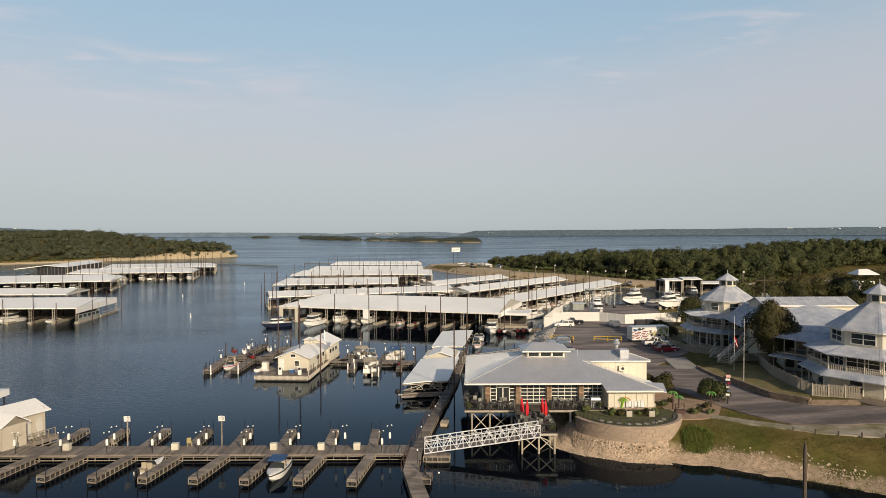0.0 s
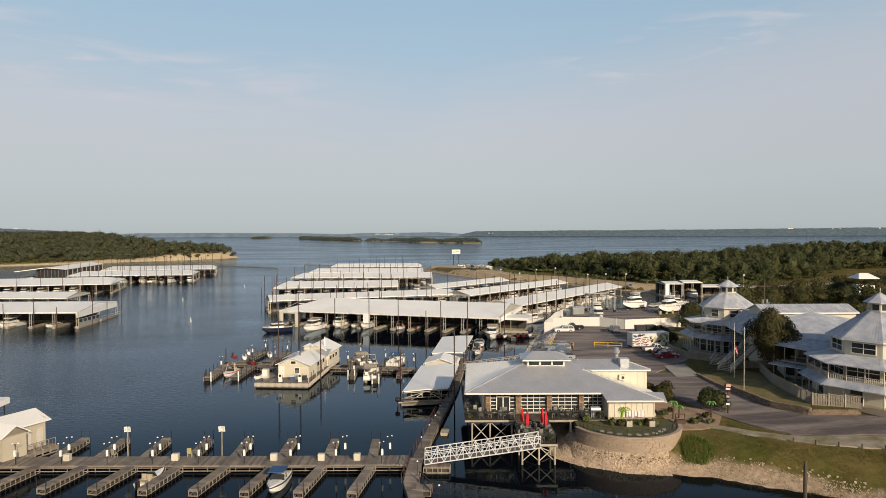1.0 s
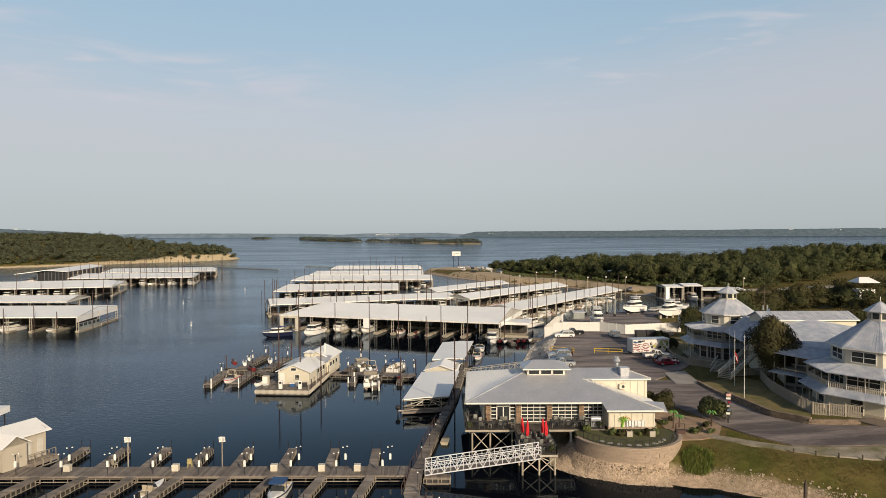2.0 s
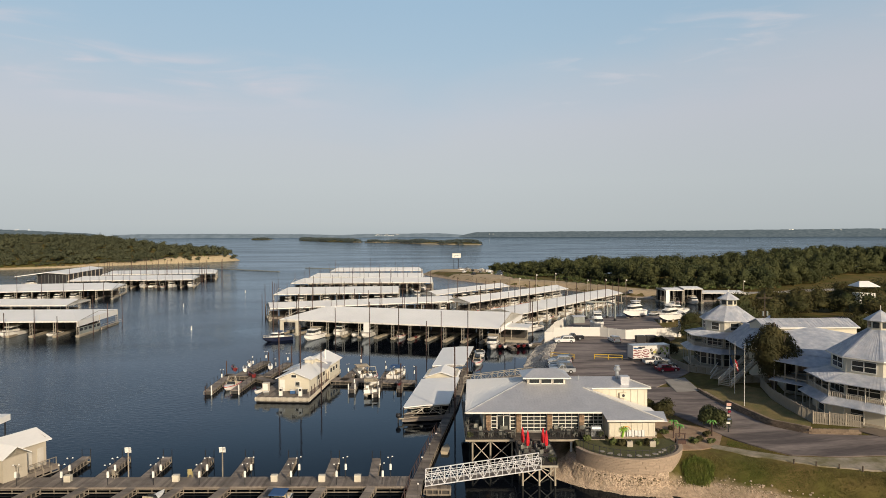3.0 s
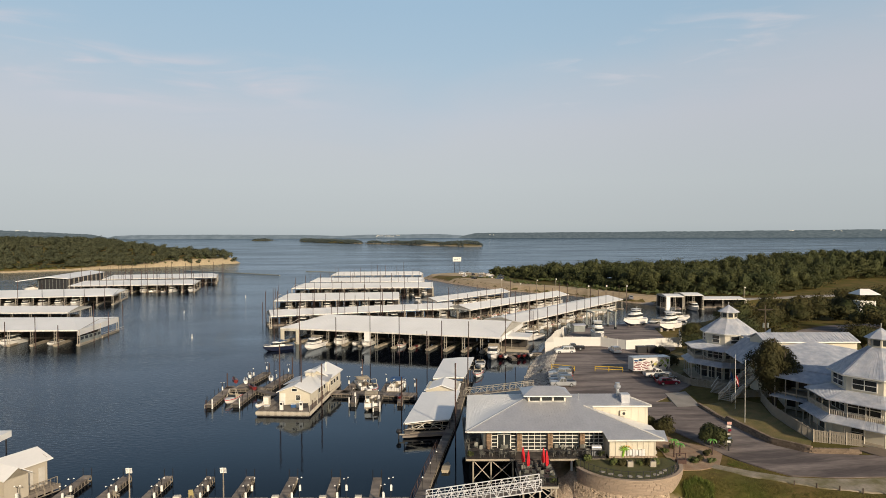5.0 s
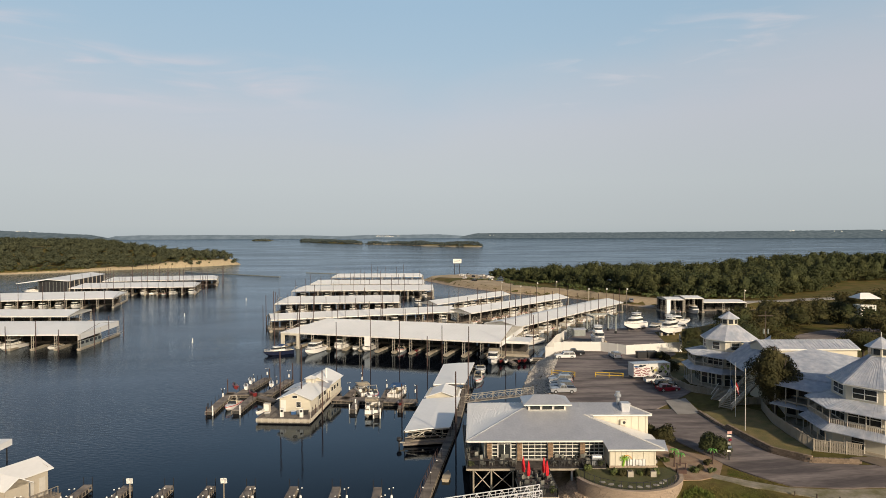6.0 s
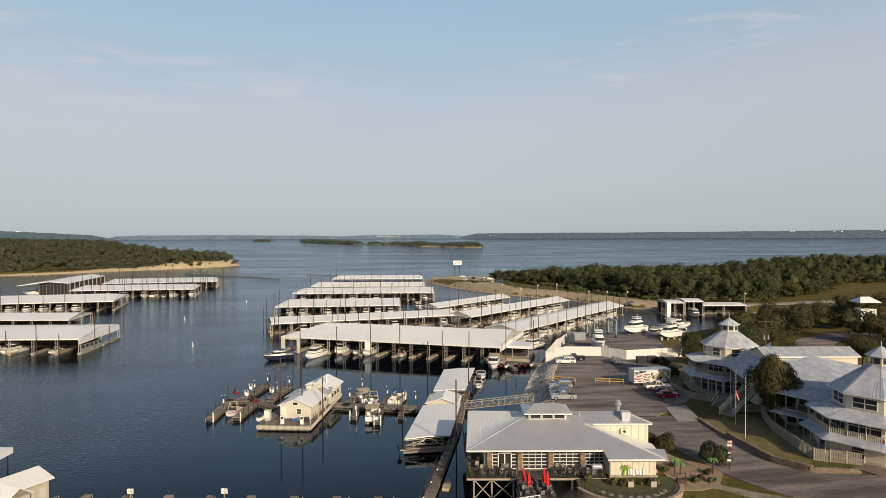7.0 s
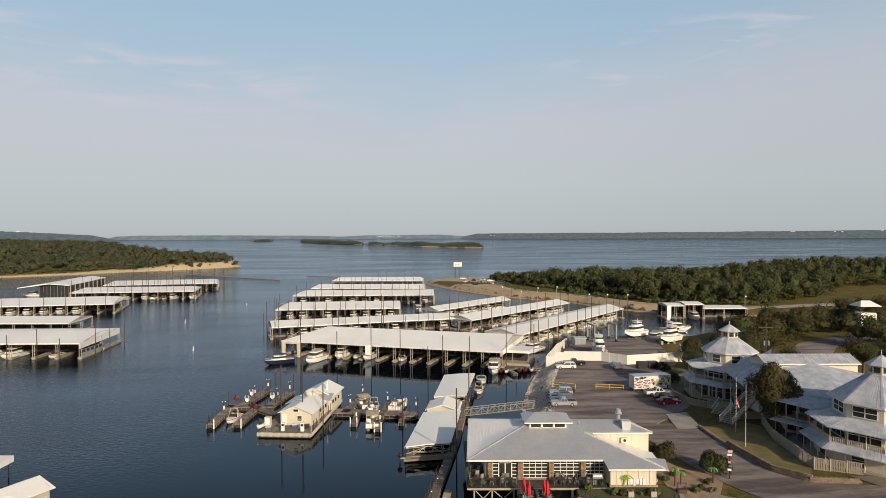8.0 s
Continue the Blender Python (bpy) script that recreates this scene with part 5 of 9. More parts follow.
        ed = ring8(cx, cy, r_out - 0.65, 0, phase)
        part("verandah_floor", Build().loft([ring8(cx, cy, r_out - 0.45, z_floor - 0.25, phase), ring8(cx, cy, r_out - 0.45, z_floor, phase)]), M_TIMBER, t)
        for k in ks:
            a, c = Vector(ed[k]), Vector(ed[(k + 1) % 8])
            for i in range(3):
                q = a.lerp(c, i / 3)
                part("verandah_post", Build().box((q.x, q.y, (z_floor + z_eave) / 2), (0.12, 0.12, z_eave - z_floor)), M_PALE, t)
            if z_floor > base + 1:
                bal = Build().beam((a.x, a.y, z_floor + 0.95), (c.x, c.y, z_floor + 0.95), 0.08).beam((a.x, a.y, z_floor + 0.15), (c.x, c.y, z_floor + 0.15), 0.06)
                n = int((c - a).length / 0.22)
                for i in range(n):
                    q = a.lerp(c, i / n)
                    bal.beam((q.x, q.y, z_floor + 0.1), (q.x, q.y, z_floor + 0.95), 0.05)
                part("balustrade", bal, M_PALE, t)
    return t


octagon_tower(56.2, 129.6, -121, 4.0, 5.35, (17.7, 16.4, 15.1, 12.55, 10.25, 9.6, 7.4, 6.8), "octagonal cream pavilion with a lantern and two verandahs", 8.3, 9.0, 6.3, 3)
octagon_tower(61.2, 91.9, -120, 4.2, 6.6, (18.6, 17.2, 15.9, 12.4, 10.05, 9.2, 7.0, 6.3), "larger octagonal pavilion with wide verandahs", 9.4, 10.1, 8.2, 1)

hall = thing("hall", pose(0, 0, 0), "long cream hall with ribbed metal roof between the pavilions", "hall")
part("wall", Build().box((63.1, 115.5, 8.6), (15.8, 5.6, 9.4)), M_CREAM, hall)
f = part("roof", Build().slab([(54.9, 112.3, 13.2), (71.3, 112.3, 13.2), (71.3, 115.5, 14.35), (54.9, 115.5, 14.35)], 0.14), M_BLUE_ROOF, hall)
part("seams", Build().seams((54.9, 112.3, 13.2), (71.3, 112.3, 13.2), (54.9, 115.5, 14.35), (71.3, 115.5, 14.35), 0.6, 0.06, 0.06), M_BLUE_ROOF, f)["kind"] = "stuff"
part("roof", Build().slab([(71.3, 118.7, 13.2), (54.9, 118.7, 13.2), (54.9, 115.5, 14.35), (71.3, 115.5, 14.35)], 0.14), M_BLUE_ROOF, hall)
part("gutter", Build().box((63.1, 112.22, 13.08), (16.4, 0.12, 0.18)), M_TRIM, hall)
for x in (55.2, 71.0):
    part("gable", Build().add([(x, 112.7, 13.1), (x, 118.3, 13.1), (x, 115.5, 14.2), (x + 0.1, 112.7, 13.1), (x + 0.1, 118.3, 13.1), (x + 0.1, 115.5, 14.2)], [(0, 1, 2), (3, 5, 4), (0, 3, 4, 1), (1, 4, 5, 2), (2, 5, 3, 0)]), M_CREAM, hall)
part("low_roof", Build().slab([(63.0, 112.2, 13.3), (69.5, 108, 12.3), (61, 97.2, 10.2), (53.4, 104, 10.7)], 0.14), M_BLUE_ROOF, hall, "wide sunlit low-pitched metal roof")
part("low_roof", Build().slab([(54.9, 112.2, 12.2), (63.0, 112.2, 13.3), (53.4, 104, 10.7)], 0.14), M_BLUE_ROOF, hall)
part("seams", Build().seams((53.4, 104, 10.7), (61, 97.2, 10.2), (63.0, 112.2, 13.3), (69.5, 108, 12.3), 0.6, 0.05, 0.05), M_BLUE_ROOF, hall)["kind"] = "stuff"
part("porch_roof", Build().slab([(53.5, 104.1, 10.62), (61, 97.2, 10.12), (56.6, 95.2, 9.2), (51.4, 102.6, 9.5)], 0.12), M_BLUE_ROOF, hall, "shaded porch roof below the low roof")
part("link_roof", Build().slab([(56.5, 124.5, 12.5), (63.5, 118.2, 12.9), (62, 113.8, 13.9), (55.0, 116, 12.4)], 0.14), M_BLUE_ROOF, hall)
part("link_skirt", Build().slab([(52.4, 122.4, 9.75), (50.6, 110.5, 9.75), (55.1, 111.0, 13.0), (56.4, 122.6, 12.7)], 0.12), M_BLUE_ROOF, hall, "weathered verandah roof along the link")
part("seams", Build().seams((52.4, 122.4, 9.75), (50.6, 110.5, 9.75), (56.4, 122.6, 12.7), (55.1, 111.0, 13.0), 0.45, 0.04, 0.045), M_BLUE_ROOF, hall)["kind"] = "stuff"
part("link_roof", Build().slab([(55.2, 111.5, 11.35), (57.4, 123.4, 11.35), (60.5, 121.5, 14.2), (57.5, 115.5, 14.3)], 0.14), M_BLUE_ROOF, hall)
part("low_wall", Build().prism([(56.2, 110), (54.6, 104.6), (60.6, 98.2), (68, 107), (66, 112)], 3.8, 10.0), M_CREAM, hall)
part("link_wall", Build().prism([(55.6, 118), (56.2, 110), (62, 112), (62, 122), (57, 124)], 3.8, 10.6), M_CREAM, hall)
part("porch_floor", Build().prism([(51.9, 103.2), (56.4, 96), (60.6, 98.4), (54.6, 104.8)], 6.9, 7.15), M_TIMBER, hall)
part("porch_roof", Build().slab([(54.4, 104.5, 7.2), (60.2, 98.2, 7.2), (55.9, 94.8, 6.5), (50.9, 102.6, 6.5)], 0.12), M_BLUE_ROOF, hall)
for i in range(6):
    s = i / 5
    x, y = 51.8 + (56.5 - 51.8) * s, 102.6 + (95.6 - 102.6) * s
    part("porch_post", Build().box((x, y, 6.4), (0.12, 0.12, 5.6)), M_TIMBER, hall)
    if i < 5:
        # dark window panels added to paint the shade beneath the porch roof
        wx, wy = 54.5 + (60.5 - 54.5) * (s + 0.1), 104.5 + (98.1 - 104.5) * (s + 0.1)
        for z in (5.2, 8.3):
            part("window", Build().box((wx - 0.05, wy - 0.05, z), (1.3, 0.1, 1.7), math.atan2(-6.4, 6.0)), M_DARK_GLASS, hall)

# ---- boats ----
def hull_rings(L, beam, free, draft, fine=0.55, flare=0.82):
    """Cross sections from stern to bow, bow towards +y."""
    rings = []
    for s in (0.0, 0.15, 0.35, 0.55, 0.72, 0.86, 0.95, 1.0):
        hb = beam / 2 * (1 - max(0, (s - 0.4) / 0.6) ** 2.4 * 0.97) * (0.93 + 0.07 * min(1, s / 0.3))
        sheer = free * (1 + 0.30 * s * s)
        keel = -draft + (draft + sheer * 0.55) * max(0, (s - 0.6) / 0.4) ** 2
        chine = keel + (sheer - keel) * 0.35
        y = L * (s - 0.5)
        rings.append([(-hb, y, sheer), (-hb * flare, y, chine), (0, y - 0.03 * L * s, keel), (hb * flare, y, chine), (hb, y, sheer)])
    return rings


def add_hull(t, L, beam, free, draft, mat, stripe=None):
    part("hull", Build().loft(hull_rings(L, beam, free, draft)), mat, t, smooth=True)
    for sgn in (0, 4):
        sec = [[(p[0] + dx, p[1], p[2] + dz) for dx, dz in ((-0.05, -0.05), (0.05, -0.05), (0.05, 0.05), (-0.05, 0.05))] for p in (r[sgn] for r in hull_rings(L, beam, free, draft))]
        part("rub_rail", Build().loft(sec), stripe or M_DARK, t)


def outboard(t, L, free, n=1):
    for i in range(n):
        x = (i - (n - 1) / 2) * 0.5
        part("outboard_motor", Build().box((x, -L / 2 - 0.3, free * 0.6), (0.34, 0.5, 0.8), taper=0.8).box((x, -L / 2 - 0.3, -0.1), (0.12, 0.2, 0.8)), M_DARK, t, "black outboard motor")


def cabin(t, x, y, z, w, l, h, mat, rake=0.6, name="cabin"):
    """A house with raked front (+y) and a band of dark windows."""
    def ring(zz, k, fr):
        return [(x - w / 2 * k, y - l / 2, zz), (x + w / 2 * k, y - l / 2, zz), (x + w / 2 * k, y + l / 2 - fr, zz), (x + w / 4 * k, y + l / 2 - fr + 0.12 * l, zz), (x - w / 4 * k, y + l / 2 - fr + 0.12 * l, zz), (x - w / 2 * k, y + l / 2 - fr, zz)]
    c = part(name, Build().loft([ring(z, 1, 0), ring(z + h * 0.42, 0.97, rake * 0.35)]), mat, t, smooth=False)
    part("window_band", Build().loft([ring(z + h * 0.42, 0.95, rake * 0.37), ring(z + h * 0.86, 0.9, rake * 0.85)]), M_DARK_GLASS, c)
    part("cabin_top", Build().loft([ring(z + h * 0.86, 0.96, rake * 0.8), ring(z + h, 0.9, rake * 0.95)]), mat, c)


def bow_rail(t, L, beam, free):
    b = Build()
    pts = []
    for r in hull_rings(L, beam, free, 0.5)[3:]:
        pts.append((Vector(r[0]) * 0.96, Vector(r[4]) * 0.96))
    u = Vector((0, 0, 0.55))
    for side in (0, 1):
        for p, q in zip(pts, pts[1:]):
            b.beam(p[side] + u, q[side] + u, 0.04)
        for p in pts:
            b.beam(p[side], p[side] + u, 0.03)
    part("bow_rail", b, M_STEEL, t)


def make_cruiser(m, L, mat, label, canvas, name="motor_cruiser"):
    t = thing(name, m, label, "boat", "boats of the marina")
    beam, free = L * 0.31, L * 0.125
    add_hull(t, L, beam, free, 0.55, mat)
    part("deck", Build().loft([[(p[0] * 0.93, p[1] * 0.97, p[2] + 0.03) for p in (r[0], r[4])] + [(r[4][0] * 0.6, r[4][1] * 0.97, r[4][2] + 0.12), (r[0][0] * 0.6, r[0][1] * 0.97, r[0][2] + 0.12)] for r in hull_rings(L, beam, free, 0.5)]), M_GEL, t)
    cabin(t, 0, L * 0.02, free * 1.1, beam * 0.78, L * 0.42, L * 0.14, M_GEL, L * 0.12)
    part("cockpit", Build().box((0, -L * 0.33, free * 1.08), (beam * 0.72, L * 0.28, 0.1)), M_CANVAS_TAN, t)
    top = Build()
    for k in range(6):
        a = (k - 2.5) / 2.5
        top.box((0, -L * 0.16 + a * L * 0.11, free + L * 0.19 - 0.25 * a * a), (beam * 0.82, L * 0.052, 0.06))
    part("canvas_top", top, canvas, t, "canvas cockpit top")
    fr = Build()
    for sx in (-1, 1):
        for y in (-0.26, -0.06):
            fr.tube((sx * beam * 0.4, L * y, free), (sx * beam * 0.4, L * (y * 0.7 - 0.03), free + L * 0.18), 0.03, 5)
    part("top_frame", fr, M_STEEL, t)["kind"] = "stuff"
    bow_rail(t, L, beam, free)
    return t


def make_runabout(m, L, mat, label, tower=False):
    t = thing("runabout", m, label, "boat", "small boats of the marina")
    beam, free = L * 0.36, L * 0.115
    add_hull(t, L, beam, free, 0.4, mat, M_RED if tower else M_DARK)
    part("foredeck", Build().loft([[(r[0][0] * 0.95, r[0][1], r[0][2] + 0.02), (r[4][0] * 0.95, r[4][1], r[4][2] + 0.02), (r[4][0] * 0.5, r[4][1], r[4][2] + 0.14), (r[0][0] * 0.5, r[0][1], r[0][2] + 0.14)] for r in hull_rings(L, beam, free, 0.4)[3:]]), M_GEL, t)
    part("windscreen", Build().slab([(-beam * 0.4, L * 0.02, free + 0.1), (beam * 0.4, L * 0.02, free + 0.1), (beam * 0.33, -L * 0.04, free + 0.6), (-beam * 0.33, -L * 0.04, free + 0.6)], 0.04), M_DARK_GLASS, t)
    for sx in (-1, 1):
        part("seat", Build().box((sx * beam * 0.22, -L * 0.14, free + 0.05), (0.55, 0.6, 0.3)).box((sx * beam * 0.22, -L * 0.19, free + 0.35), (0.55, 0.14, 0.5)), M_CANVAS_TAN, t)
    part("bench", Build().box((0, -L * 0.38, free + 0.02), (beam * 0.7, 0.6, 0.32)), M_CANVAS_TAN, t)
    outboard(t, L, free + 0.4)
    if tower:
        tw = Build()
        for sx in (-1, 1):
            tw.tube((sx * beam * 0.42, L * 0.03, free), (sx * beam * 0.3, -L * 0.08, free + 1.6), 0.045, 6)
            tw.tube((sx * beam * 0.42, -L * 0.2, free), (sx * beam * 0.3, -L * 0.1, free + 1.6), 0.045, 6)
        tw.tube((-beam * 0.3, -L * 0.09, free + 1.6), (beam * 0.3, -L * 0.09, free + 1.6), 0.05, 6)
        part("wake_tower", tw, M_STEEL, t)
    return t


def make_pontoon(m, label, canvas):
    t = thing("pontoon_boat", m, label, "boat", "small boats of the marina")
    for sx in (-1, 1):
        part("pontoon", Build().tube((sx * 0.85, -3.4, 0.1), (sx * 0.85, 3.0, 0.1), 0.34, 10).tube((sx * 0.85, 3.0, 0.1), (sx * 0.85, 3.6, 0.3), 0.34, 10, 0.06), M_STEEL, t, "aluminium pontoon")
    part("platform", Build().box((0, 0, 0.5), (2.5, 6.8, 0.14)), M_TIMBER, t)
    for x, y, sx, sy in ((-1.2, 0, 0.06, 6.4), (1.2, 0, 0.06, 6.4), (0, 3.2, 2.4, 0.06), (0, -3.2, 2.4, 0.06)):
        part("side_panel", Build().box((x, y, 0.95), (sx, sy, 0.7)), M_GEL, t)
    for x, y in ((-0.85, 1.9), (0.85, 1.9), (-0.85, -1.8), (0.85, -2.2)):
        part("bench", Build().box((x, y, 0.78), (0.6, 1.8, 0.42)), M_CANVAS_TAN, t)
    part("console", Build().box((0.7, 0.1, 0.95), (0.7, 0.6, 0.8), taper=0.8), M_GEL, t)
    fr = Build()
    for sx in (-1, 1):
        for y in (-1.6, 0.6):
            fr.tube((sx * 1.15, y, 1.2), (sx * 1.1, y * 0.8 - 0.3, 2.35), 0.03, 5)
    part("canopy_frame", fr, M_STEEL, t)
    c = Build()
    for k in range(6):
        a = (k - 2.5) / 2.5
        c.box((0, -0.6 + a * 1.5, 2.45 - 0.18 * a * a), (2.5, 0.62, 0.05))
    part("canopy", c, canvas, t, "canvas sun canopy")
    outboard(t, 6.4, 0.6)
    return t


def make_jetski(m, mat, label):
    t = thing("jet_ski", m, label, "jet ski", "jet skis on the docks")
    part("hull", Build().loft([[(p[0] * 0.36, p[1] * 0.36, p[2] * 0.55 + 0.15) for p in r] for r in hull_rings(8, 2.9, 1.0, 0.4)]), mat, t, smooth=True)
    part("seat", Build().box((0, -0.4, 0.85), (0.35, 1.2, 0.3), taper=0.8), M_DARK, t)
    part("handlebar", Build().box((0, 0.35, 0.95), (0.3, 0.4, 0.35), taper=0.6).tube((-0.38, 0.3, 1.15), (0.38, 0.3, 1.15), 0.03, 5), M_DARK, t)
    return t


def make_yacht(m, L, label):
    t = thing("yacht", m, label, "yacht", "yachts in the boatyard")
    beam, free = L * 0.30, L * 0.15
    add_hull(t, L, beam, free, L * 0.075, M_GEL, M_NAVY)
    part("boot_stripe", Build().loft([[(p[0] * 1.006, p[1] * 1.002, p[2]) for p in (r[1], r[2], r[3])] for r in hull_rings(L, beam, free * 0.98, L * 0.077)], closed=False), M_NAVY, t)
    part("deck", Build().loft([[(r[0][0] * 0.95, r[0][1] * 0.98, r[0][2] + 0.02), (r[4][0] * 0.95, r[4][1] * 0.98, r[4][2] + 0.02), (r[4][0] * 0.7, r[4][1] * 0.98, r[4][2] + 0.18), (r[0][0] * 0.7, r[0][1] * 0.98, r[0][2] + 0.18)] for r in hull_rings(L, beam, free, 0.5)]), M_GEL, t)
    cabin(t, 0, -L * 0.02, free * 1.08, beam * 0.8, L * 0.5, L * 0.15, M_GEL, L * 0.1, "saloon")
    cabin(t, 0, -L * 0.08, free * 1.08 + L * 0.15, beam * 0.66, L * 0.27, L * 0.10, M_GEL, L * 0.07, "flybridge")
    part("hardtop", Build().box((0, -L * 0.1, free + L * 0.30), (beam * 0.7, L * 0.24, 0.1)), M_GEL, t)
    fr = Build()
    for sx in (-1, 1):
        for y in (-0.18, 0.0):
            fr.tube((sx * beam * 0.3, L * y, free + L * 0.2), (sx * beam * 0.3, L * y, free + L * 0.3), 0.05, 5)
    fr.tube((0, -L * 0.12, free + L * 0.3), (0, -L * 0.14, free + L * 0.38), 0.06, 6)
    part("radar_arch", fr, M_TRIM, t)
    bow_rail(t, L, beam, free)
    return t


# ---- floating dock in the foreground ----
fd = thing("floating_dock", pose(0, 0, 0), "weathered plank dock with open finger piers", "dock")
plank_deck(fd, "walkway", -66, -4.2, 74.2, 77.2, 0.8, 0.34)["kind"] = "stuff"
part("float", Build().box((-35, 76.2, 0.15), (61, 2.0, 0.8)), M_FLOAT, fd)
part("edge_board", Build().box((-35.1, 74.17, 0.66), (61.6, 0.08, 0.14)), M_DECK, fd)
part("lower_rail", Build().box((-35.1, 74.08, 0.16), (61.6, 0.08, 0.08)), M_DOCK_FRAME, fd)
part("brace_rail", Build().box((-35.1, 74.5, 0.36), (61.6, 0.06, 0.07)), M_DOCK_FRAME, fd)
for i in range(39):
    part("stud", Build().box((-65.4 + i * 1.6, 74.3, 0.3), (0.08, 0.08, 0.65)), M_DOCK_FRAME, fd)


stud_me = Build().box((0, 0, 0), (0.085, 0.085, 0.7)).mesh("stud", M_DOCK_FRAME)


def finger_pier(x0, y0, x1, y1, w=1.0):
    """A finger with plank top and open pale frame, as one part with its pieces."""
    d = Vector((x1 - x0, y1 - y0, 0))
    L = d.length
    u = d.normalized()
    s = Vector((-u.y, u.x, 0))
    b = Build()
    n = int(L / 0.32)
    for i in range(n):
        p = Vector((x0, y0, 0)) + u * (i + 0.5) * L / n
        b.box((p.x, p.y, 0.75), (w, L / n - 0.025, 0.09), math.atan2(-u.x, u.y))
    f = part("finger_pier", b, M_DECK, fd)
    f["kind"] = "stuff"
    for k in (-1, 1):
        a = Vector((x0, y0, 0)) + s * k * w * 0.5
        c = a + u * L
        part("side_beam", Build().beam(a + Vector((0, 0, 0.63)), c + Vector((0, 0, 0.63)), 0.07, 0.13), M_DECK, f)
        part("side_beam", Build().beam(a + Vector((0, 0, 0.08)), c + Vector((0, 0, 0.08)), 0.07, 0.07), M_DOCK_FRAME, f)
        for i in range(10):
            q = a + u * L * (i / 9)
            part("stud", stud_me, M_DOCK_FRAME, f, at=pose(q.x, q.y, 0.3))
    e = Vector((x1, y1, 0)) if abs(y1 - 76) > abs(y0 - 76) else Vector((x0, y0, 0))
    part("end_beam", Build().beam(e - s * w * 0.5 + Vector((0, 0, 0.08)), e + s * w * 0.5 + Vector((0, 0, 0.08)), 0.10, 0.12), M_DOCK_FRAME, f)
    part("end_beam", Build().beam(e - s * w * 0.5 + Vector((0, 0, 0.6)), e + s * w * 0.5 + Vector((0, 0, 0.6)), 0.09, 0.2), M_DECK, f)
    for k in (-1, 1):
        q = e + s * k * (w * 0.5 + 0.05)
        part("corner_post", Build().tube((q.x, q.y, -1), (q.x, q.y, 1.75), 0.045, 6), M_DARK, f)
    fl = Vector(((x0 + x1) / 2, (y0 + y1) / 2, 0.05))
    part("float", Build().box(fl, (w * 0.45, L * 0.9, 0.4), math.atan2(-u.x, u.y)), M_FLOAT, f)


NEAR_X = [-53.0, -47.6, -42.15, -36.7, -31.35, -26.0, -20.65, -15.05, -9.5]
FAR_X = [-57.4, -52.0, -46.5, -41.2, -35.8, -30.3, -25.1, -19.5, -14.0, -8.7]
for x in NEAR_X:
    finger_pier(x + 0.08, 67.9 - 0.045 * (x + 42), x + 1.15, 74.1)
for x in FAR_X[2:]:
    finger_pier(x + 0.2, 77.25, x, 84.6 - 0.03 * (x + 46))


def dock_lamp(x, y, z=0.8):
    t = thing("dock_lamp", pose(x, y, z), "dock lamp post with two white lamp heads and a power pedestal", "lamp", "lamps on the docks")
    part("pole", Build().tube((0, 0, 0), (0, 0, 2.35), 0.04, 6), M_DARK, t)
    part("pedestal", Build().box((0.02, -0.12, 1.25), (0.24, 0.2, 0.62)).box((0.02, -0.12, 1.6), (0.18, 0.15, 0.08)), M_TRIM, t, "white power pedestal")
    for k in (-1, 1):
        part("arm", Build().tube((0, 0, 2.25), (k * 0.28, 0.1 * k, 2.45), 0.02, 5), M_DARK, t)
        part("lamp_head", Build().tube((k * 0.26, 0.1 * k, 2.37), (k * 0.26, 0.1 * k, 2.48), 0.115, 8, 0.04), M_TRIM, t)
    return t


first = dock_lamp(-43.9, 74.7)
for k in range(9):
    if k != 1:
        copy_thing(first, pose(-49.15 + 5.25 * k, 74.7, 0.8, 0, 0, (k * 37) % 25))
for i, x in enumerate(FAR_X[2:]):
    copy_thing(first, pose(x + 2.3, 76.9, 0.8, 0, 0, (i * 53) % 30))


M_BOX = material("aged_fibreglass", (0.62, 0.575, 0.47), 0.5, 0.0, (0.50, 0.46, 0.37), 1.2, 0.5, 6, 0.1, by_object=0.1)


def dock_box(x, y, rz=0):
    t = thing("dock_box", pose(x, y, 0.8, 0, 0, rz), "white fibreglass dock box", "dock box", "dock boxes")
    part("box_body", Build().box((0, 0, 0.32), (0.74, 0.55, 0.64), taper=1.04), M_BOX, t)
    part("lid", Build().box((0, 0, 0.70), (0.80, 0.61, 0.12), taper=0.94), M_BOX, t)
    return t


bx = dock_box(-43.9, 75.9)
for x, y in ((-31.3, 75.9), (-19.8, 75.8), (-14.25, 75.7), (-10.1, 75.7)):
    copy_thing(bx, pose(x, y, 0.8, 0, 0, 3))


M_CARGREY = material("grey_lettering", (0.30, 0.33, 0.38), 0.6)


def pier_sign(x, y, label):
    t = thing("pier_sign", pose(x, y, 0), label, "sign", "pier signs on the dock")
    part("sign_post", Build().tube((0, 0, -2), (0, 0, 4.1), 0.085, 8), M_DOCK_FRAME, t)
    for k in (-1, 1):
        turn = Matrix.Rotation(radians(-14 * k), 3, "Z") @ Matrix.Rotation(radians(-5), 3, "Y")
        bd = part("sign_board", Build().box((0.06 + 0.2 * k, -0.16, 4.0), (0.36, 0.05, 0.62), m=turn), M_TRIM, t)
        for q in range(3):
            part("lettering", Build().box((0.06 + 0.2 * k, -0.2, 4.15 - 0.14 * q), (0.24 - 0.04 * q, 0.03, 0.045), m=turn), M_CARGREY, bd)
    return t


pier_sign(-37.6, 77.5, "white two-sided pier sign on a timber post")
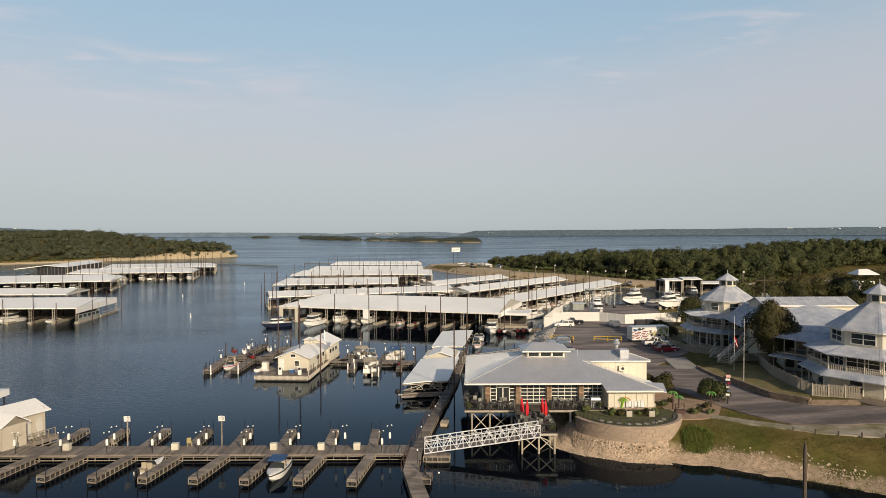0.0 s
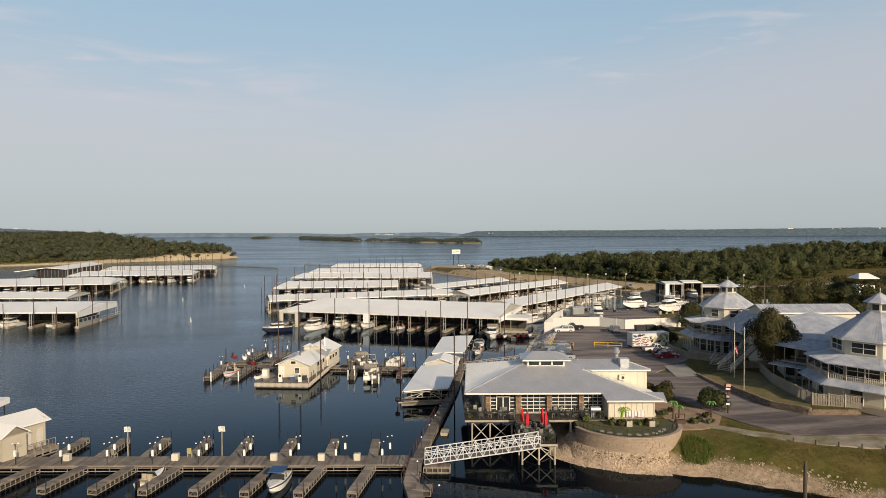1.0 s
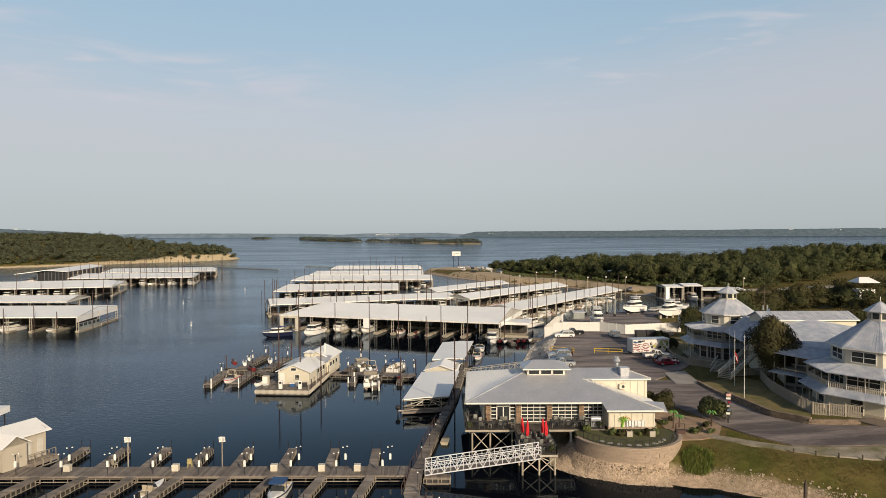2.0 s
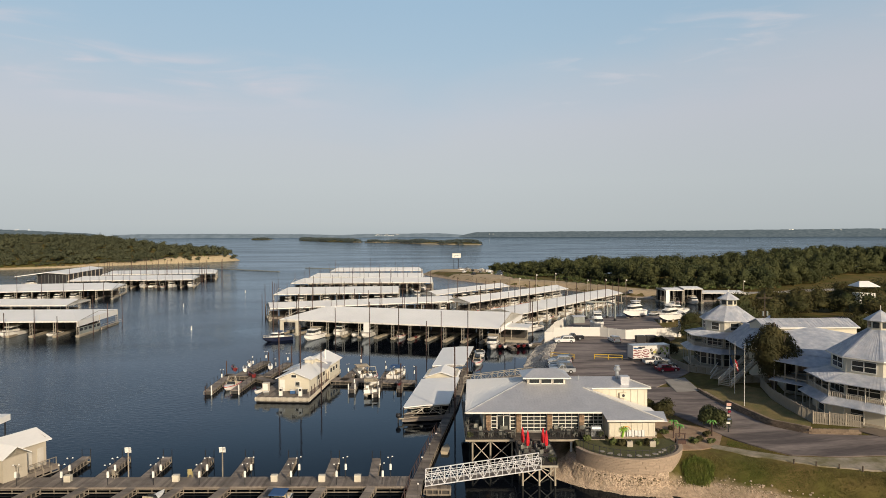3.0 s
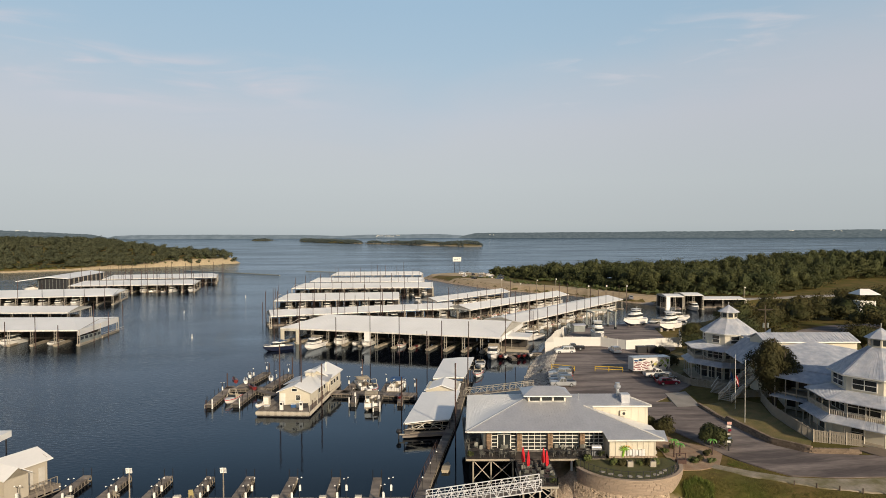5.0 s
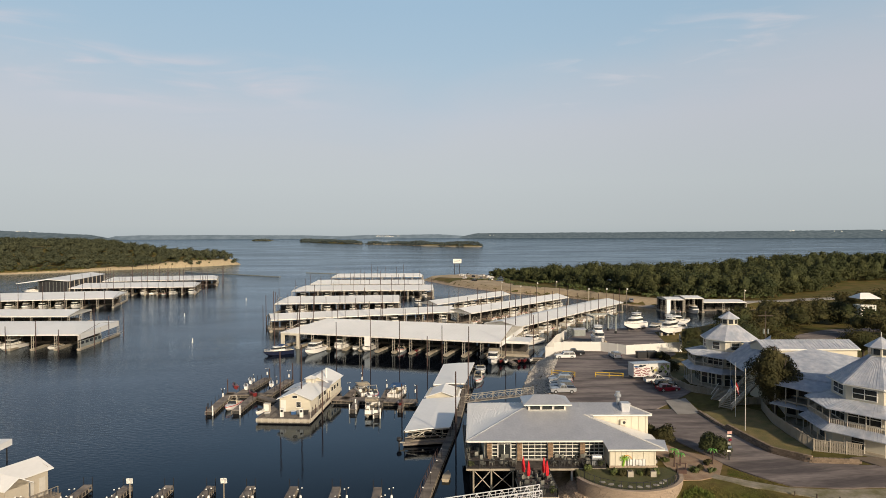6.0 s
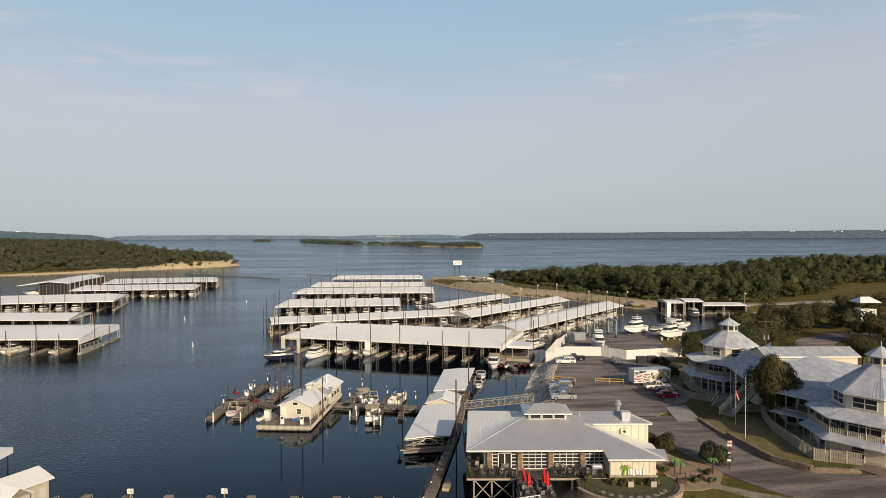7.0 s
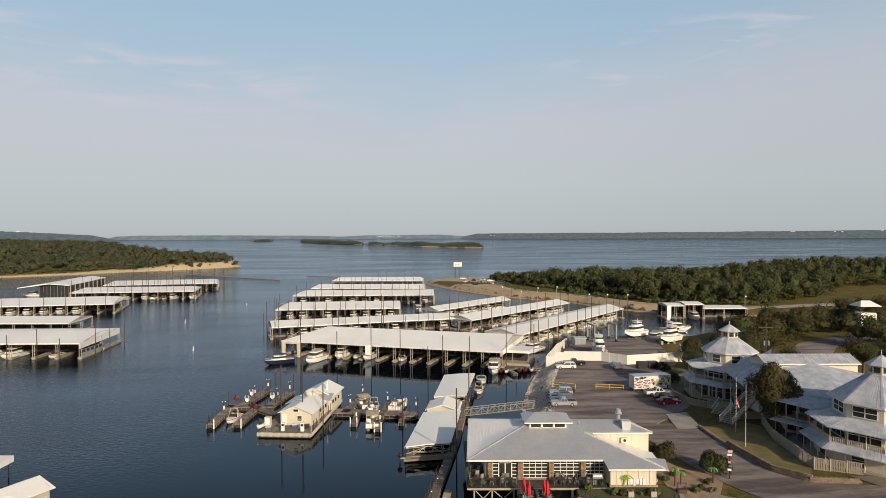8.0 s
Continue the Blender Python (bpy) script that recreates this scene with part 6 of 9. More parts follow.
pier_sign(-26.4, 77.5, "white two-sided pier sign with dark lettering bars")


def deck_chair(x, y, rz, mat, label, z=0.8):
    t = thing("deck_chair", pose(x, y, z, 0, 0, rz), label, "chair", "chairs on the docks")
    part("seat", Build().box((0, 0, 0.42), (0.5, 0.5, 0.06)), mat, t)
    part("backrest", Build().box((0, 0.26, 0.75), (0.5, 0.06, 0.65)), mat, t)
    for sx in (-1, 1):
        for sy in (-1, 1):
            part("leg", Build().box((sx * 0.22, sy * 0.2, 0.2), (0.05, 0.05, 0.42)), mat, t)
        part("armrest", Build().box((sx * 0.28, 0, 0.62), (0.07, 0.5, 0.04)), mat, t)
    return t


deck_chair(-38.9, 76.9, 150, M_TIMBER, "weathered wooden deck chair on the dock")
M_YELLOW = material("yellow_paint", (0.62, 0.42, 0.04), 0.5, 0.0, (0.5, 0.33, 0.03), 1, 0.5, 6, 0.1)

M_FADED = material("faded_yellow_plastic", (0.36, 0.30, 0.13), 0.6, 0.0, (0.28, 0.23, 0.10), 1, 0.5, 6, 0.1)
M_DOOR = material("grey_white_door", (0.55, 0.52, 0.46), 0.6, 0.0, (0.45, 0.42, 0.37), 1, 0.5, 6, 0.1)
M_BEIGE = material("beige_siding", (0.46, 0.41, 0.33), 0.7, 0.0, (0.38, 0.34, 0.27), 0.5, 0.6, 6, 0.08)
deck_chair(-30.1, 77.1, 190, M_FADED, "faded yellow plastic chair on the dock")
# white shed on the dock's far left end
sh = thing("dock_shed", pose(-49.8, 81.6, 0.8, 0, 0, 247), "cream dock shed with a white metal roof", "shed")
part("wall", Build().box((5.0, -2.6, 1.58), (10, 5, 3.16)), M_BEIGE, sh)
part("platform", Build().box((5.0, -2.4, -0.25), (11.4, 7.4, 0.5)), M_DECK, sh)
for s, nm in ((1, "roof"), (-1, "roof")):
    ye = -2.6 + s * 2.95
    part(nm, Build().slab([(-0.5, ye, 3.2), (10.5, ye, 3.2), (10.5, -2.6, 4.3), (-0.5, -2.6, 4.3)], 0.12), M_WHITE_ROOF, sh)
part("gable", Build().slab([(-0.02, -5.1, 3.45), (-0.02, -0.1, 3.45), (-0.02, -2.6, 4.2)], 0.05), M_BEIGE, sh)
part("porch_roof", Build().slab([(3.1, 1.7, 2.85), (4.85, 1.7, 3.95), (4.85, -2.2, 3.95), (3.1, -2.2, 2.85)], 0.1).slab([(4.85, 1.7, 3.95), (6.6, 1.7, 2.85), (6.6, -2.2, 2.85), (4.85, -2.2, 3.95)], 0.1), M_WHITE_ROOF, sh)
part("porch_wall", Build().box((4.85, 0.6, 1.4), (2.9, 1.4, 2.8)), M_BEIGE, sh)
part("porch_gable", Build().slab([(3.4, 1.32, 2.8), (6.3, 1.32, 2.8), (4.85, 1.32, 3.8)], 0.02).add([(3.4, 1.3, 2.75), (6.3, 1.3, 2.75), (4.85, 1.3, 3.78), (3.4, 1.2, 2.75), (6.3, 1.2, 2.75), (4.85, 1.2, 3.78)], [(0, 1, 2), (3, 5, 4), (0, 3, 4, 1), (1, 4, 5, 2), (2, 5, 3, 0)]), M_BEIGE, sh)
for x in (0.8, 2.3):
    dr = part("door", Build().box((x, -0.06, 1.25), (0.8, 0.08, 2.2)), M_DOOR, sh)
    part("door_pane", Build().box((x, -0.11, 1.75), (0.5, 0.04, 0.8)), M_DARK_GLASS, dr)
railing((-0.4, 1.15), (3.3, 1.15), sh, M_DOCK_FRAME, 1.0, 1.0, 0.0, 0.4)
for x in (-0.6, 0.4, 1.4, 2.4, 3.4):
    part("platform_post", Build().box((x, 1.28, -0.45), (0.14, 0.14, 1.1)), M_DOCK_FRAME, sh)
part("platform_rail", Build().box((1.4, 1.3, -0.75), (4.2, 0.1, 0.12)), M_DOCK_FRAME, sh)
lt_ = thing("covered_slip", pose(-67.6, 92.4, -1.3), "open slip with a flat white roof behind the shed", "boat dock")
part("roof", Build().box((0, 0, 4.0), (7, 8, 0.9)), M_WHITE_ROOF, lt_)
for x in (-3, 3):
    for y in (-3.5, 3.5):
        part("post", Build().tube((x, y, -1), (x, y, 3.6), 0.1, 6), M_DARK, lt_)

# ---- walkway to the shore with the two roofed slips ----
wk = thing("walkway", pose(0, 0, 0), "narrow plank walkway from the dock to the roofed slips", "dock")


def plank_path(pts, w, parent, name="walkway_deck", z=0.8, rails=True, dark=None):
    for k, ((xa, ya), (xb, yb)) in enumerate(zip(pts, pts[1:])):
        z -= 0.006 * (k > 0)
        d = Vector((xb - xa, yb - ya, 0))
        u = d.normalized()
        n = max(1, int(d.length / 0.34))
        b = Build()
        for i in range(n):
            p = Vector((xa, ya, 0)) + u * (i + 0.5) * d.length / n
            b.box((p.x, p.y, z - 0.05), (w, d.length / n - 0.03, 0.1), math.atan2(-u.x, u.y))
        part(name, b, M_DECK, parent)["kind"] = "stuff"
        c = (Vector((xa, ya, 0)) + Vector((xb, yb, 0))) / 2
        part("float", Build().box((c.x, c.y, z - 0.45), (w * 0.6, d.length * 0.96, 0.6), math.atan2(-u.x, u.y)), M_FLOAT, parent)
        for k2 in (-1, 1):
            o = Vector((-u.y, u.x, 0)) * k2 * w * 0.48
            a_, b_ = Vector((xa, ya, 0)) + o, Vector((xb, yb, 0)) + o
            fr = Build().beam(a_ + Vector((0, 0, z - 0.16)), b_ + Vector((0, 0, z - 0.16)), 0.07, 0.1).beam(a_ + Vector((0, 0, z - 0.66)), b_ + Vector((0, 0, z - 0.66)), 0.07, 0.07)
            for i in range(int(d.length / 1.0) + 1):
                q = a_.lerp(b_, i / max(1, int(d.length / 1.0)))
                fr.box((q.x, q.y, z - 0.42), (0.08, 0.08, 0.6))
            part("edge_frame", fr, M_DOCK_FRAME, parent, "open timber edge frame")


plank_path([(-3.5, 69.2), (-3.3, 76.4)], 1.6, wk)
plank_path([(-3.1, 76.2), (-2.2, 83.4), (-0.45, 95.7), (1.85, 112.2), (4.6, 140)], 1.25, wk)
plank_path([(-2.1, 61.2), (-3.6, 69.4)], 1.6, wk, z=0.77)
plank_path([(-1.3, 67.4), (-3.3, 67.6)], 1.6, wk, z=0.83)
railing((-3.85, 76.4), (-2.9, 83.4), wk, M_RUST, 1.0, 1.75, 0.8, 3.5)
railing((-2.9, 83.4), (-1.15, 95.7), wk, M_RUST, 1.0, 1.75, 0.8, 3.5)
railing((-4.5, 68.6), (-3.85, 76.4), wk, M_RUST, 1.0, 1.9, 0.8, 3.8)
railing((-2.6, 69.2), (-1.2, 66.0), wk, M_RUST, 1.0, 1.7, 0.8, 3.8)
cross = thing("dock", pose(0, 0, 0), "short cross dock beside the walkway's foot", "dock")
plank_path([(-2.3, 74.0), (0.7, 73.9)], 1.1, cross)
for x in (-2.0, -0.7, 0.6):
    part("float_frame", Build().box((x, 73.36, 0.15), (0.12, 0.12, 0.9)), M_DOCK_FRAME, cross)
part("float_rail", Build().box((-0.7, 73.36, 0.0), (2.8, 0.12, 0.12)), M_DOCK_FRAME, cross)
for (x, y) in ((-2.75, 79.5), (-1.9, 84.5), (-1.15, 89), (-0.55, 94), (-2.9, 71), (-0.5, 64.2)):
    lp = thing("walkway_lamp", pose(x, y, 0.78, 0, 0, 80), "thin post with one small white lamp", "lamp", "lamps on the walkway")
    part("pole", Build().tube((0, 0, -0.2), (0, 0, 1.5), 0.03, 6), M_DARK, lp)
    part("lamp_head", Build().tube((0, 0, 1.45), (0, 0, 1.58), 0.12, 8, 0.04), M_TRIM, lp)


def roofed_slip(A, B, C, D, label, z0=3.5, z1=3.62):
    """A flat, slightly pitched white roof over one slip. A, B near ends, C, D far."""
    t = thing("roofed_slip", pose(0, 0, 0), label, "boat dock", "roofed slips by the walkway")
    m0, m1 = ((A[0] + B[0]) / 2, (A[1] + B[1]) / 2), ((C[0] + D[0]) / 2, (C[1] + D[1]) / 2)
    b = Build().slab([(*A, z0), (*m0, z1), (*m1, z1), (*D, z0)], 0.16).slab([(*m0, z1), (*B, z0), (*C, z0), (*m1, z1)], 0.16)
    part("roof", b, M_WHITE_ROOF, t, "flat white sheet-metal roof")
    # dark sheet stands in for the shade below this roof too
    up_ = Vector((0, 0, 0.22))
    part("shade_sheet", Build().slab([Vector((*A, z0)) - up_, Vector((*B, z0)) - up_, Vector((*C, z0)) - up_, Vector((*D, z0)) - up_], 0.04), M_SHED_DARK, t, "dark sheet painted as shade under the roof")
    n = 5
    for i in range(n + 1):
        for P, Q in ((A, D), (B, C)):
            x, y = P[0] + (Q[0] - P[0]) * i / n, P[1] + (Q[1] - P[1]) * i / n
            part("post", Build().tube((x * 0.98, y, -1.5), (x * 0.98, y, z0), 0.08, 6), M_DARK, t)
    fr = Build()
    for i in range(n + 1):
        p = Vector((A[0] + (D[0] - A[0]) * i / n, A[1] + (D[1] - A[1]) * i / n, z0 - 0.25))
        q = Vector((B[0] + (C[0] - B[0]) * i / n, B[1] + (C[1] - B[1]) * i / n, z0 - 0.25))
        fr.beam(p, q, 0.1)
        fr.beam(p - Vector((0, 0, 0.9)), p.lerp(q, 0.5), 0.08).beam(q - Vector((0, 0, 0.9)), p.lerp(q, 0.5), 0.08)
    part("roof_frame", fr, M_STEEL, t)
    L = ((D[0] - A[0]) ** 2 + (D[1] - A[1]) ** 2) ** 0.5
    part("side_dock", Build().slab([(A[0], A[1], 0.6), (A[0] + 1.0, A[1], 0.6), (D[0] + 1.0, D[1], 0.6), (D[0], D[1], 0.6)], 0.6), M_DECK, t)
    return t


slip = roofed_slip((-6.5, 102.3), (0.8, 104.4), (2.9, 123.5), (-4.2, 122.4), "roofed boat slip with a flat white roof", 2.3, 2.42)
roofed_slip((-2.45, 131.0), (4.1, 132.0), (6.95, 153.4), (-0.3, 151.6), "farther roofed boat slip with a flat white roof", 3.0, 3.12)
for z in (0.55, 1.15):
    part("front_beam", Build().beam((-6.3, 102.7, z), (0.1, 103.9, z), 0.14), M_DOCK_FRAME, slip)
part("front_platform", Build().slab([(-6.6, 101.6, 0.5), (-0.2, 102.6, 0.5), (0.0, 104.8, 0.5), (-6.2, 103.8, 0.5)], 0.3), M_DECK, slip, "grey plank platform")
lift = thing("boat_lift", pose(-3.0, 106.4, 0.3, 0, 0, 7), "galvanised boat lift under the slip roof", "boat lift")
for sx in (-2.4, 2.4):
    part("lift_beam", Build().beam((sx, -2.0, 0.5), (sx, 4.5, 0.5), 0.16), M_STEEL, lift)
    for sy in (-1.8, 1.2, 4.2):
        part("lift_post", Build().box((sx, sy, 0.75), (0.12, 0.12, 1.6)), M_STEEL, lift)
for sy in (-1.8, -0.3, 1.2, 2.7, 4.2):
    part("cross_beam", Build().beam((-2.4, sy, 0.55), (2.4, sy, 0.55), 0.1), M_STEEL, lift)
for k in (-1, 1):
    part("strut", Build().beam((k * 2.3, -1.9, 0.2), (k * 0.2, -1.9, 1.45), 0.09), M_TRIM, lift)
    part("strut", Build().beam((k * 1.2, -1.9, 1.5), (k * 0.3, -1.9, 0.3), 0.07), M_TRIM, lift)
so = thing("outboard_motor", pose(-7.2, 101.9, 0.6), "black outboard motor on the slip's corner", "outboard motor")
part("cowl", Build().ball((0, 0, 0.55), 0.42, 9, 6, 1.0), M_DARK, so)
part("leg", Build().box((0, 0, -0.1), (0.18, 0.25, 1.0)), M_DARK, so)
part("bracket", Build().box((0.45, 0, 0.05), (0.9, 0.15, 0.2)), M_STEEL, so)
ms = thing("dock_store", pose(-0.3, 127.3, 0, 0, 0, -6), "small white-roofed store between the slips", "shed")
part("wall", Build().box((0, 0, 1.25), (6.0, 6.0, 2.5)), M_CREAM, ms)
part("roof", Build().slab([(-3.3, -3.5, 2.2), (0, -3.5, 3.3), (0, 3.4, 3.3), (-3.3, 3.4, 2.2)], 0.12).slab([(0, -3.5, 3.3), (3.3, -3.5, 2.2), (3.3, 3.4, 2.2), (0, 3.4, 3.3)], 0.12), M_WHITE_ROOF, ms)
part("gable", Build().add([(-3, -3.02, 2.2), (3, -3.02, 2.2), (0, -3.02, 3.15), (-3, -2.9, 2.2), (3, -2.9, 2.2), (0, -2.9, 3.15)], [(0, 1, 2), (3, 5, 4), (0, 3, 4, 1), (1, 4, 5, 2), (2, 5, 3, 0)]), M_CREAM, ms)

# ---- car park, roads and fences ----
def resample(pts, n):
    pts = [Vector((*p, 0)) for p in pts]
    d = [0]
    for a, c in zip(pts, pts[1:]):
        d.append(d[-1] + (c - a).length)
    out = []
    for i in range(n + 1):
        s = d[-1] * i / n
        k = max(j for j in range(len(d)) if d[j] <= s + 1e-9)
        k = min(k, len(pts) - 2)
        out.append(pts[k].lerp(pts[k + 1], (s - d[k]) / (d[k + 1] - d[k])))
    return out


def ruled(name, left, right, n, m, dz, mat, label, category="road"):
    """A paved strip between two edges, lying on the ground."""
    L, R = resample(left, n), resample(right, n)
    v = []
    for a, c in zip(L, R):
        for j in range(-1, m + 2):
            p = a.lerp(c, min(max(j, 0), m) / m)
            v.append((p.x, p.y, 0))
    v = np.array(v)
    v[:, 2] = height(v[:, 0], v[:, 1]) + dz
    k = m + 3    # the outer columns turn down into the ground
    v[0::k, 2] -= 0.5
    v[k - 1::k, 2] -= 0.5
    f = [(i * k + j, i * k + j + 1, (i + 1) * k + j + 1, (i + 1) * k + j) for i in range(n) for j in range(k - 1)]
    ob = new(name, quick_mesh(name, v, np.array(f), [mat], smooth=False))
    return tagged(ob, label, category, "", "structure")


ruled("road", [(17.5, 112), (18.5, 124), (21, 136), (26, 152), (28, 166), (38, 200)], [(36, 112), (47, 124), (47, 136), (48, 150), (58, 164), (64, 200)], 60, 30, 0.14, M_ASPHALT, "worn patched asphalt car park", "car park")
ruled("road", [(38, 200), (44, 205), (48, 208)], [(64, 200), (72, 206), (78, 213)], 12, 12, 0.14, M_ASPHALT, "worn asphalt apron of the boatyard", "car park")
ruled("road", [(25, 112.3), (29.5, 104), (33, 97), (35, 90.5), (36.6, 84.2), (38.7, 80.5), (41.2, 77.5), (46, 76.2), (52, 75.4), (75, 70), (120, 60)], [(42, 112.3), (42.5, 104), (43.1, 96.7), (44, 88.5), (46.9, 83.9), (52.4, 82.0), (60, 80.2), (78, 76), (120, 68)], 80, 16, 0.14, M_ASPHALT, "worn asphalt drive curving past the pavilions")
ruled("road", [(p[0] - 4.2, p[1] + 3.0) for p in FAR_ROAD], [(p[0] + 3.8, p[1] - 2.6) for p in FAR_ROAD], 50, 4, 0.2, M_ASPHALT, "narrow grey road winding behind the pavilions")

# ---- fuel dock with its clapboard house ----
fu = thing("fuel_dock", pose(-33.2, 114.6, 0, 0, 0, -4), "plank fuel dock on floats with a white picket rail", "dock")
plank_deck(fu, "deck", 0, 9.6, 0, 24, 0.9, 0.4)["kind"] = "stuff"
part("float", Build().box((4.8, 12, 0.3), (9.3, 23.6, 0.9)), M_FLOAT, fu)
part("edge_board", Build().box((4.8, -0.05, 0.62), (9.7, 0.1, 0.45)), M_TIMBER, fu)
part("edge_board", Build().box((9.65, 12, 0.62), (0.1, 24, 0.45)), M_TIMBER, fu)
pk = Build().box((0, 0, 0), (0.12, 0.05, 0.75)).mesh("picket", M_PALE)
for i in range(46):
    part("picket", pk, M_PALE, fu, at=pose(0.15 + i * 0.208, -0.13, 0.62))
for i in range(14):
    part("edge_post", Build().tube((9.55, 0.4 + i * 1.75, 0.2), (9.55, 0.4 + i * 1.75, 2.5), 0.06, 6), M_PALE if i % 3 == 0 else M_RUST, fu)
for i in range(60):
    part("picket", pk, M_PALE, fu, at=pose(9.73, 0.2 + i * 0.4, 0.62, 0, 0, 90))
fh = thing("fuel_house", pose(-30.2, 119.2, 0.9, 0, 0, -7), "cream clapboard marina store with white metal roofs", "house")
W, D1, D2 = 5.8, 9.5, 18.0
part("wall", Build().box((W / 2, D2 / 2, 1.2), (W, D2, 2.4)), M_CREAM, fh, "cream clapboard wall")
EV, RD = 2.35, 3.65


def gable_roof(parent, x0, x1, y0, y1, ev, rd, over=0.45):
    xm = (x0 + x1) / 2
    part("roof", Build().slab([(x0 - over, y0 - over, ev), (xm, y0 - over, rd), (xm, y1 + over, rd), (x0 - over, y1 + over, ev)], 0.12), M_WHITE_ROOF, parent)
    part("roof", Build().slab([(xm, y0 - over, rd), (x1 + over, y0 - over, ev), (x1 + over, y1 + over, ev), (xm, y1 + over, rd)], 0.12), M_WHITE_ROOF, parent)
    for y in (y0, y1):
        part("gable", Build().add([(x0, y - 0.04, ev - 0.1), (x1, y - 0.04, ev - 0.1), (xm, y - 0.04, rd - 0.15), (x0, y + 0.04, ev - 0.1), (x1, y + 0.04, ev - 0.1), (xm, y + 0.04, rd - 0.15)],
                                  [(0, 1, 2), (3, 5, 4), (0, 3, 4, 1), (1, 4, 5, 2), (2, 5, 3, 0)]), M_CREAM, parent)


gable_roof(fh, 0, W, 0, D1, EV, RD)
part("rear_wall", Build().box((W / 2 + 0.5, (D1 + 1.2 + D2) / 2, 1.4), (W, D2 - D1 - 1.2, 2.8)), M_CREAM, fh)
gable_roof(fh, 0.5, W + 0.5, D1 + 1.2, D2, EV + 0.45, RD + 0.7)
part("cross_roof", Build().slab([(-1.6, D1 - 3.2, 2.2), (-1.6, D1 + 2.6, 2.2), (W / 2, D1 + 2.6, 3.7), (W / 2, D1 - 3.2, 3.7)], 0.12), M_GALV, fh)
part("cross_roof", Build().slab([(W + 0.9, D1 - 1.2, 2.5), (W + 0.9, D1 + 1.6, 3.3), (W / 2, D1 + 1.6, 3.5), (W / 2, D1 - 1.2, 3.3)], 0.12), M_GALV, fh, "grey roof over the side entrance")
cup = part("roof_lantern", Build().box((W / 2, D1 - 0.4, 3.85), (1.6, 1.6, 0.9)), M_CREAM, fh)
part("lantern_roof", Build().add([(W / 2 - 1.1, D1 - 1.5, 4.25), (W / 2 + 1.1, D1 - 1.5, 4.25), (W / 2 + 1.1, D1 + 0.7, 4.25), (W / 2 - 1.1, D1 + 0.7, 4.25), (W / 2, D1 - 0.4, 4.75)], [(0, 1, 4), (1, 2, 4), (2, 3, 4), (3, 0, 4), (3, 2, 1, 0)]), M_WHITE_ROOF, cup)
part("chimney", Build().tube((W - 0.9, D1 + 3, 3.4), (W - 0.9, D1 + 3, 5.5), 0.14, 8), M_TRIM, fh, "white vent pipe")
for x, z, w, h in ((W * 0.5, 2.75, 0.9, 0.45), (W * 0.62, 1.35, 0.8, 0.9)):
    wd = part("window", Build().box((x, -0.03, z), (w, 0.08, h)), M_DARK_GLASS, fh)
    part("window_frame", Build().box((x, -0.06, z + h / 2 + 0.05), (w + 0.2, 0.08, 0.1)).box((x, -0.06, z - h / 2 - 0.05), (w + 0.2, 0.08, 0.1)).box((x - w / 2 - 0.05, -0.06, z), (0.1, 0.08, h)).box((x + w / 2 + 0.05, -0.06, z), (0.1, 0.08, h)), M_TRIM, wd)
for y in (5.4, 6.9, 8.6, 11.8, 13.6, 15.6):
    wd = part("window", Build().box((W + 0.03 + 0.5 * (y > 10.7), y, 1.55), (0.08, 0.8, 0.8)), M_DARK_GLASS, fh)
    for name_, z in (("window_head", 2.0), ("window_sill", 1.1)):
        part(name_, Build().box((W + 0.06 + 0.5 * (y > 10.7), y, z), (0.08, 1.0, 0.1)), M_TRIM, wd)
for i in range(9):
    part("clapboard", Build().box((W / 2, -0.045, 0.12 + i * 0.25), (W, 0.05, 0.03)), M_CREAM, fh)
part("door", Build().box((W * 0.12, -0.05, 1.05), (0.95, 0.08, 2.1)), M_TRIM, fh)
ip = thing("ice_chest", pose(-32.4, 118.9, 0.9, 0, 0, -7), "white outdoor ice chest beside the store", "ice chest")
part("cabinet", Build().box((0, 0, 0.8), (1.1, 0.8, 1.6)), M_PALE, ip)
part("door", Build().box((0, -0.42, 0.85), (0.9, 0.05, 1.2)), M_TRIM, ip)


def fuel_pump(x, y):
    t = thing("fuel_pump", pose(x, y, 0.9), "white fuel pump on the dock", "fuel pump", "fuel pumps")
    part("pump_body", Build().box((0, 0, 0.75), (0.6, 0.45, 1.5)), M_TRIM, t)
    part("display", Build().box((0, -0.24, 1.1), (0.4, 0.04, 0.4)), M_DARK, t)
    part("hose", Build().tube((0.32, 0, 1.2), (0.42, 0, 0.4), 0.03, 5), M_DARK, t)


M_CHARCOAL = material("charcoal_plastic", (0.10, 0.095, 0.09), 0.6)
fuel_pump(-28.9, 115.6)
fuel_pump(-25.4, 115.4)
for x, y, c in ((-31.6, 116.0, M_CHARCOAL), (-27.2, 117.3, M_CANVAS_BLUE), (-26.2, 117.4, M_TRIM), (-25.0, 117.2, M_DARK)):
    tb = thing("patio_bench" if c is M_DARK else "drinks_cooler", pose(x, y, 0.9, 0, 0, 10), "coloured cooler box on the fuel dock" if c is not M_DARK else "dark slatted bench by the store wall", "cooler" if c is not M_DARK else "bench")
    part("box_body", Build().box((0, 0, 0.3), (0.9, 0.6, 0.6)), c, tb)
    part("lid", Build().box((0, 0, 0.64), (0.95, 0.65, 0.1)), M_TRIM if c is not M_DARK else M_DARK, tb)

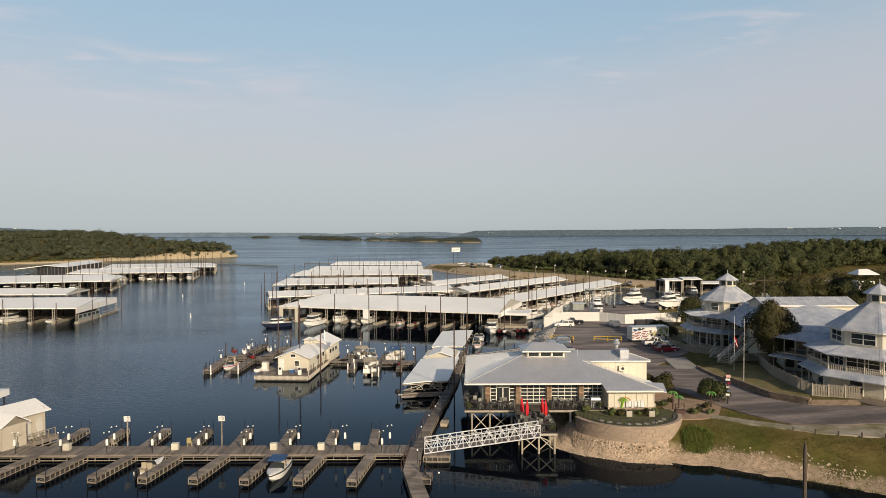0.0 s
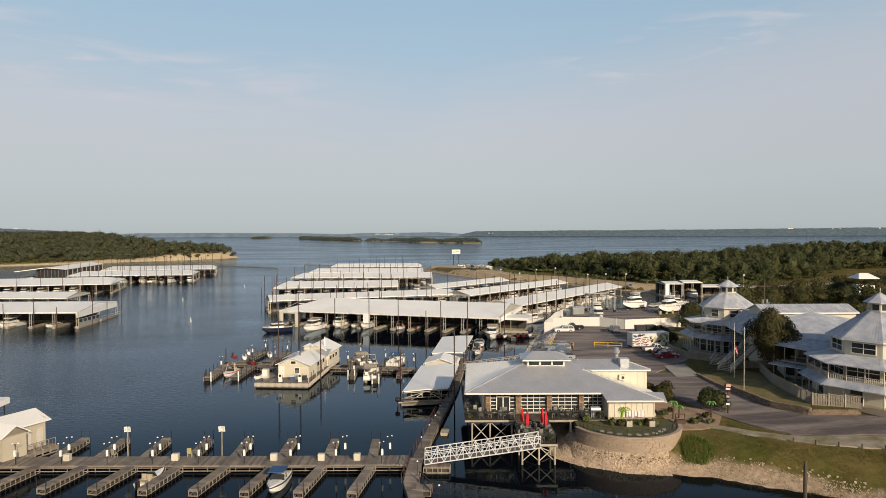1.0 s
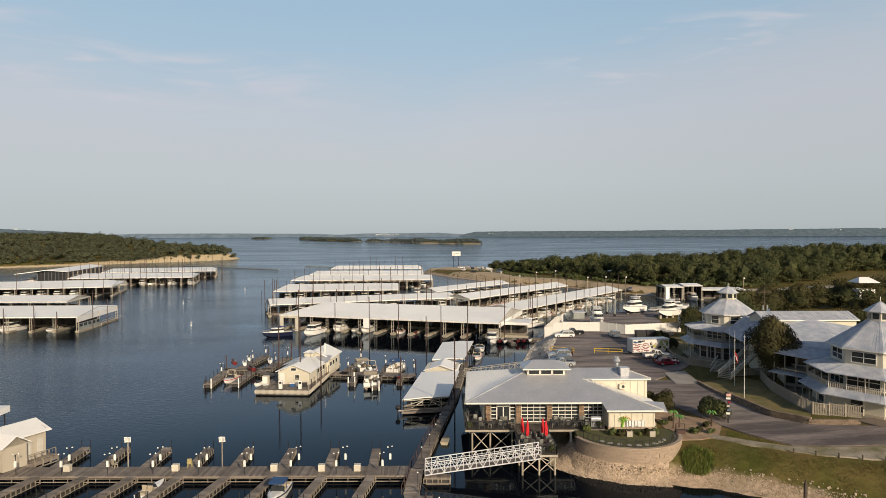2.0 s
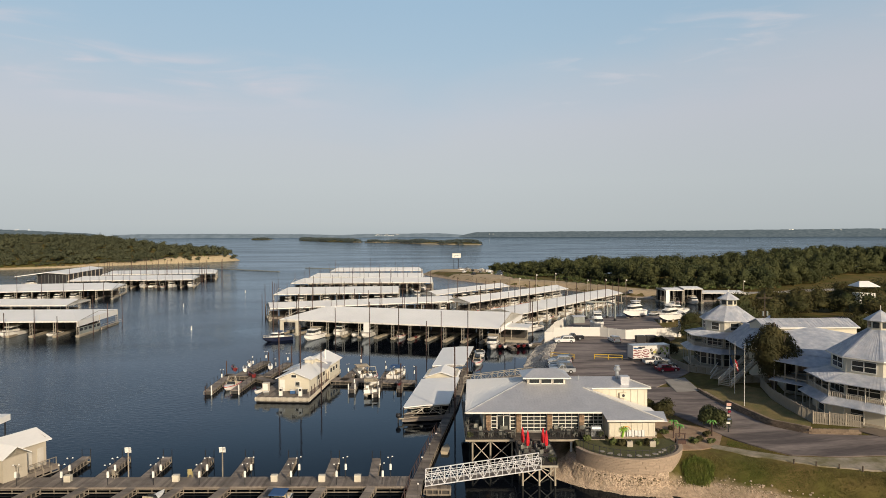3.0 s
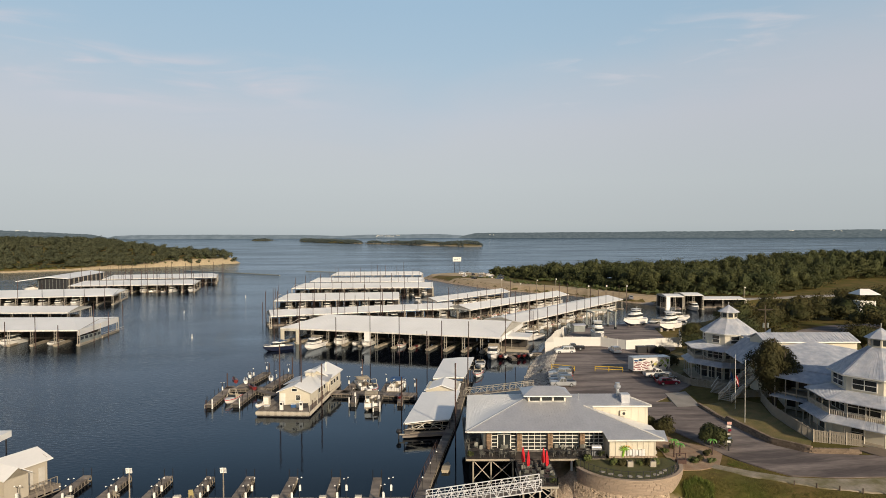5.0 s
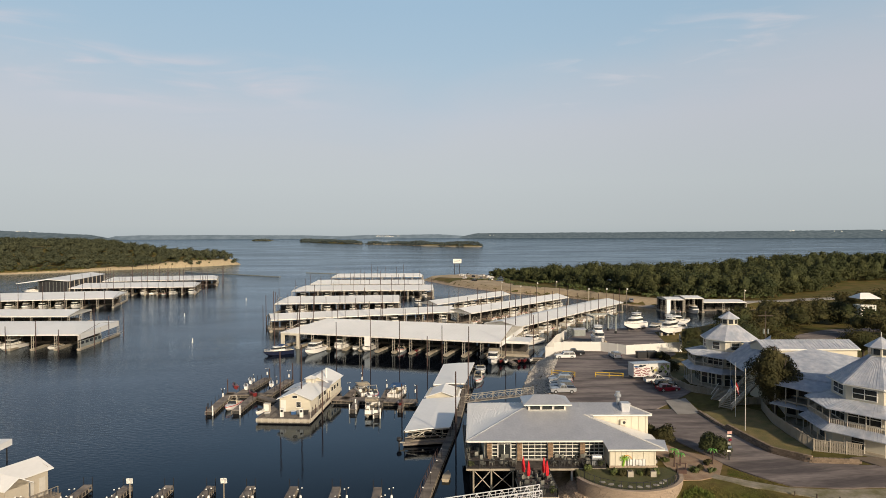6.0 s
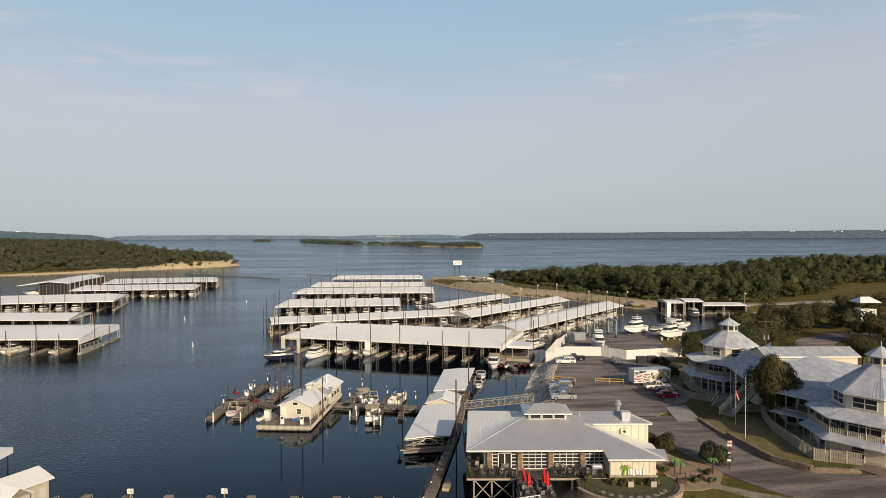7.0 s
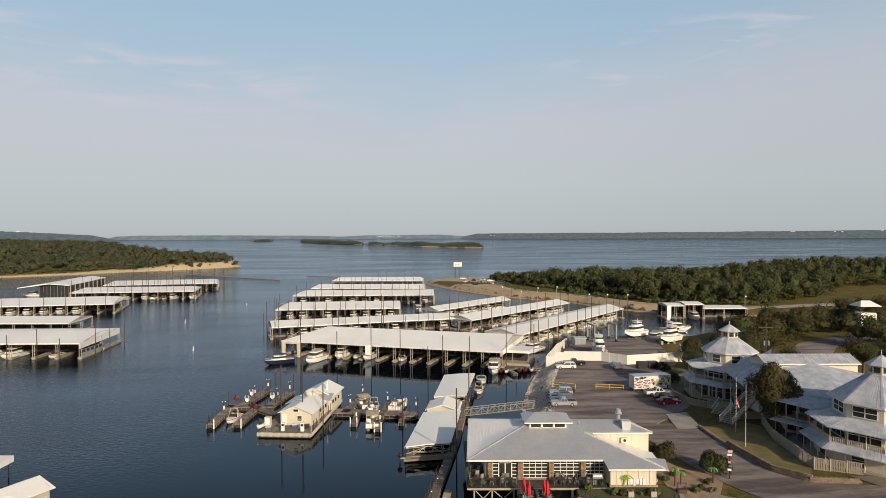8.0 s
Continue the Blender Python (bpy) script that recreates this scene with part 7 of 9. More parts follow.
# side docks
sd = thing("floating_dock", pose(0, 0, 0), "plank side docks with jet ski ramps", "dock")
plank_path([(-43.3, 119.8), (-44.0, 134.6)], 1.6, sd)
plank_path([(-44.6, 133), (-35.0, 133)], 1.6, sd)
plank_path([(-38.6, 120.2), (-38.3, 133)], 1.6, sd)
plank_path([(-41.8, 134), (-40.2, 148)], 1.8, sd)
plank_path([(-36.2, 133), (-34.6, 146)], 1.8, sd)
plank_path([(-38, 131.5), (-32.6, 127)], 1.6, sd)
ed = thing("floating_dock", pose(0, 0, 0), "plank dock between the fuel house and the slips", "dock")
plank_path([(-22.0, 129.2), (-5.5, 126.6)], 3.0, ed)
plank_path([(-17.2, 127), (-17.0, 120.6)], 1.2, ed)
plank_path([(-12.6, 127), (-12.4, 117.4)], 1.2, ed)
plank_path([(-19.8, 128), (-18.2, 142)], 1.6, ed)
plank_path([(-8.5, 126.5), (-8.3, 121)], 1.0, ed)
plank_path([(-12.2, 128.5), (-11.8, 137)], 1.2, ed)
for (x, y) in ((-43.2, 127), (-41.0, 140), (-39.9, 146.5), (-35.6, 138), (-34.4, 144), (-19.4, 132), (-18.0, 141), (-16.8, 122), (-12.0, 134), (-12.2, 120), (-8, 129), (-6, 129.5), (-10, 129.2)):
    copy_thing(first, pose(x, y, 0.8, 0, 0, (x * 31) % 90))
for (x, y) in ((-16.5, 120.8), (-17.7, 120.8), (-11.7, 117.6), (-12.9, 117.6), (-37.8, 120.2), (-42.7, 119.8)):
    dp = thing("dock_post", pose(x, y, 0), "short white dock post", "post", "white dock posts")
    part("post", Build().tube((0, 0, -1), (0, 0, 1.8), 0.12, 8), M_TRIM, dp)

# small dark posts along the side docks
dpk = thing("dock_stake", pose(-43.9, 121, 0.7), "thin black stake at a dock's edge", "stake", "dock stakes")
part("stake", Build().tube((0, 0, -1), (0, 0, 1.3), 0.05, 6), M_DARK, dpk)
for xa, ya, xb, yb, n in ((-44.1, 120, -44.8, 134.5, 6), (-42.7, 134, -41.1, 148, 6), (-40.9, 134, -39.3, 148, 5), (-37.1, 134, -35.5, 146, 5), (-35.3, 133.5, -33.7, 146, 5), (-37.8, 120.5, -37.5, 132, 4), (-22, 131, -6, 128.4, 7), (-17.8, 121, -17.8, 126, 2), (-11.8, 118, -11.8, 126, 3), (-29.5, 132, -26, 140, 4), (-24, 131, -22, 138, 4)):
    for i in range(n):
        q = (i + 0.5) / n
        copy_thing(dpk, pose(xa + (xb - xa) * q, ya + (yb - ya) * q, 0.7 - 0.3 * (i % 2)))

# ---- boats ----
M_CARDARK = material("dark_red_gelcoat", (0.16, 0.02, 0.02), 0.3, 0.0, None, 1, 0.5, 5, 0.05)
cr_w = make_cruiser(pose(-36.5, 183.5, 0, 0, 0, 162), 10.5, M_GEL, "white motor cruiser under the shed roof", M_CANVAS_TAN)
cr_n = make_cruiser(pose(-46.0, 180.5, 0, 0, 0, 128), 8.4, M_NAVY, "motor cruiser with dark blue hull at the shed's end", M_CANVAS_BLUE)
ra = make_runabout(pose(8.6, 157, 0, 0, 0, 178), 7.2, M_GEL, "open white runabout moored beside the roofed slip")
rt = make_runabout(pose(-40.8, 125.0, 0, 0, 0, 176), 6.0, M_GEL, "white ski boat with a tower at the side dock", True)
po = make_pontoon(pose(-13.6, 121.5, 0, 0, 0, 185), "pontoon boat with a tan canopy at the dock", M_CANVAS_TAN)
pb = make_pontoon(pose(-9.8, 133.5, 0, 0, 0, 170), "pontoon boat with a blue canopy", M_CANVAS_BLUE)
jk = make_jetski(pose(-33.4, 117.4, 0.85, 0, 0, 170), M_GEL, "jet ski parked on the dock")
jr = make_jetski(pose(-38.9, 131.6, 0.8, 0, 0, 40), M_CARDARK, "dark red jet ski on the side dock")
for x, y, r, z in ((-42.6, 143, 20, 0.8), (-44.4, 138, 30, 0.8), (-37.2, 140, 15, 0.8), (-8.6, 124.6, 180, 0.4), (-15.4, 131, 20, 0.4), (-41.9, 137.5, 20, 0.8)):
    copy_thing(jr if r > 25 else jk, pose(x, y, z, 0, 0, r))
copy_thing(po, pose(-16.8, 134.5, 0, 0, 0, 200))
for x, y in ((-4.2, 110.0), (-2.4, 110.6), (-3.4, 114.5)):
    copy_thing(jr, pose(x, y, 0.3, 0, 0, 172))
copy_thing(rt, pose(-14.6, 133.2, 0, 0, 0, 190))
copy_thing(rt, pose(7.4, 147, 0, 0, 0, 170))
bb = make_runabout(pose(-32.1, 71.5, 0, 0, 0, -11), 4.3, M_GEL, "small white motor boat tied between the fingers")
bt = make_runabout(pose(-17.9, 69.9, 0, 0, 0, 178), 5.6, M_GEL, "white boat with a blue canopy between the fingers")
part("canopy", Build().box((0, -0.3, 1.75), (1.7, 2.0, 0.08)).tube((-0.8, -0.9, 0.6), (-0.7, -0.6, 1.72), 0.03, 5).tube((0.8, -0.9, 0.6), (0.7, -0.6, 1.72), 0.03, 5), M_CANVAS_BLUE, bt, "blue canvas canopy")
cn = thing("dinghy", pose(0.2, 88.6, 0, 0, 0, -8), "small tan dinghy tied to the walkway", "boat")
part("hull", Build().loft(hull_rings(3.0, 1.1, 0.4, 0.2)), M_CANVAS_TAN, cn, smooth=True)
part("thwart", Build().box((0, 0, 0.4), (0.95, 0.3, 0.06)), M_TIMBER, cn)

kinds = [cr_w, cr_w, ra, rt, cr_w, po]
rb = random.Random(8)


def fill(A, B, inward, n, yaw, skip=(), s0=0.06, s1=0.96, only=None):
    """Boats side by side along the front from A to B, set inward metres behind it."""
    d = Vector((B[0] - A[0], B[1] - A[1], 0))
    w = Vector((-d.y, d.x, 0)).normalized() * inward
    for i in range(n):
        if i in skip or rb.random() < (0.22 if only is None else 0.25):
            continue
        s = s0 + (s1 - s0) * (i + 0.5) / n
        k = only or rb.choice(kinds)
        copy_thing(k, pose(A[0] + d.x * s + w.x, A[1] + d.y * s + w.y, 0, 0, 0, yaw + rb.uniform(-3, 3)))


for s, k in ((0.27, cr_w), (0.345, ra), (0.40, cr_w), (0.55, rt), (0.62, jr)):
    copy_thing(k, pose(-48 + 62.5 * s + 1.2, 191.5 - 19.5 * s + 4.0, 0, 0, 0, 162 + 14 * s))
fill((-58.5, 220.5), (5, 243), 4.0, 13, 199)
fill((-70, 270), (-19, 275), 4.5, 9, 185, (), 0.05, 0.98, cr_w)
fill((-77, 331), (-5.7, 334), 5, 11, 183, (), 0.02, 0.98)
fill((-20, 297), (-4, 299), 2, 3, 184, (), 0, 1, cr_w)
fill((22.8, 201), (74, 271.5), 3, 16, -36)
fill((9.5, 236), (55.8, 294), 3, 13, -38)
fill((-3, 266), (31, 310), 3, 9, -38)
fill((-178, 186.4), (-105, 187.3), 4, 12, 180, (11,), 0.0, 1.0)
fill((-200, 284), (-150, 296), 4, 7, 193, (), 0.1, 1.0, cr_w)
fill((-202, 352), (-137.5, 360), 4, 9, 187, (), 0.3, 1.0)
for x, y, r in ((12.5, 168.5, 170), (26, 196, 140), (20, 205, 150)):
    copy_thing(cr_w if y != 165 else rt, pose(x, y, 0, 0, 0, r))
sj = thing("floating_dock", pose(0, 0, 0), "plank dock with jet ski ramps at the shed's end", "dock")
plank_path([(11.5, 168.0), (25.5, 171.0)], 1.6, sj)
plank_path([(16.0, 169.0), (17.5, 163.5)], 1.2, sj)
for x, y, k in ((14.2, 166.4, jr), (15.4, 165.8, jk), (18.8, 166.4, jr), (20.3, 167.0, jr), (22.0, 167.6, jk)):
    copy_thing(k, pose(x, y, 0.35, 0, 0, 165))


# ---- mooring piles ----
def mooring_pile(h):
    t = thing("mooring_pile", pose(0, 0, -400), "tall rusty steel mooring pile", "pile", "mooring piles of the docks")
    part("pipe", Build().tube((0, 0, -6), (0, 0, h), 0.105, 7), M_RUST, t)
    return t


mp1 = mooring_pile(11.5)
mp1.matrix_basis = pose(-30.6, 121.3, 0)
mp2 = mooring_pile(9.6)
mp2.matrix_basis = pose(-22.8, 121.2, -1.6)
PILES = [(-26.7, 121.6, 3), (-39.7, 179.2, 1.5), (-29.2, 176, 0), (-19.6, 172.4, 0), (-0.7, 168.4, 0), (-11.9, 172, -1), (-4.4, 164, -2), (6, 164, -1.5), (-50, 192, 0.5), (1.6, 97.5, 1.2), (4.6, 129, 0),
         (16, 172, 0), (24.5, 181, 1), (26, 200, -0.5), (27.5, 208, -1), (22, 203, 2.6), (-43.9, 120, -8), (-44.6, 134, -8), (-40, 149, -7), (-34, 146, -7), (-18, 143, -5), (-8, 121, -6), (-5.5, 128, -6)]
for line, n in ((((-60, 219), (5, 241.5)), 11), (((-72, 268.5), (-19, 273.5)), 10), (((-79, 329.5), (-5, 332.5)), 12), (((-79, 374), (-11, 373.5)), 12), (((-79, 434), (-13, 436)), 12), (((-66, 236), (-60, 222)), 2), (((-74, 296), (-71, 272)), 2),
                (((24, 200), (76, 270)), 13), (((11, 235), (57, 293)), 11), (((-1, 265), (33, 309)), 8), (((-180, 184.6), (-104, 185.6)), 9), (((-103.6, 189), (-104.6, 217)), 3), (((-215, 281), (-149, 295)), 8),
                (((-202, 350.5), (-136, 358.5)), 15), (((-211, 402), (-145, 418.5)), 17), (((-206, 394), (-144, 402)), 9), (((-134, 362), (-142, 394)), 3), (((-143, 421), (-152, 452)), 3), (((-40, 219), (-2, 209)), 5)):
    (xa, ya), (xb, yb) = line
    for i in range(n):
        s = (i + 0.5) / n + rb.uniform(-0.02, 0.02)
        tall = 2.6 if xa < -130 and ya > 340 else 0.0
        PILES.append((xa + (xb - xa) * s, ya + (yb - ya) * s, rb.uniform(-3.5, 1.8) * (0.5 if tall else 1.0) + tall))
for i, (x, y, dz) in enumerate(PILES):
    copy_thing(mp1 if i % 2 else mp2, pose(x, y, dz))

# channel buoys
def buoy(x, y):
    t = thing("buoy", pose(x, y, 0), "white channel marker buoy on the water", "buoy", "channel buoys")
    part("float", Build().tube((0, 0, -0.4), (0, 0, 0.25), 0.3, 10, 0.22), M_TRIM, t)
    part("marker", Build().tube((0, 0, 0.25), (0, 0, 1.3), 0.14, 8, 0.1), M_TRIM, t)


buoy(-77.8, 201.6)
buoy(-105.8, 266.1)
buoy(-100.0, 330)
brk = thing("breakwater", pose(0, 0, 0), "long low floating breakwater off the point", "breakwater")
part("boom", Build().beam((-230, 582, 0.15), (-127, 506, 0.15), 1.3, 0.8), M_LIFT, brk)
part("boom", Build().beam((-118, 560, 0.15), (-44, 520, 0.15), 1.0, 0.6), M_LIFT, brk)

# ---- vehicles ----
M_TYRE = material("tyre_rubber", (0.02, 0.02, 0.021), 0.8)
M_SILVER = material("silver_paint", (0.50, 0.52, 0.54), 0.3, 0.5, None, 1, 0.5, 5, 0.04)
M_CARWHITE = material("white_car_paint", (0.78, 0.77, 0.74), 0.3, 0.0, None, 1, 0.5, 5, 0.03)
M_CARBLACK = material("black_car_paint", (0.02, 0.021, 0.024), 0.25, 0.1, None, 1, 0.5, 5, 0.03)
M_CARBLUE = material("grey_blue_paint", (0.12, 0.16, 0.22), 0.3, 0.3, None, 1, 0.5, 5, 0.03)
M_CARRED = material("dark_red_car_paint", (0.19, 0.008, 0.026), 0.3, 0.0, None, 1, 0.5, 5, 0.04)
M_LAMP = material("lamp_glass", (0.75, 0.74, 0.70), 0.15)
M_TAIL = material("tail_lamp", (0.45, 0.02, 0.02), 0.2)


def make_car(m, mat, label, kind="suv", L=4.7, W=1.85):
    """Front towards +x."""
    t = thing("pickup_truck" if kind == "pickup" else "car", m, label, "car", "parked cars")
    h = 0.98 if kind != "sedan" else 0.86
    prof = {"suv": [(-0.5, 0.45), (-0.49, 0.95), (0.20, 1.0), (0.47, 0.86), (0.5, 0.5)], "pickup": [(-0.5, 0.5), (-0.5, 1.0), (0.2, 1.02), (0.47, 0.95), (0.5, 0.5)], "sedan": [(-0.5, 0.4), (-0.49, 0.86), (0.18, 0.9), (0.46, 0.74), (0.5, 0.45)]}[kind]
    rings = []
    for y, k in ((-W / 2, 0.93), (-W / 2 * 0.94, 1.0), (W / 2 * 0.94, 1.0), (W / 2, 0.93)):
        rings.append([(L * x, y, 0.62 + (z - 0.62) * k) for x, z in prof] + [(L * 0.48 * k, y, 0.28), (-L * 0.48 * k, y, 0.28)])
    part("body", Build().loft(rings), mat, t, smooth=True)
    x0, x1, hc = {"suv": (-0.47, 0.16, 0.72), "pickup": (-0.14, 0.17, 0.75), "sedan": (-0.36, 0.16, 0.55)}[kind]
    zb = 0.95 if kind != "sedan" else 0.86

    def cab(z, ins, f):
        return [(L * x0 + ins * 0.5, -W / 2 * f, z), (L * x1 - ins, -W / 2 * f, z), (L * x1 - ins, W / 2 * f, z), (L * x0 + ins * 0.5, W / 2 * f, z)]
    gl = part("glasshouse", Build().loft([cab(zb - 0.03, 0, 0.93), cab(zb + hc * 0.78, 0.42, 0.80)]), M_DARK_GLASS, t, "dark windows")
    part("car_roof", Build().loft([cab(zb + hc * 0.74, 0.44, 0.81), cab(zb + hc * 0.9, 0.6, 0.72)]), mat, t)
    pil = Build()
    for sy in (-1, 1):
        for fx in (0.0, 0.42, 0.98):
            a = Vector(cab(zb, 0, 0.94)[0]).lerp(Vector(cab(zb, 0, 0.94)[1]), fx)
            c = Vector(cab(zb + hc * 0.78, 0.42, 0.81)[0]).lerp(Vector(cab(zb + hc * 0.78, 0.42, 0.81)[1]), fx)
            a.y, c.y = abs(a.y) * sy, abs(c.y) * sy
            pil.beam(a, c, 0.09)
    part("pillars", pil, mat, t)
    if kind == "pickup":
        part("bed", Build().box((-L * 0.33, 0, 1.0), (L * 0.31, W * 0.82, 0.05)), M_DARK, t)
    for sx in (-0.31, 0.31):
        for sy in (-1, 1):
            w = part("wheel", Build().tube((L * sx, sy * W * 0.39, 0.35), (L * sx, sy * W * 0.51, 0.35), 0.36, 14), M_TYRE, t)
            part("rim", Build().tube((L * sx, sy * W * 0.505, 0.35), (L * sx, sy * W * 0.517, 0.35), 0.21, 10), M_SILVER, w)
    for sy in (-1, 1):
        part("headlight", Build().box((L * 0.475, sy * W * 0.36, 0.78), (0.12, 0.36, 0.16)), M_LAMP, t)
        part("tail_light", Build().box((-L * 0.492, sy * W * 0.40, 0.85), (0.08, 0.16, 0.3)), M_TAIL, t)
    part("bumper", Build().box((L * 0.49, 0, 0.48), (0.12, W * 0.9, 0.2)), M_DARK, t)
    return t


GZ = LOT_Z + 0.14
c_sil = make_car(pose(22.4, 124.3, GZ, 0, 0, 182), M_SILVER, "silver pickup truck on the car park", "pickup", 4.9)
c_blk = make_car(pose(32.0, 162.8, GZ, 0, 0, 176), M_CARBLACK, "black pickup truck beside the white fence", "pickup", 5.4)
c_wht = make_car(pose(29.1, 158.6, GZ, 0, 0, 184), M_CARWHITE, "white sport utility car in the car park", "suv", 4.9)
c_red = make_car(pose(42.7, 125.3, GZ, 0, 0, 8), M_CARRED, "red saloon car at the kerb", "sedan", 4.3)
c_blu = make_car(pose(22.6, 127.1, GZ, 0, 0, 181), M_CARBLUE, "grey-blue sport utility car in the row", "suv", 4.7)
make_car(pose(23.0, 129.9, GZ, 0, 0, 179), M_CARBLACK, "dark saloon car in the row", "sedan", 4.6)
make_car(pose(23.4, 132.9, GZ, 0, 0, 183), M_SILVER, "silver sport utility car in the row", "suv", 4.7)
make_car(pose(24.1, 134.6, GZ, 0, 0, 181), M_CARBLACK, "black sport utility car at the row's end", "suv", 4.7)
make_car(pose(43.2, 128.8, GZ, 0, 0, 6), M_CARBLACK, "black saloon car beside the red one", "sedan", 4.6)
make_car(pose(43.0, 132.2, GZ, 0, 0, 4), M_CARWHITE, "white pickup truck in front of the trailer", "pickup", 5.4)
make_car(pose(41.4, 159.2, GZ, 0, 0, 95), M_CARWHITE, "white sport utility car seen from behind", "suv", 4.6)
fars = [(13, 470), (17, 476), (20, 455), (26, 462), (31, 448), (24, 430), (30, 425), (36, 432), (40, 441), (14, 440), (19, 418), (35, 415), (55, 329), (60, 330), (64, 327), (74, 306), (77, 305), (86, 302), (52, 338)]
for i, (x, y) in enumerate(fars):
    copy_thing((c_wht, c_sil, c_blk, c_blu)[i % 4 if i % 3 else 0], pose(x, y, ground_at(x, y) + 0.08, 0, 0, (i * 47) % 180))

M_TRAILER = material("white_trailer_skin", (0.74, 0.72, 0.68), 0.4, 0.0, None, 0.6, 0.5, 4, 0.05)
M_OLIVE = material("olive_paint", (0.45, 0.42, 0.12), 0.5)
M_GREEN = material("green_paint", (0.24, 0.33, 0.07), 0.5, 0.0, None, 1, 0.5, 6, 0.1)
tr = thing("trailer", pose(42.6, 136.4, GZ, 0, 0, 10), "white box trailer with coloured graphics", "trailer")
part("box_body", Build().box((0, 0, 1.95), (8.1, 2.5, 2.6)), M_TRAILER, tr)
part("roof_edge", Build().box((0, 0, 3.28), (8.2, 2.6, 0.1)), M_SILVER, tr)
part("underframe", Build().box((0, 0, 0.5), (8.2, 1.6, 0.25)), M_DARK, tr)
rg = random.Random(5)
for k in range(13):    # a torn flag on the fore part
    x = -3.9 + k * 0.27
    for q in range(5):
        part("red_stripe", Build().box((x, -1.27, 0.95 + q * 0.34 + 0.09 * math.sin(k * 0.8)), (0.28, 0.03, 0.16)), M_CARRED, tr) if rg.random() < 0.8 else None
for k in range(30):    # a jumble of painted figures on the aft part
    w, h = rg.uniform(0.25, 0.9), rg.uniform(0.2, 0.6)
    mt_ = rg.choice([M_DARK, M_CANVAS_TAN, M_GREEN, M_OLIVE, M_DARK, M_STEEL])
    part("graphic", Build().box((rg.uniform(-0.4, 3.7), -1.27 - 0.004 * k / 8, rg.uniform(0.95, 2.95)), (w, 0.03, h), m=Matrix.Rotation(rg.uniform(-0.6, 0.6), 3, "Y")), mt_, tr)
for k in range(7):
    part("dark_panel", Build().box((rg.uniform(-3.9, -1.6), -1.275, rg.uniform(2.6, 3.0)), (rg.uniform(0.3, 0.8), 0.03, rg.uniform(0.2, 0.4))), M_CANVAS_BLUE if k % 2 else M_DARK, tr)
for sx in (-1.0, 0.2):
    for sy in (-1.05, 1.05):
        part("wheel", Build().tube((sx, sy, 0.4), (sx, sy * 1.2, 0.4), 0.4, 14), M_TYRE, tr)
part("drawbar", Build().beam((-4.3, 0, 0.5), (-5.8, 0, 0.5), 0.14), M_DARK, tr)
for x, y in ((47.6, 158.6), (50.2, 159.0)):
    du = thing("dumpster", pose(x, y, LOT_Z + 0.1, 0, 0, 4), "dark green steel dumpster", "dumpster", "dumpsters")
    part("bin", Build().box((0, 0, 0.8), (2.2, 1.6, 1.5), taper=1.05), M_DARK, du)
    part("lid", Build().box((0, 0, 1.6), (2.3, 1.7, 0.1)), M_DARK, du)


def barrier(xa, ya, xb, yb):
    t = thing("pipe_barrier", pose(0, 0, 0), "yellow pipe barrier across the car park", "barrier", "yellow barriers")
    z = GZ
    for s in (0, 0.5, 1):
        x, y = xa + (xb - xa) * s, ya + (yb - ya) * s
        part("post", Build().tube((x, y, z - 0.3), (x, y, z + 1.0), 0.08, 7), M_YELLOW, t)
    for h in (0.45, 0.98):
        part("rail", Build().tube((xa, ya, z + h), (xb, yb, z + h), 0.07, 7), M_YELLOW, t)


barrier(22.9, 140.2, 27.4, 137.9)
barrier(31.7, 137.8, 37.2, 136.6)

# ---- white sheet fence and the boatyard ----
fe = thing("sheet_fence", pose(0, 0, 0), "tall white sheet-metal fence round the boatyard", "fence")


def fence_run(pts, h, parent, mat, panel=2.4, z=None, name="panel", slats=False):
    for (xa, ya), (xb, yb) in zip(pts, pts[1:]):
        d = Vector((xb - xa, yb - ya, 0))
        n = max(1, round(d.length / panel))
        ang = math.atan2(d.y, d.x)
        pl = d.length / n - 0.03
        fb = Build()
        if slats:
            fb.box((0, 0, h - 0.06), (pl, 0.12, 0.09)).box((0, 0, 0.18), (pl, 0.07, 0.09))
            for k in range(max(2, int(pl / 0.19))):
                fb.box((-pl / 2 + 0.1 + k * 0.19, 0, h / 2), (0.13, 0.04, h - 0.1))
        else:
            fb.box((0, 0, h / 2), (pl, 0.06, h))
        me = fb.mesh(name, mat)
        po_ = Build().box((0, 0, h / 2 + 0.05), (0.12, 0.12, h + 0.1)).mesh("fence_post", mat)
        for i in range(n):
            x, y = xa + d.x * (i + 0.5) / n, ya + d.y * (i + 0.5) / n
            g = (ground_at(x, y) if z is None else z) - 0.1
            pn = part(name, me, mat, parent, at=pose(x, y, g, 0, 0, math.degrees(ang)))
            if slats:
                pn["kind"] = "stuff"
            part("fence_post", po_, mat, parent, at=pose(xa + d.x * i / n, ya + d.y * i / n, g))


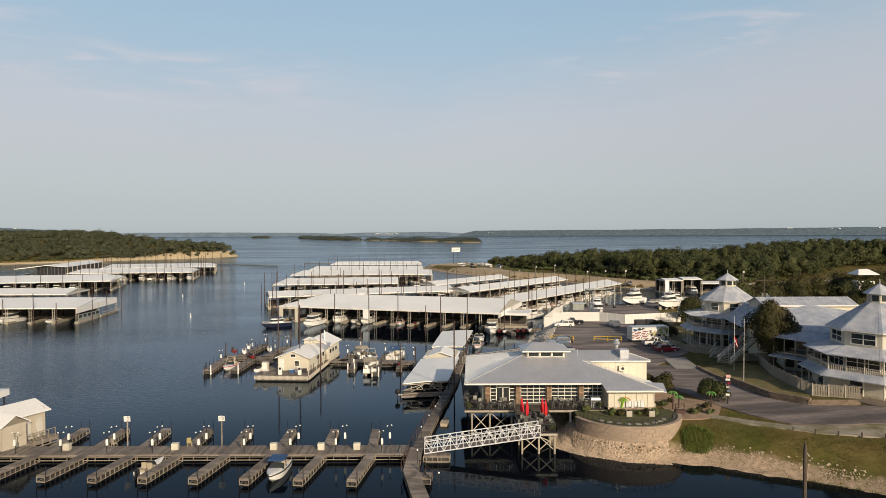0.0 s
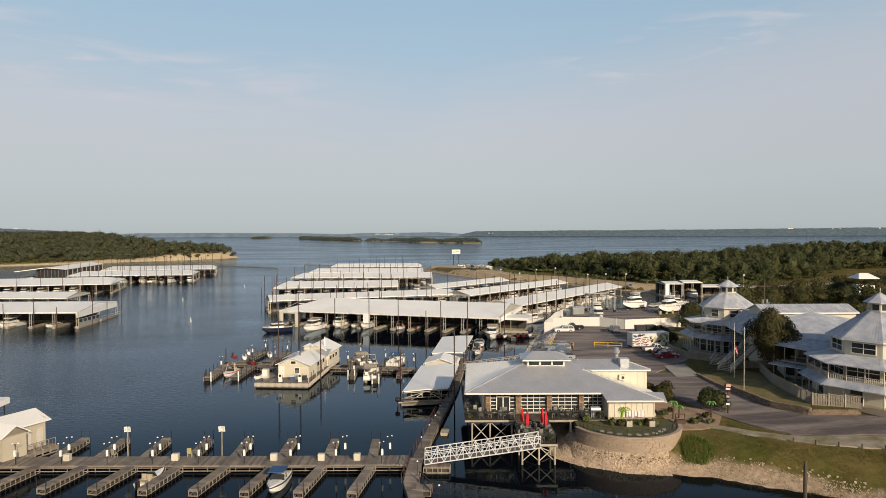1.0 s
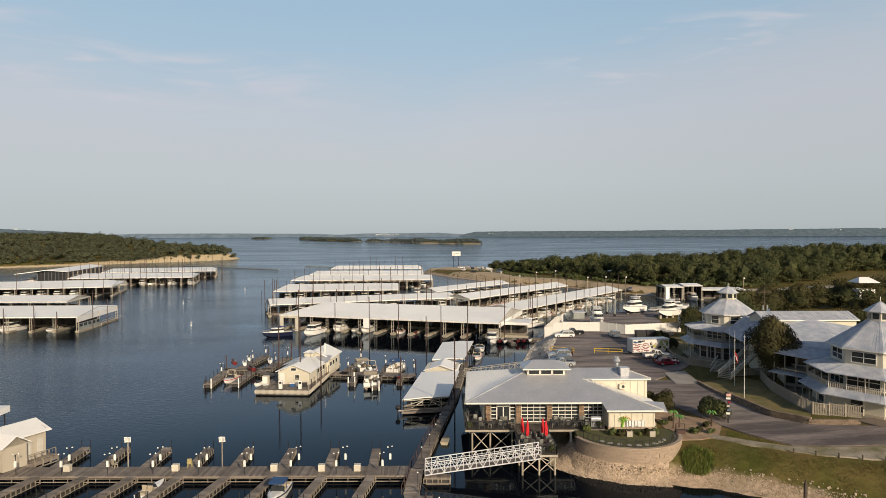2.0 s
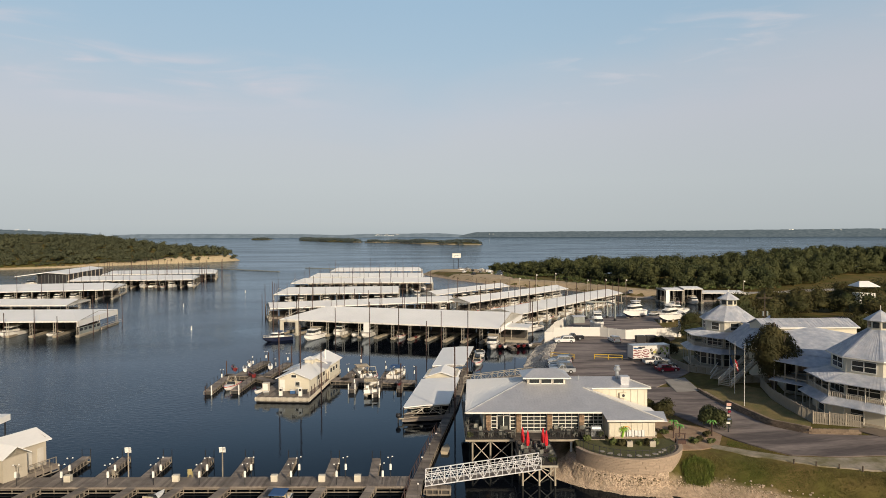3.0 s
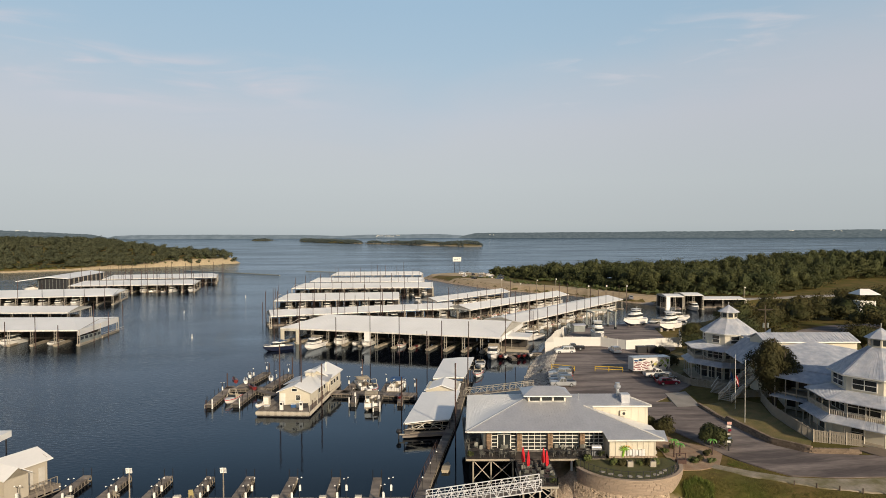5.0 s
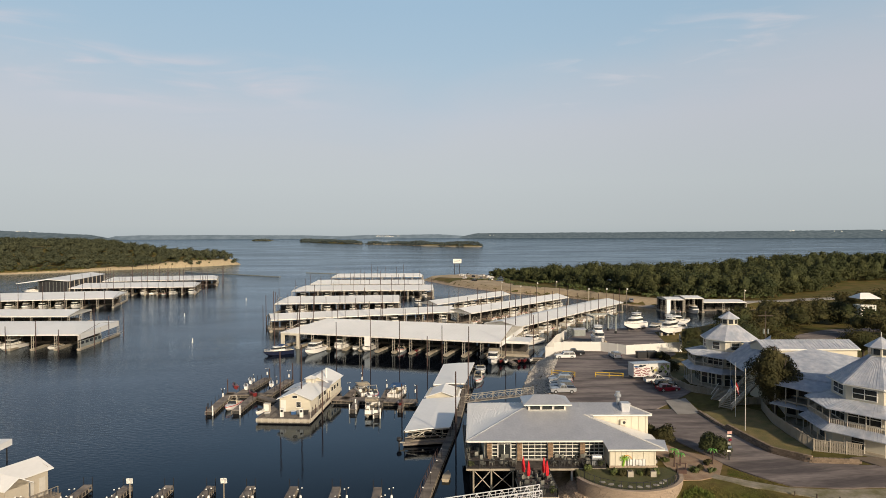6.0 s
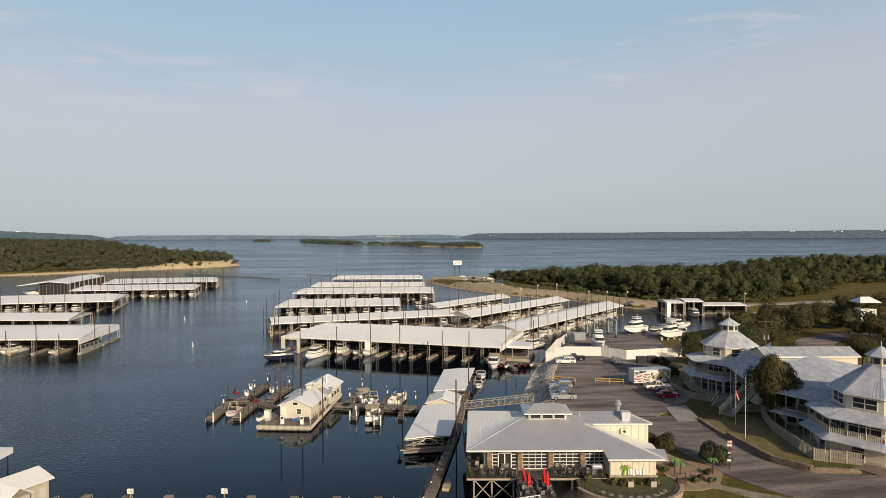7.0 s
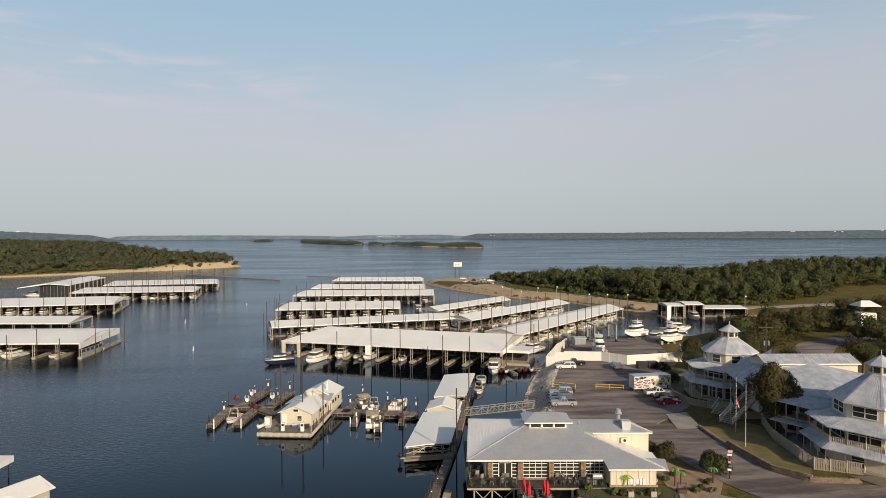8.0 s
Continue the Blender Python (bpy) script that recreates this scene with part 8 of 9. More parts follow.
fence_run([(26, 169.2), (40, 168.0), (45.2, 163.0), (60.5, 167.2)], 2.6, fe, M_FENCE)
fence_run([(26, 169.2), (31, 184), (37.2, 200)], 3.2, fe, M_FENCE)
fence_run([(60.5, 167.2), (63, 176)], 3.4, fe, M_FENCE)
y1_ = make_yacht(pose(59.5, 205.5, LOT_Z + 0.6, 0, 0, 128), 10.4, "white flybridge yacht propped in the boatyard")
copy_thing(y1_, pose(67, 195.5, LOT_Z + 0.6, 0, 0, 132))
y2_ = make_cruiser(pose(76, 214, 0.4, 0, 0, -98), 12.0, M_GEL, "long white sport cruiser at the yard's edge", M_GEL)
copy_thing(y2_, pose(83, 236, 0, 0, 0, -78))
copy_thing(cr_w, pose(79, 228, 0, 0, 0, 110))
copy_thing(y1_, pose(41.8, 178, LOT_Z + 0.5, 0, 0, 176))
for (cx, cy) in ((59.5, 205.5), (66, 194.5), (41.8, 178)):
    bk = thing("boat_cradle", pose(cx, cy, LOT_Z), "steel cradle under a yacht", "boat cradle", "boat cradles")
    for dx in (-3, 0, 3):
        part("support", Build().box((dx * 0.7, dx * 0.3, 0.4), (0.6, 1.6, 1.2)), M_TIMBER, bk)
lf = thing("travel_lift", pose(47.8, 200, LOT_Z, 0, 0, 8), "grey steel travel lift for hauling boats", "boat lift")
for sx in (-3.4, 3.4):
    for sy in (-3, 3):
        part("lift_leg", Build().box((sx, sy, 2.6), (0.34, 0.34, 5.2)), M_LIFT, lf)
        part("wheel", Build().tube((sx - 0.25, sy, 0.4), (sx + 0.25, sy, 0.4), 0.5, 12), M_TYRE, lf)
    part("side_girder", Build().box((sx, 0, 5.1), (0.35, 6.6, 0.4)), M_LIFT, lf)
part("cross_girder", Build().box((0, 3, 5.3), (7.4, 0.4, 0.45)), M_LIFT, lf)
ys = thing("yard_shed", pose(39.6, 194, LOT_Z, 0, 0, 10), "small grey yard shed behind the fence", "shed")
part("wall", Build().box((0, 0, 1.0), (3.4, 2.6, 2.0)), M_LIFT, ys)
part("roof", Build().slab([(-1.9, -1.6, 2.0), (1.9, -1.6, 2.0), (1.9, 0, 2.4), (-1.9, 0, 2.4)], 0.1).slab([(-1.9, 0, 2.4), (1.9, 0, 2.4), (1.9, 1.6, 2.0), (-1.9, 1.6, 2.0)], 0.1), M_GALV, ys)

for (xa, xb, ya, ev, lbl) in ((91.4, 98.6, 270, 5.7, "white boathouse with dark inner walls across the basin"), (98.9, 106.6, 270, 6.2, "taller white boathouse beside the other one"), (106.9, 125.6, 273, 4.2, "low white boathouse beside the bank")):
    bh = covered_dock((xa, ya), (xb, ya), (xb, ya + 12), (xa, ya + 12), lbl, ev, 0.55, 0, 0, 8, (xb - xa), True)
    part("back_wall", Build().box(((xb - xa) / 2, 11.7, ev / 2), (xb - xa, 0.1, ev - 0.3)), M_SHED_DARK, bh, "dark back wall")
    part("side_wall", Build().box((xb - xa - 0.1, 6, ev / 2), (0.1, 11, ev - 0.3)), M_SHED_DARK, bh)
    if ev == 5.7:
        part("end_panel", Build().box((0.8, -0.12, ev / 2 - 0.2), (1.6, 0.1, ev)), M_WHITE_ROOF, bh, "white end panel")
copy_thing(cr_w, pose(102.8, 270.5, 0, 0, 0, 180))
copy_thing(ra, pose(94.2, 271, 0, 0, 0, 178))
copy_thing(rt, pose(96.9, 272, 0, 0, 0, 175))
copy_thing(cr_w, pose(69, 216, 0, 0, 0, 140))
of = thing("dock_office", pose(19.2, 181.0, 0, 0, 0, -16), "white flat-roofed dock office at the shed's end", "office")
# dark block painted as the shade of the open space beneath the roof
part("wall", Build().box((0, 1.5, 2.0), (6.5, 3.4, 2.8)), M_SHED_DARK, of, "dark block standing for the shade under the open roof")
for dx in (-4.4, 0, 4.4):
    part("post", Build().tube((dx, -3.4, 0.6), (dx, -3.4, 3.4), 0.09, 7), M_STEEL, of)
part("roof", Build().box((0, 0, 3.7), (9.6, 7.6, 0.7)), M_WHITE_ROOF, of)
part("platform", Build().box((0, 0, 0.3), (10, 9, 0.7)), M_TIMBER, of)
part("window", Build().box((0, -0.23, 2.2), (4, 0.06, 1.0)), M_DARK_GLASS, of)

gg = thing("gangway", pose(0, 0, 0), "grey truss gangway from the slips to the car park", "gangway")
a0, a1 = Vector((3.8, 125.5, 0.95)), Vector((16.6, 122.6, LOT_Z + 0.3))
for s in (-0.8, 0.8):
    o = Vector((0.2, 1, 0)).normalized() * s
    uz = Vector((0, 0, 1.15))
    tb_ = Build().beam(a0 + o, a1 + o, 0.1).beam(a0 + o + uz, a1 + o + uz, 0.1)
    for i in range(13):
        q = a0.lerp(a1, i / 12) + o
        tb_.beam(q, q + uz, 0.06)
        if i < 12:
            q2 = a0.lerp(a1, (i + 1) / 12) + o
            tb_.beam(q + (uz if i % 2 else uz * 0), q2 + (uz * 0 if i % 2 else uz), 0.05)
    part("truss", tb_, M_STEEL, gg)
part("gangway_floor", Build().slab([a0 + Vector((0, -0.8, 0)), a1 + Vector((0, -0.8, 0)), a1 + Vector((0, 0.8, 0)), a0 + Vector((0, 0.8, 0))], 0.08), M_DECK, gg)

# ---- rocks ----
def rock_field(name, label, pts_fn, n, size, mat, seed):
    rs = np.random.RandomState(seed)
    cube = np.array([(-1, -1, -1), (1, -1, -1), (1, 1, -1), (-1, 1, -1), (-1, -1, 1), (1, -1, 1), (1, 1, 1), (-1, 1, 1)], float)
    fc = np.array([(0, 3, 2, 1), (4, 5, 6, 7), (0, 1, 5, 4), (1, 2, 6, 5), (2, 3, 7, 6), (3, 0, 4, 7)])
    V, F = [], []
    x, y = pts_fn(rs, n)
    # the ground between its grid points
    gx, gy = 10 + 1.1 * np.floor((x - 10) / 1.1), 60 + 1.1 * np.floor((y - 60) / 1.1)
    fx, fy = (x - gx) / 1.1, (y - gy) / 1.1
    low, top = height(gx, gy) * (1 - fx) + height(gx + 1.1, gy) * fx, height(gx, gy + 1.1) * (1 - fx) + height(gx + 1.1, gy + 1.1) * fx
    z = height(x, y)
    z = np.where(y < 128, np.maximum(z, low * (1 - fy) + top * fy), z)
    for i in range(n):
        s = size * rs.uniform(0.45, 1.35)
        p = cube * rs.uniform(0.6, 1.0, (8, 3)) * s * np.array([1.1, 0.9, 0.7])
        a = rs.uniform(0, 6.28)
        R_ = np.array([[math.cos(a), -math.sin(a), 0], [math.sin(a), math.cos(a), 0.3], [0, -0.3, 1]])
        V.append(p @ R_.T + np.array([x[i], y[i], z[i] + s * 0.15 + 0.05]))
        F.append(fc + 8 * i)
    ob = new(name, quick_mesh(name, np.concatenate(V), np.concatenate(F), [mat]))
    return tagged(ob, label, "rocks", "", "stuff")


def along(poly, lo, hi):
    pts = resample(poly, 200)

    def fn(rs, n):
        k = rs.uniform(0, 199.9, n)
        i = k.astype(int)
        P = np.array([(p.x, p.y) for p in pts])
        q = P[i] + (P[i + 1] - P[i]) * (k - i)[:, None]
        t = P[i + 1] - P[i]
        nrm = np.stack([t[:, 1], -t[:, 0]], 1) / np.linalg.norm(t, axis=1)[:, None]
        q = q + nrm * rs.uniform(lo, hi, n)[:, None]
        return q[:, 0], q[:, 1]
    return fn


rock_field("riprap", "pale limestone riprap below the garden wall", along([(13.2, 84), (14.0, 79.2), (16.6, 76.2), (20.5, 74.2), (25.5, 73.2)], -3.6, 4.2), 19000, 0.09, M_ROCK, 51)
rock_field("riprap", "grey limestone riprap along the car park's edge", along([(13.4, 100), (13.8, 120), (16, 134), (18, 146), (22, 162), (26, 176)], 0.0, 6.2), 8200, 0.13, M_ROCK_GREY, 52)
rock_field("shore_stones", "scattered pale stones on the muddy shore", along([(24, 73.4), (29.5, 72.4), (33, 70.3), (37.2, 68), (42.5, 65), (46, 62.6)], -2.3, 0.2), 1700, 0.045, M_ROCK, 53)
rock_field("shore_stones", "larger pale stones strewn along the shore", along([(26, 73), (29.5, 72.4), (33, 70.3), (37.2, 68), (42.5, 65)], -3.2, -0.6), 170, 0.085, M_ROCK, 54)

# ---- curved garden wall ----
gwall = thing("garden_wall", pose(0, 0, 0), "curved pale stone retaining wall of the garden", "wall")
ARC = []
for i in range(41):
    a = radians(196 + (352 - 196) * i / 40)
    ARC.append((22.6 + 6.6 * math.cos(a), 81.6 + 6.3 * math.sin(a)))
WALL_TOP = 3.35
part("core", Build().loft([[(22.6 + (x - 22.6) * k, 81.6 + (y - 81.6) * k, z) for k, z in ((1.017, 0.2), (1.017, WALL_TOP - 0.1), (0.90, WALL_TOP - 0.1), (0.90, 0.2))] for x, y in ARC]), M_MORTAR, gwall)
stone_me = [Build().box((0, 0, 0), (w, 0.34, 0.168)).mesh("stone_block", M_BRICK) for w in (0.70, 0.78, 0.86)]
rs = np.random.RandomState(61)
arcs = resample(ARC, 400)
total = sum((arcs[i + 1] - arcs[i]).length for i in range(400))
for row in range(14):
    z = 0.80 + row * 0.182
    pos = 0.3 * (row % 2)
    while pos < total - 0.4:
        k = rs.randint(0, 3)
        w = (0.70, 0.78, 0.86)[k]
        i = min(399, int((pos + w / 2) / total * 400))
        p = arcs[i]
        d = arcs[i + 1] - arcs[i]
        out = Vector((p.x - 22.6, p.y - 81.6, 0)).normalized() * rs.uniform(-0.012, 0.012)
        part("stone_block", stone_me[k], M_BRICK, gwall, at=pose(p.x + out.x, p.y + out.y, z, 0, 0, math.degrees(math.atan2(d.y, d.x))))
        pos += w + 0.016
rim = [[(22.6 + (x - 22.6) * k, 81.6 + (y - 81.6) * k, WALL_TOP + dz) for k, dz in ((1.036, -0.06), (1.036, 0.06), (0.965, 0.06), (0.965, -0.06))] for x, y in ARC]
part("coping", Build().loft(rim), M_BRICK, gwall)
gs_ = Build().prism([(22.6 + (x - 22.6) * 0.97, 81.6 + (y - 81.6) * 0.97) for x, y in ARC] + [(28.8, 83.4), (16.6, 83.4)], 0.3, WALL_TOP - 0.12)
M_LAWN = material("garden_lawn", (0.065, 0.075, 0.022), 0.9, 0.0, (0.10, 0.09, 0.035), 1.2, 0.5, 9, 0.35, bump=0.4)
structure("garden", gs_, M_LAWN, "dark clipped lawn behind the stone wall", "lawn")
gf = thing("garden_fence", pose(0, 0, 0), "low black metal fence on the garden wall", "fence")
for i in range(0, 40, 2):
    x, y = 22.6 + (ARC[i][0] - 22.6) * 0.94, 81.6 + (ARC[i][1] - 81.6) * 0.94
    part("fence_post", Build().box((x, y, WALL_TOP + 0.4), (0.06, 0.06, 1.1)), M_DARK, gf)
for h in (0.15, 0.9):
    bar = [[(22.6 + (x - 22.6) * k, 81.6 + (y - 81.6) * k, WALL_TOP + h + dz) for k, dz in ((0.943, -0.02), (0.943, 0.02), (0.937, 0.02), (0.937, -0.02))] for x, y in ARC]
    part("fence_rail", Build().loft(bar), M_DARK, gf)
for i in range(9):
    a = radians(222 + i * 13)
    sp = thing("stepping_stone", pose(22.6 + 4.9 * math.cos(a), 81.6 + 4.7 * math.sin(a), WALL_TOP - 0.12, 0, 0, i * 31), "flat pale stepping stone in the lawn", "paving stone", "stepping stones")
    part("slab", Build().prism([(0.42 * math.cos(k) * (0.85 + 0.2 * math.sin(3 * k + i)), 0.3 * math.sin(k)) for k in np.arange(0, 6.2, 0.9)], 0, 0.06), M_CONCRETE, sp)


def shrub(x, y, h, r, mat, n, seed, label, z=None, size=0.13):
    rs_ = np.random.RandomState(seed)
    z = ground_at(x, y) if z is None else z
    t = thing("shrub", pose(x, y, z), label, "shrub", "")
    part("stems", Build().tube((0, 0, -0.1), (0.05, 0, h * 0.5), 0.05, 5).tube((0, 0, 0), (r * 0.4, 0.1, h * 0.6), 0.03, 5).tube((0, 0, 0), (-r * 0.4, -0.1, h * 0.6), 0.03, 5), M_BARK, t)
    v = crown_quads(rs_, (0, 0, h * 0.48), r, h * 0.55, n, size, 9)
    v[:, 2] = np.maximum(v[:, 2], 0.02)
    ob = new("foliage", quick_mesh("foliage", v, np.arange(len(v)).reshape(-1, 4), [mat]))
    ob.parent = t
    return t


GT = WALL_TOP - 0.12
for k, (x, y, h, r, mt) in enumerate([(21.0, 80.9, 0.95, 0.7, M_BUSH), (21.9, 80.7, 0.8, 0.6, M_LEAF_DARK), (24.2, 80.8, 0.6, 0.5, M_BUSH), (25.0, 80.7, 0.8, 0.7, M_LEAF_DARK), (26.1, 80.8, 0.8, 0.7, M_BUSH), (18.0, 82.2, 0.8, 0.6, M_BUSH)]):
    shrub(x, y, h, r, mt, 420, 70 + k, "clipped shrub beside the sign wall", GT)
for x in (22.8, 25.6):
    hv = thing("condenser_unit", pose(x, 80.4, GT), "pale air-conditioning unit in the garden", "condenser", "condenser units")
    part("case", Build().box((0, 0, 0.34), (0.7, 0.65, 0.68)), M_STEEL, hv)
    part("fan_grille", Build().tube((0, 0, 0.68), (0, 0, 0.72), 0.26, 12), M_DARK, hv)
shrub(36.2, 88.6, 3.0, 2.7, M_LEAF, 6500, 82, "large dark green shrub beside the drive", None, 0.12)
shrub(31.4, 94.2, 2.8, 1.5, M_LEAF_DARK, 2400, 83, "ragged olive shrub behind the restaurant", None, 0.12)
shrub(30.4, 97.0, 2.2, 1.5, M_LEAF_DARK, 800, 84, "low olive shrub behind the restaurant", None, 0.2)
shrub(18.0, 112.6, 1.6, 1.8, M_BUSH, 900, 85, "green shrub at the gangway's head", None, 0.18)
shrub(52.0, 156.5, 2.0, 2.2, M_LEAF_DARK, 900, 86, "dark shrub beside the trailer", None, 0.22)
shrub(49.0, 143.0, 2.6, 2.2, M_LEAF_DARK, 900, 87, "dark shrub beside the car park", None, 0.22)
for k, (x, y) in enumerate([(31.5, 82.6), (32.6, 83.4), (33.8, 82.4), (34.2, 85.2), (29.2, 86.5), (30.6, 88)]):
    shrub(x, y, 0.7, 0.8, M_LEAF_DARK if k % 2 else M_BUSH, 260, 90 + k, "low plant in the mulch bed", None, 0.12)
M_MULCH = material("red_brown_mulch", (0.28, 0.175, 0.105), 0.95, 0.0, (0.38, 0.28, 0.19), 0.9, 0.5, 7, 0.3, bump=0.5)
ruled("flower_bed", [(28.6, 80.0), (31.5, 80.0), (34.2, 81.2)], [(29.0, 99), (33, 90.6), (37.2, 87)], 14, 14, 0.09, M_MULCH, "red-brown mulch bed beside the restaurant", "flower bed")
M_GRAVEL = material("worn_gravel", (0.33, 0.285, 0.22), 0.95, 0.0, (0.15, 0.135, 0.06), 0.5, 0.3, 3.0, 0.3, bump=0.4)
ruled("path", [(33.8, 81.7), (37.2, 79.2), (40.6, 77.1), (46, 75.8), (52, 75.0), (62, 72), (92, 64)], [(32.9, 80.8), (36.2, 77.7), (40.0, 75.5), (42.6, 73.9), (48.7, 71.8), (60, 68), (88, 58)], 60, 6, 0.12, M_GRAVEL, "pale gravelly path along the lawn", "path")
ruled("pavement", [(39.8, 118), (38.7, 108.7)], [(43.8, 119), (42.8, 109.3)], 6, 6, 0.2, M_CONCRETE, "pale concrete slab in the drive", "concrete slab")

M_NEON = material("bright_green_plastic", (0.05, 0.21, 0.035), 0.4, 0.0, (0.14, 0.30, 0.06), 1, 0.5, 4, 0.1)


def toy_palm(x, y, h, label):
    t = thing("artificial_palm", pose(x, y, ground_at(x, y)), label, "palm tree", "artificial palms")
    part("trunk", Build().tube((0, 0, -0.1), (0.05, 0, h), 0.10, 7, 0.07), M_RUST, t)
    for i in range(8):
        a = 6.28 * i / 8
        c, s = math.cos(a), math.sin(a)
        b = Build()
        pts = [(0.03, h), (0.26, h + 0.14), (0.5, h + 0.04), (0.64, h - 0.18)]
        for (r0, z0), (r1, z1) in zip(pts, pts[1:]):
            for sd in (-1, 1):
                o = Vector((-s, c, 0)) * 0.065 * sd
                b.slab([(c * r0, s * r0, z0), (c * r1, s * r1, z1), (c * r1 + o.x, s * r1 + o.y, z1 - 0.08), (c * r0 + o.x, s * r0 + o.y, z0 - 0.08)], 0.02)
        part("frond", b, M_NEON, t)


toy_palm(29.7, 84.6, 2.3, "artificial palm with bright green fronds")
toy_palm(30.6, 85.0, 1.6, "smaller artificial palm with green fronds")
toy_palm(34.9, 85.2, 2.0, "artificial palm beside the drive")
pt = thing("planter_box", pose(29.6, 81.8, 3.1), "dark timber planter frame by the fence", "planter")
part("box_body", Build().box((0, 0, 0.25), (1.2, 0.6, 0.5)), M_RUST, pt)
for sx in (-0.55, 0.55):
    part("frame_post", Build().box((sx, 0, 0.7), (0.1, 0.1, 1.1)), M_RUST, pt)
part("frame_rail", Build().box((0, 0, 1.22), (1.3, 0.1, 0.08)), M_RUST, pt)
M_UMB_OLD = material("faded_red_board", (0.45, 0.20, 0.17), 0.7, 0.0, (0.55, 0.42, 0.36), 2.5, 0.4, 8, 0.2)
ps = thing("sign_post", pose(37.6, 86.4, ground_at(37.6, 86.4)), "post with stacked white and red sign boards", "sign")
part("post", Build().tube((0, 0, -0.2), (0, 0, 3.6), 0.08, 7), M_DARK, ps)
for k in range(6):
    part("sign_board", Build().box((0.06 * (-1) ** k, -0.12, 0.9 + k * 0.5), (0.36 + 0.1 * (k % 3), 0.05, 0.26), radians(14 * (-1) ** k)), (M_DARK, M_TRIM, M_CARBLUE, M_STEEL, M_CARRED, M_TRIM)[k], ps)
part("sign_board", Build().box((0, -0.12, 3.85), (0.62, 0.06, 0.36)), M_UMB_OLD, ps, "faded red top board")

# ---- the restaurant's wall sign: plain shapes ----
sg = thing("wall_sign", pose(0, 0, 0), "white block lettering shapes with a green palm emblem", "sign")
xs_ = 23.25
for k, (w, h) in enumerate([(0.18, 0.78), (0.33, 0.7), (0.28, 0.9), (0.36, 0.66), (0.36, 0.76), (0.36, 0.84)]):
    part("block", Build().box((xs_ + w / 2, 83.13, 3.98 + (0.03 if k % 2 else 0)), (w, 0.12, h), taper=0.99), M_CARWHITE, sg)
    # dark offset copy draws the block's shadow edge
    part("block_backing", Build().box((xs_ + w / 2 + 0.05, 83.22 - 0.003 * k, 3.95), (w + 0.02, 0.06, h)), M_DARK, sg)
    xs_ += w + 0.075
M_LIME = material("lime_green_paint", (0.26, 0.46, 0.04), 0.5, 0.0, (0.16, 0.34, 0.03), 2.0, 0.4, 6, 0.1)
part("emblem_trunk", Build().tube((22.66, 83.18, 3.42), (22.9, 83.18, 4.45), 0.13, 6), M_LIME, sg)
for i in range(9):
    a = radians(-35 + i * 31)
    part("emblem_frond", Build().beam((22.9, 83.17, 4.45), (22.9 + 0.62 * math.cos(a), 83.17, 4.45 + 0.46 * math.sin(a)), 0.2, 0.05), M_LIME, sg)
M_ORANGE = material("orange_paint", (0.75, 0.30, 0.04), 0.5)
arc_ = Build()
for i in range(9):
    a, c = radians(15 + i * 17), radians(32 + i * 17)
    arc_.beam((23.2 + 0.62 * math.cos(a), 83.24, 4.3 + 0.55 * math.sin(a)), (23.2 + 0.62 * math.cos(c), 83.24, 4.3 + 0.55 * math.sin(c)), 0.12, 0.05)
part("emblem_arc", arc_, M_ORANGE, sg)

# roof vent
rv = thing("roof_vent", pose(25.0, 92.0, 8.3), "galvanised kitchen vent on the roof", "vent")
part("duct", Build().box((0.2, -0.4, 0.55), (1.1, 1.1, 1.3), taper=1.15), M_GALV, rv)
part("cowl", Build().tube((-0.4, 1.0, 0.5), (-0.4, 1.0, 1.6), 0.25, 10).ball((-0.4, 1.0, 1.85), 0.5, 12, 7, 0.7).tube((-0.4, 1.0, 2.0), (-0.4, 1.0, 2.4), 0.34, 10), M_SILVER, rv)
pv = thing("vent_pipe", pose(18.9, 92.2, 8.5), "thin roof vent pipe", "vent")
part("pipe", Build().tube((0, 0, 0), (0, 0, 0.9), 0.06, 6), M_SILVER, pv)

# ---- deck furniture ----
def umbrella(x, y, lean):
    t = thing("umbrella", pose(x, y, PIER_Z, lean, 0, 20), "closed red patio umbrella", "umbrella", "closed red umbrellas")
    part("pole", Build().tube((0, 0, 0), (0, 0, 3.0), 0.03, 6), M_TIMBER, t)
    rr = []
    for z, r in ((1.1, 0.13), (1.5, 0.2), (2.1, 0.17), (2.7, 0.09), (3.0, 0.03)):
        rr.append([(r * (1 + 0.2 * (i % 2)) * math.cos(6.283 * i / 12), r * (1 + 0.2 * (i % 2)) * math.sin(6.283 * i / 12), z) for i in range(12)])
    part("canopy", Build().loft(rr), M_UMB, t, "folded red canopy")
    part("base", Build().tube((0, 0, 0), (0, 0, 0.1), 0.28, 12), M_DARK, t)


M_UMB = material("red_canvas", (0.60, 0.015, 0.025), 0.7, 0.0, (0.5, 0.012, 0.02), 1, 0.5, 8, 0.1)
for x, y, l in ((9.75, 80.9, -3), (10.15, 79.7, 2), (12.15, 80.8, 3), (12.45, 79.6, -1)):
    umbrella(x, y, l)


def table(x, y):
    t = thing("patio_table", pose(x, y, DECK_Z), "round patio table on a pedestal", "table", "tables on the dining deck")
    part("tabletop", Build().tube((0, 0, 0.70), (0, 0, 0.75), 0.5, 14), M_DARK_DECK, t)
    part("pedestal", Build().tube((0, 0, 0), (0, 0, 0.7), 0.05, 7), M_DARK, t)
    part("foot", Build().tube((0, 0, 0), (0, 0, 0.04), 0.3, 10), M_DARK, t)
    return t


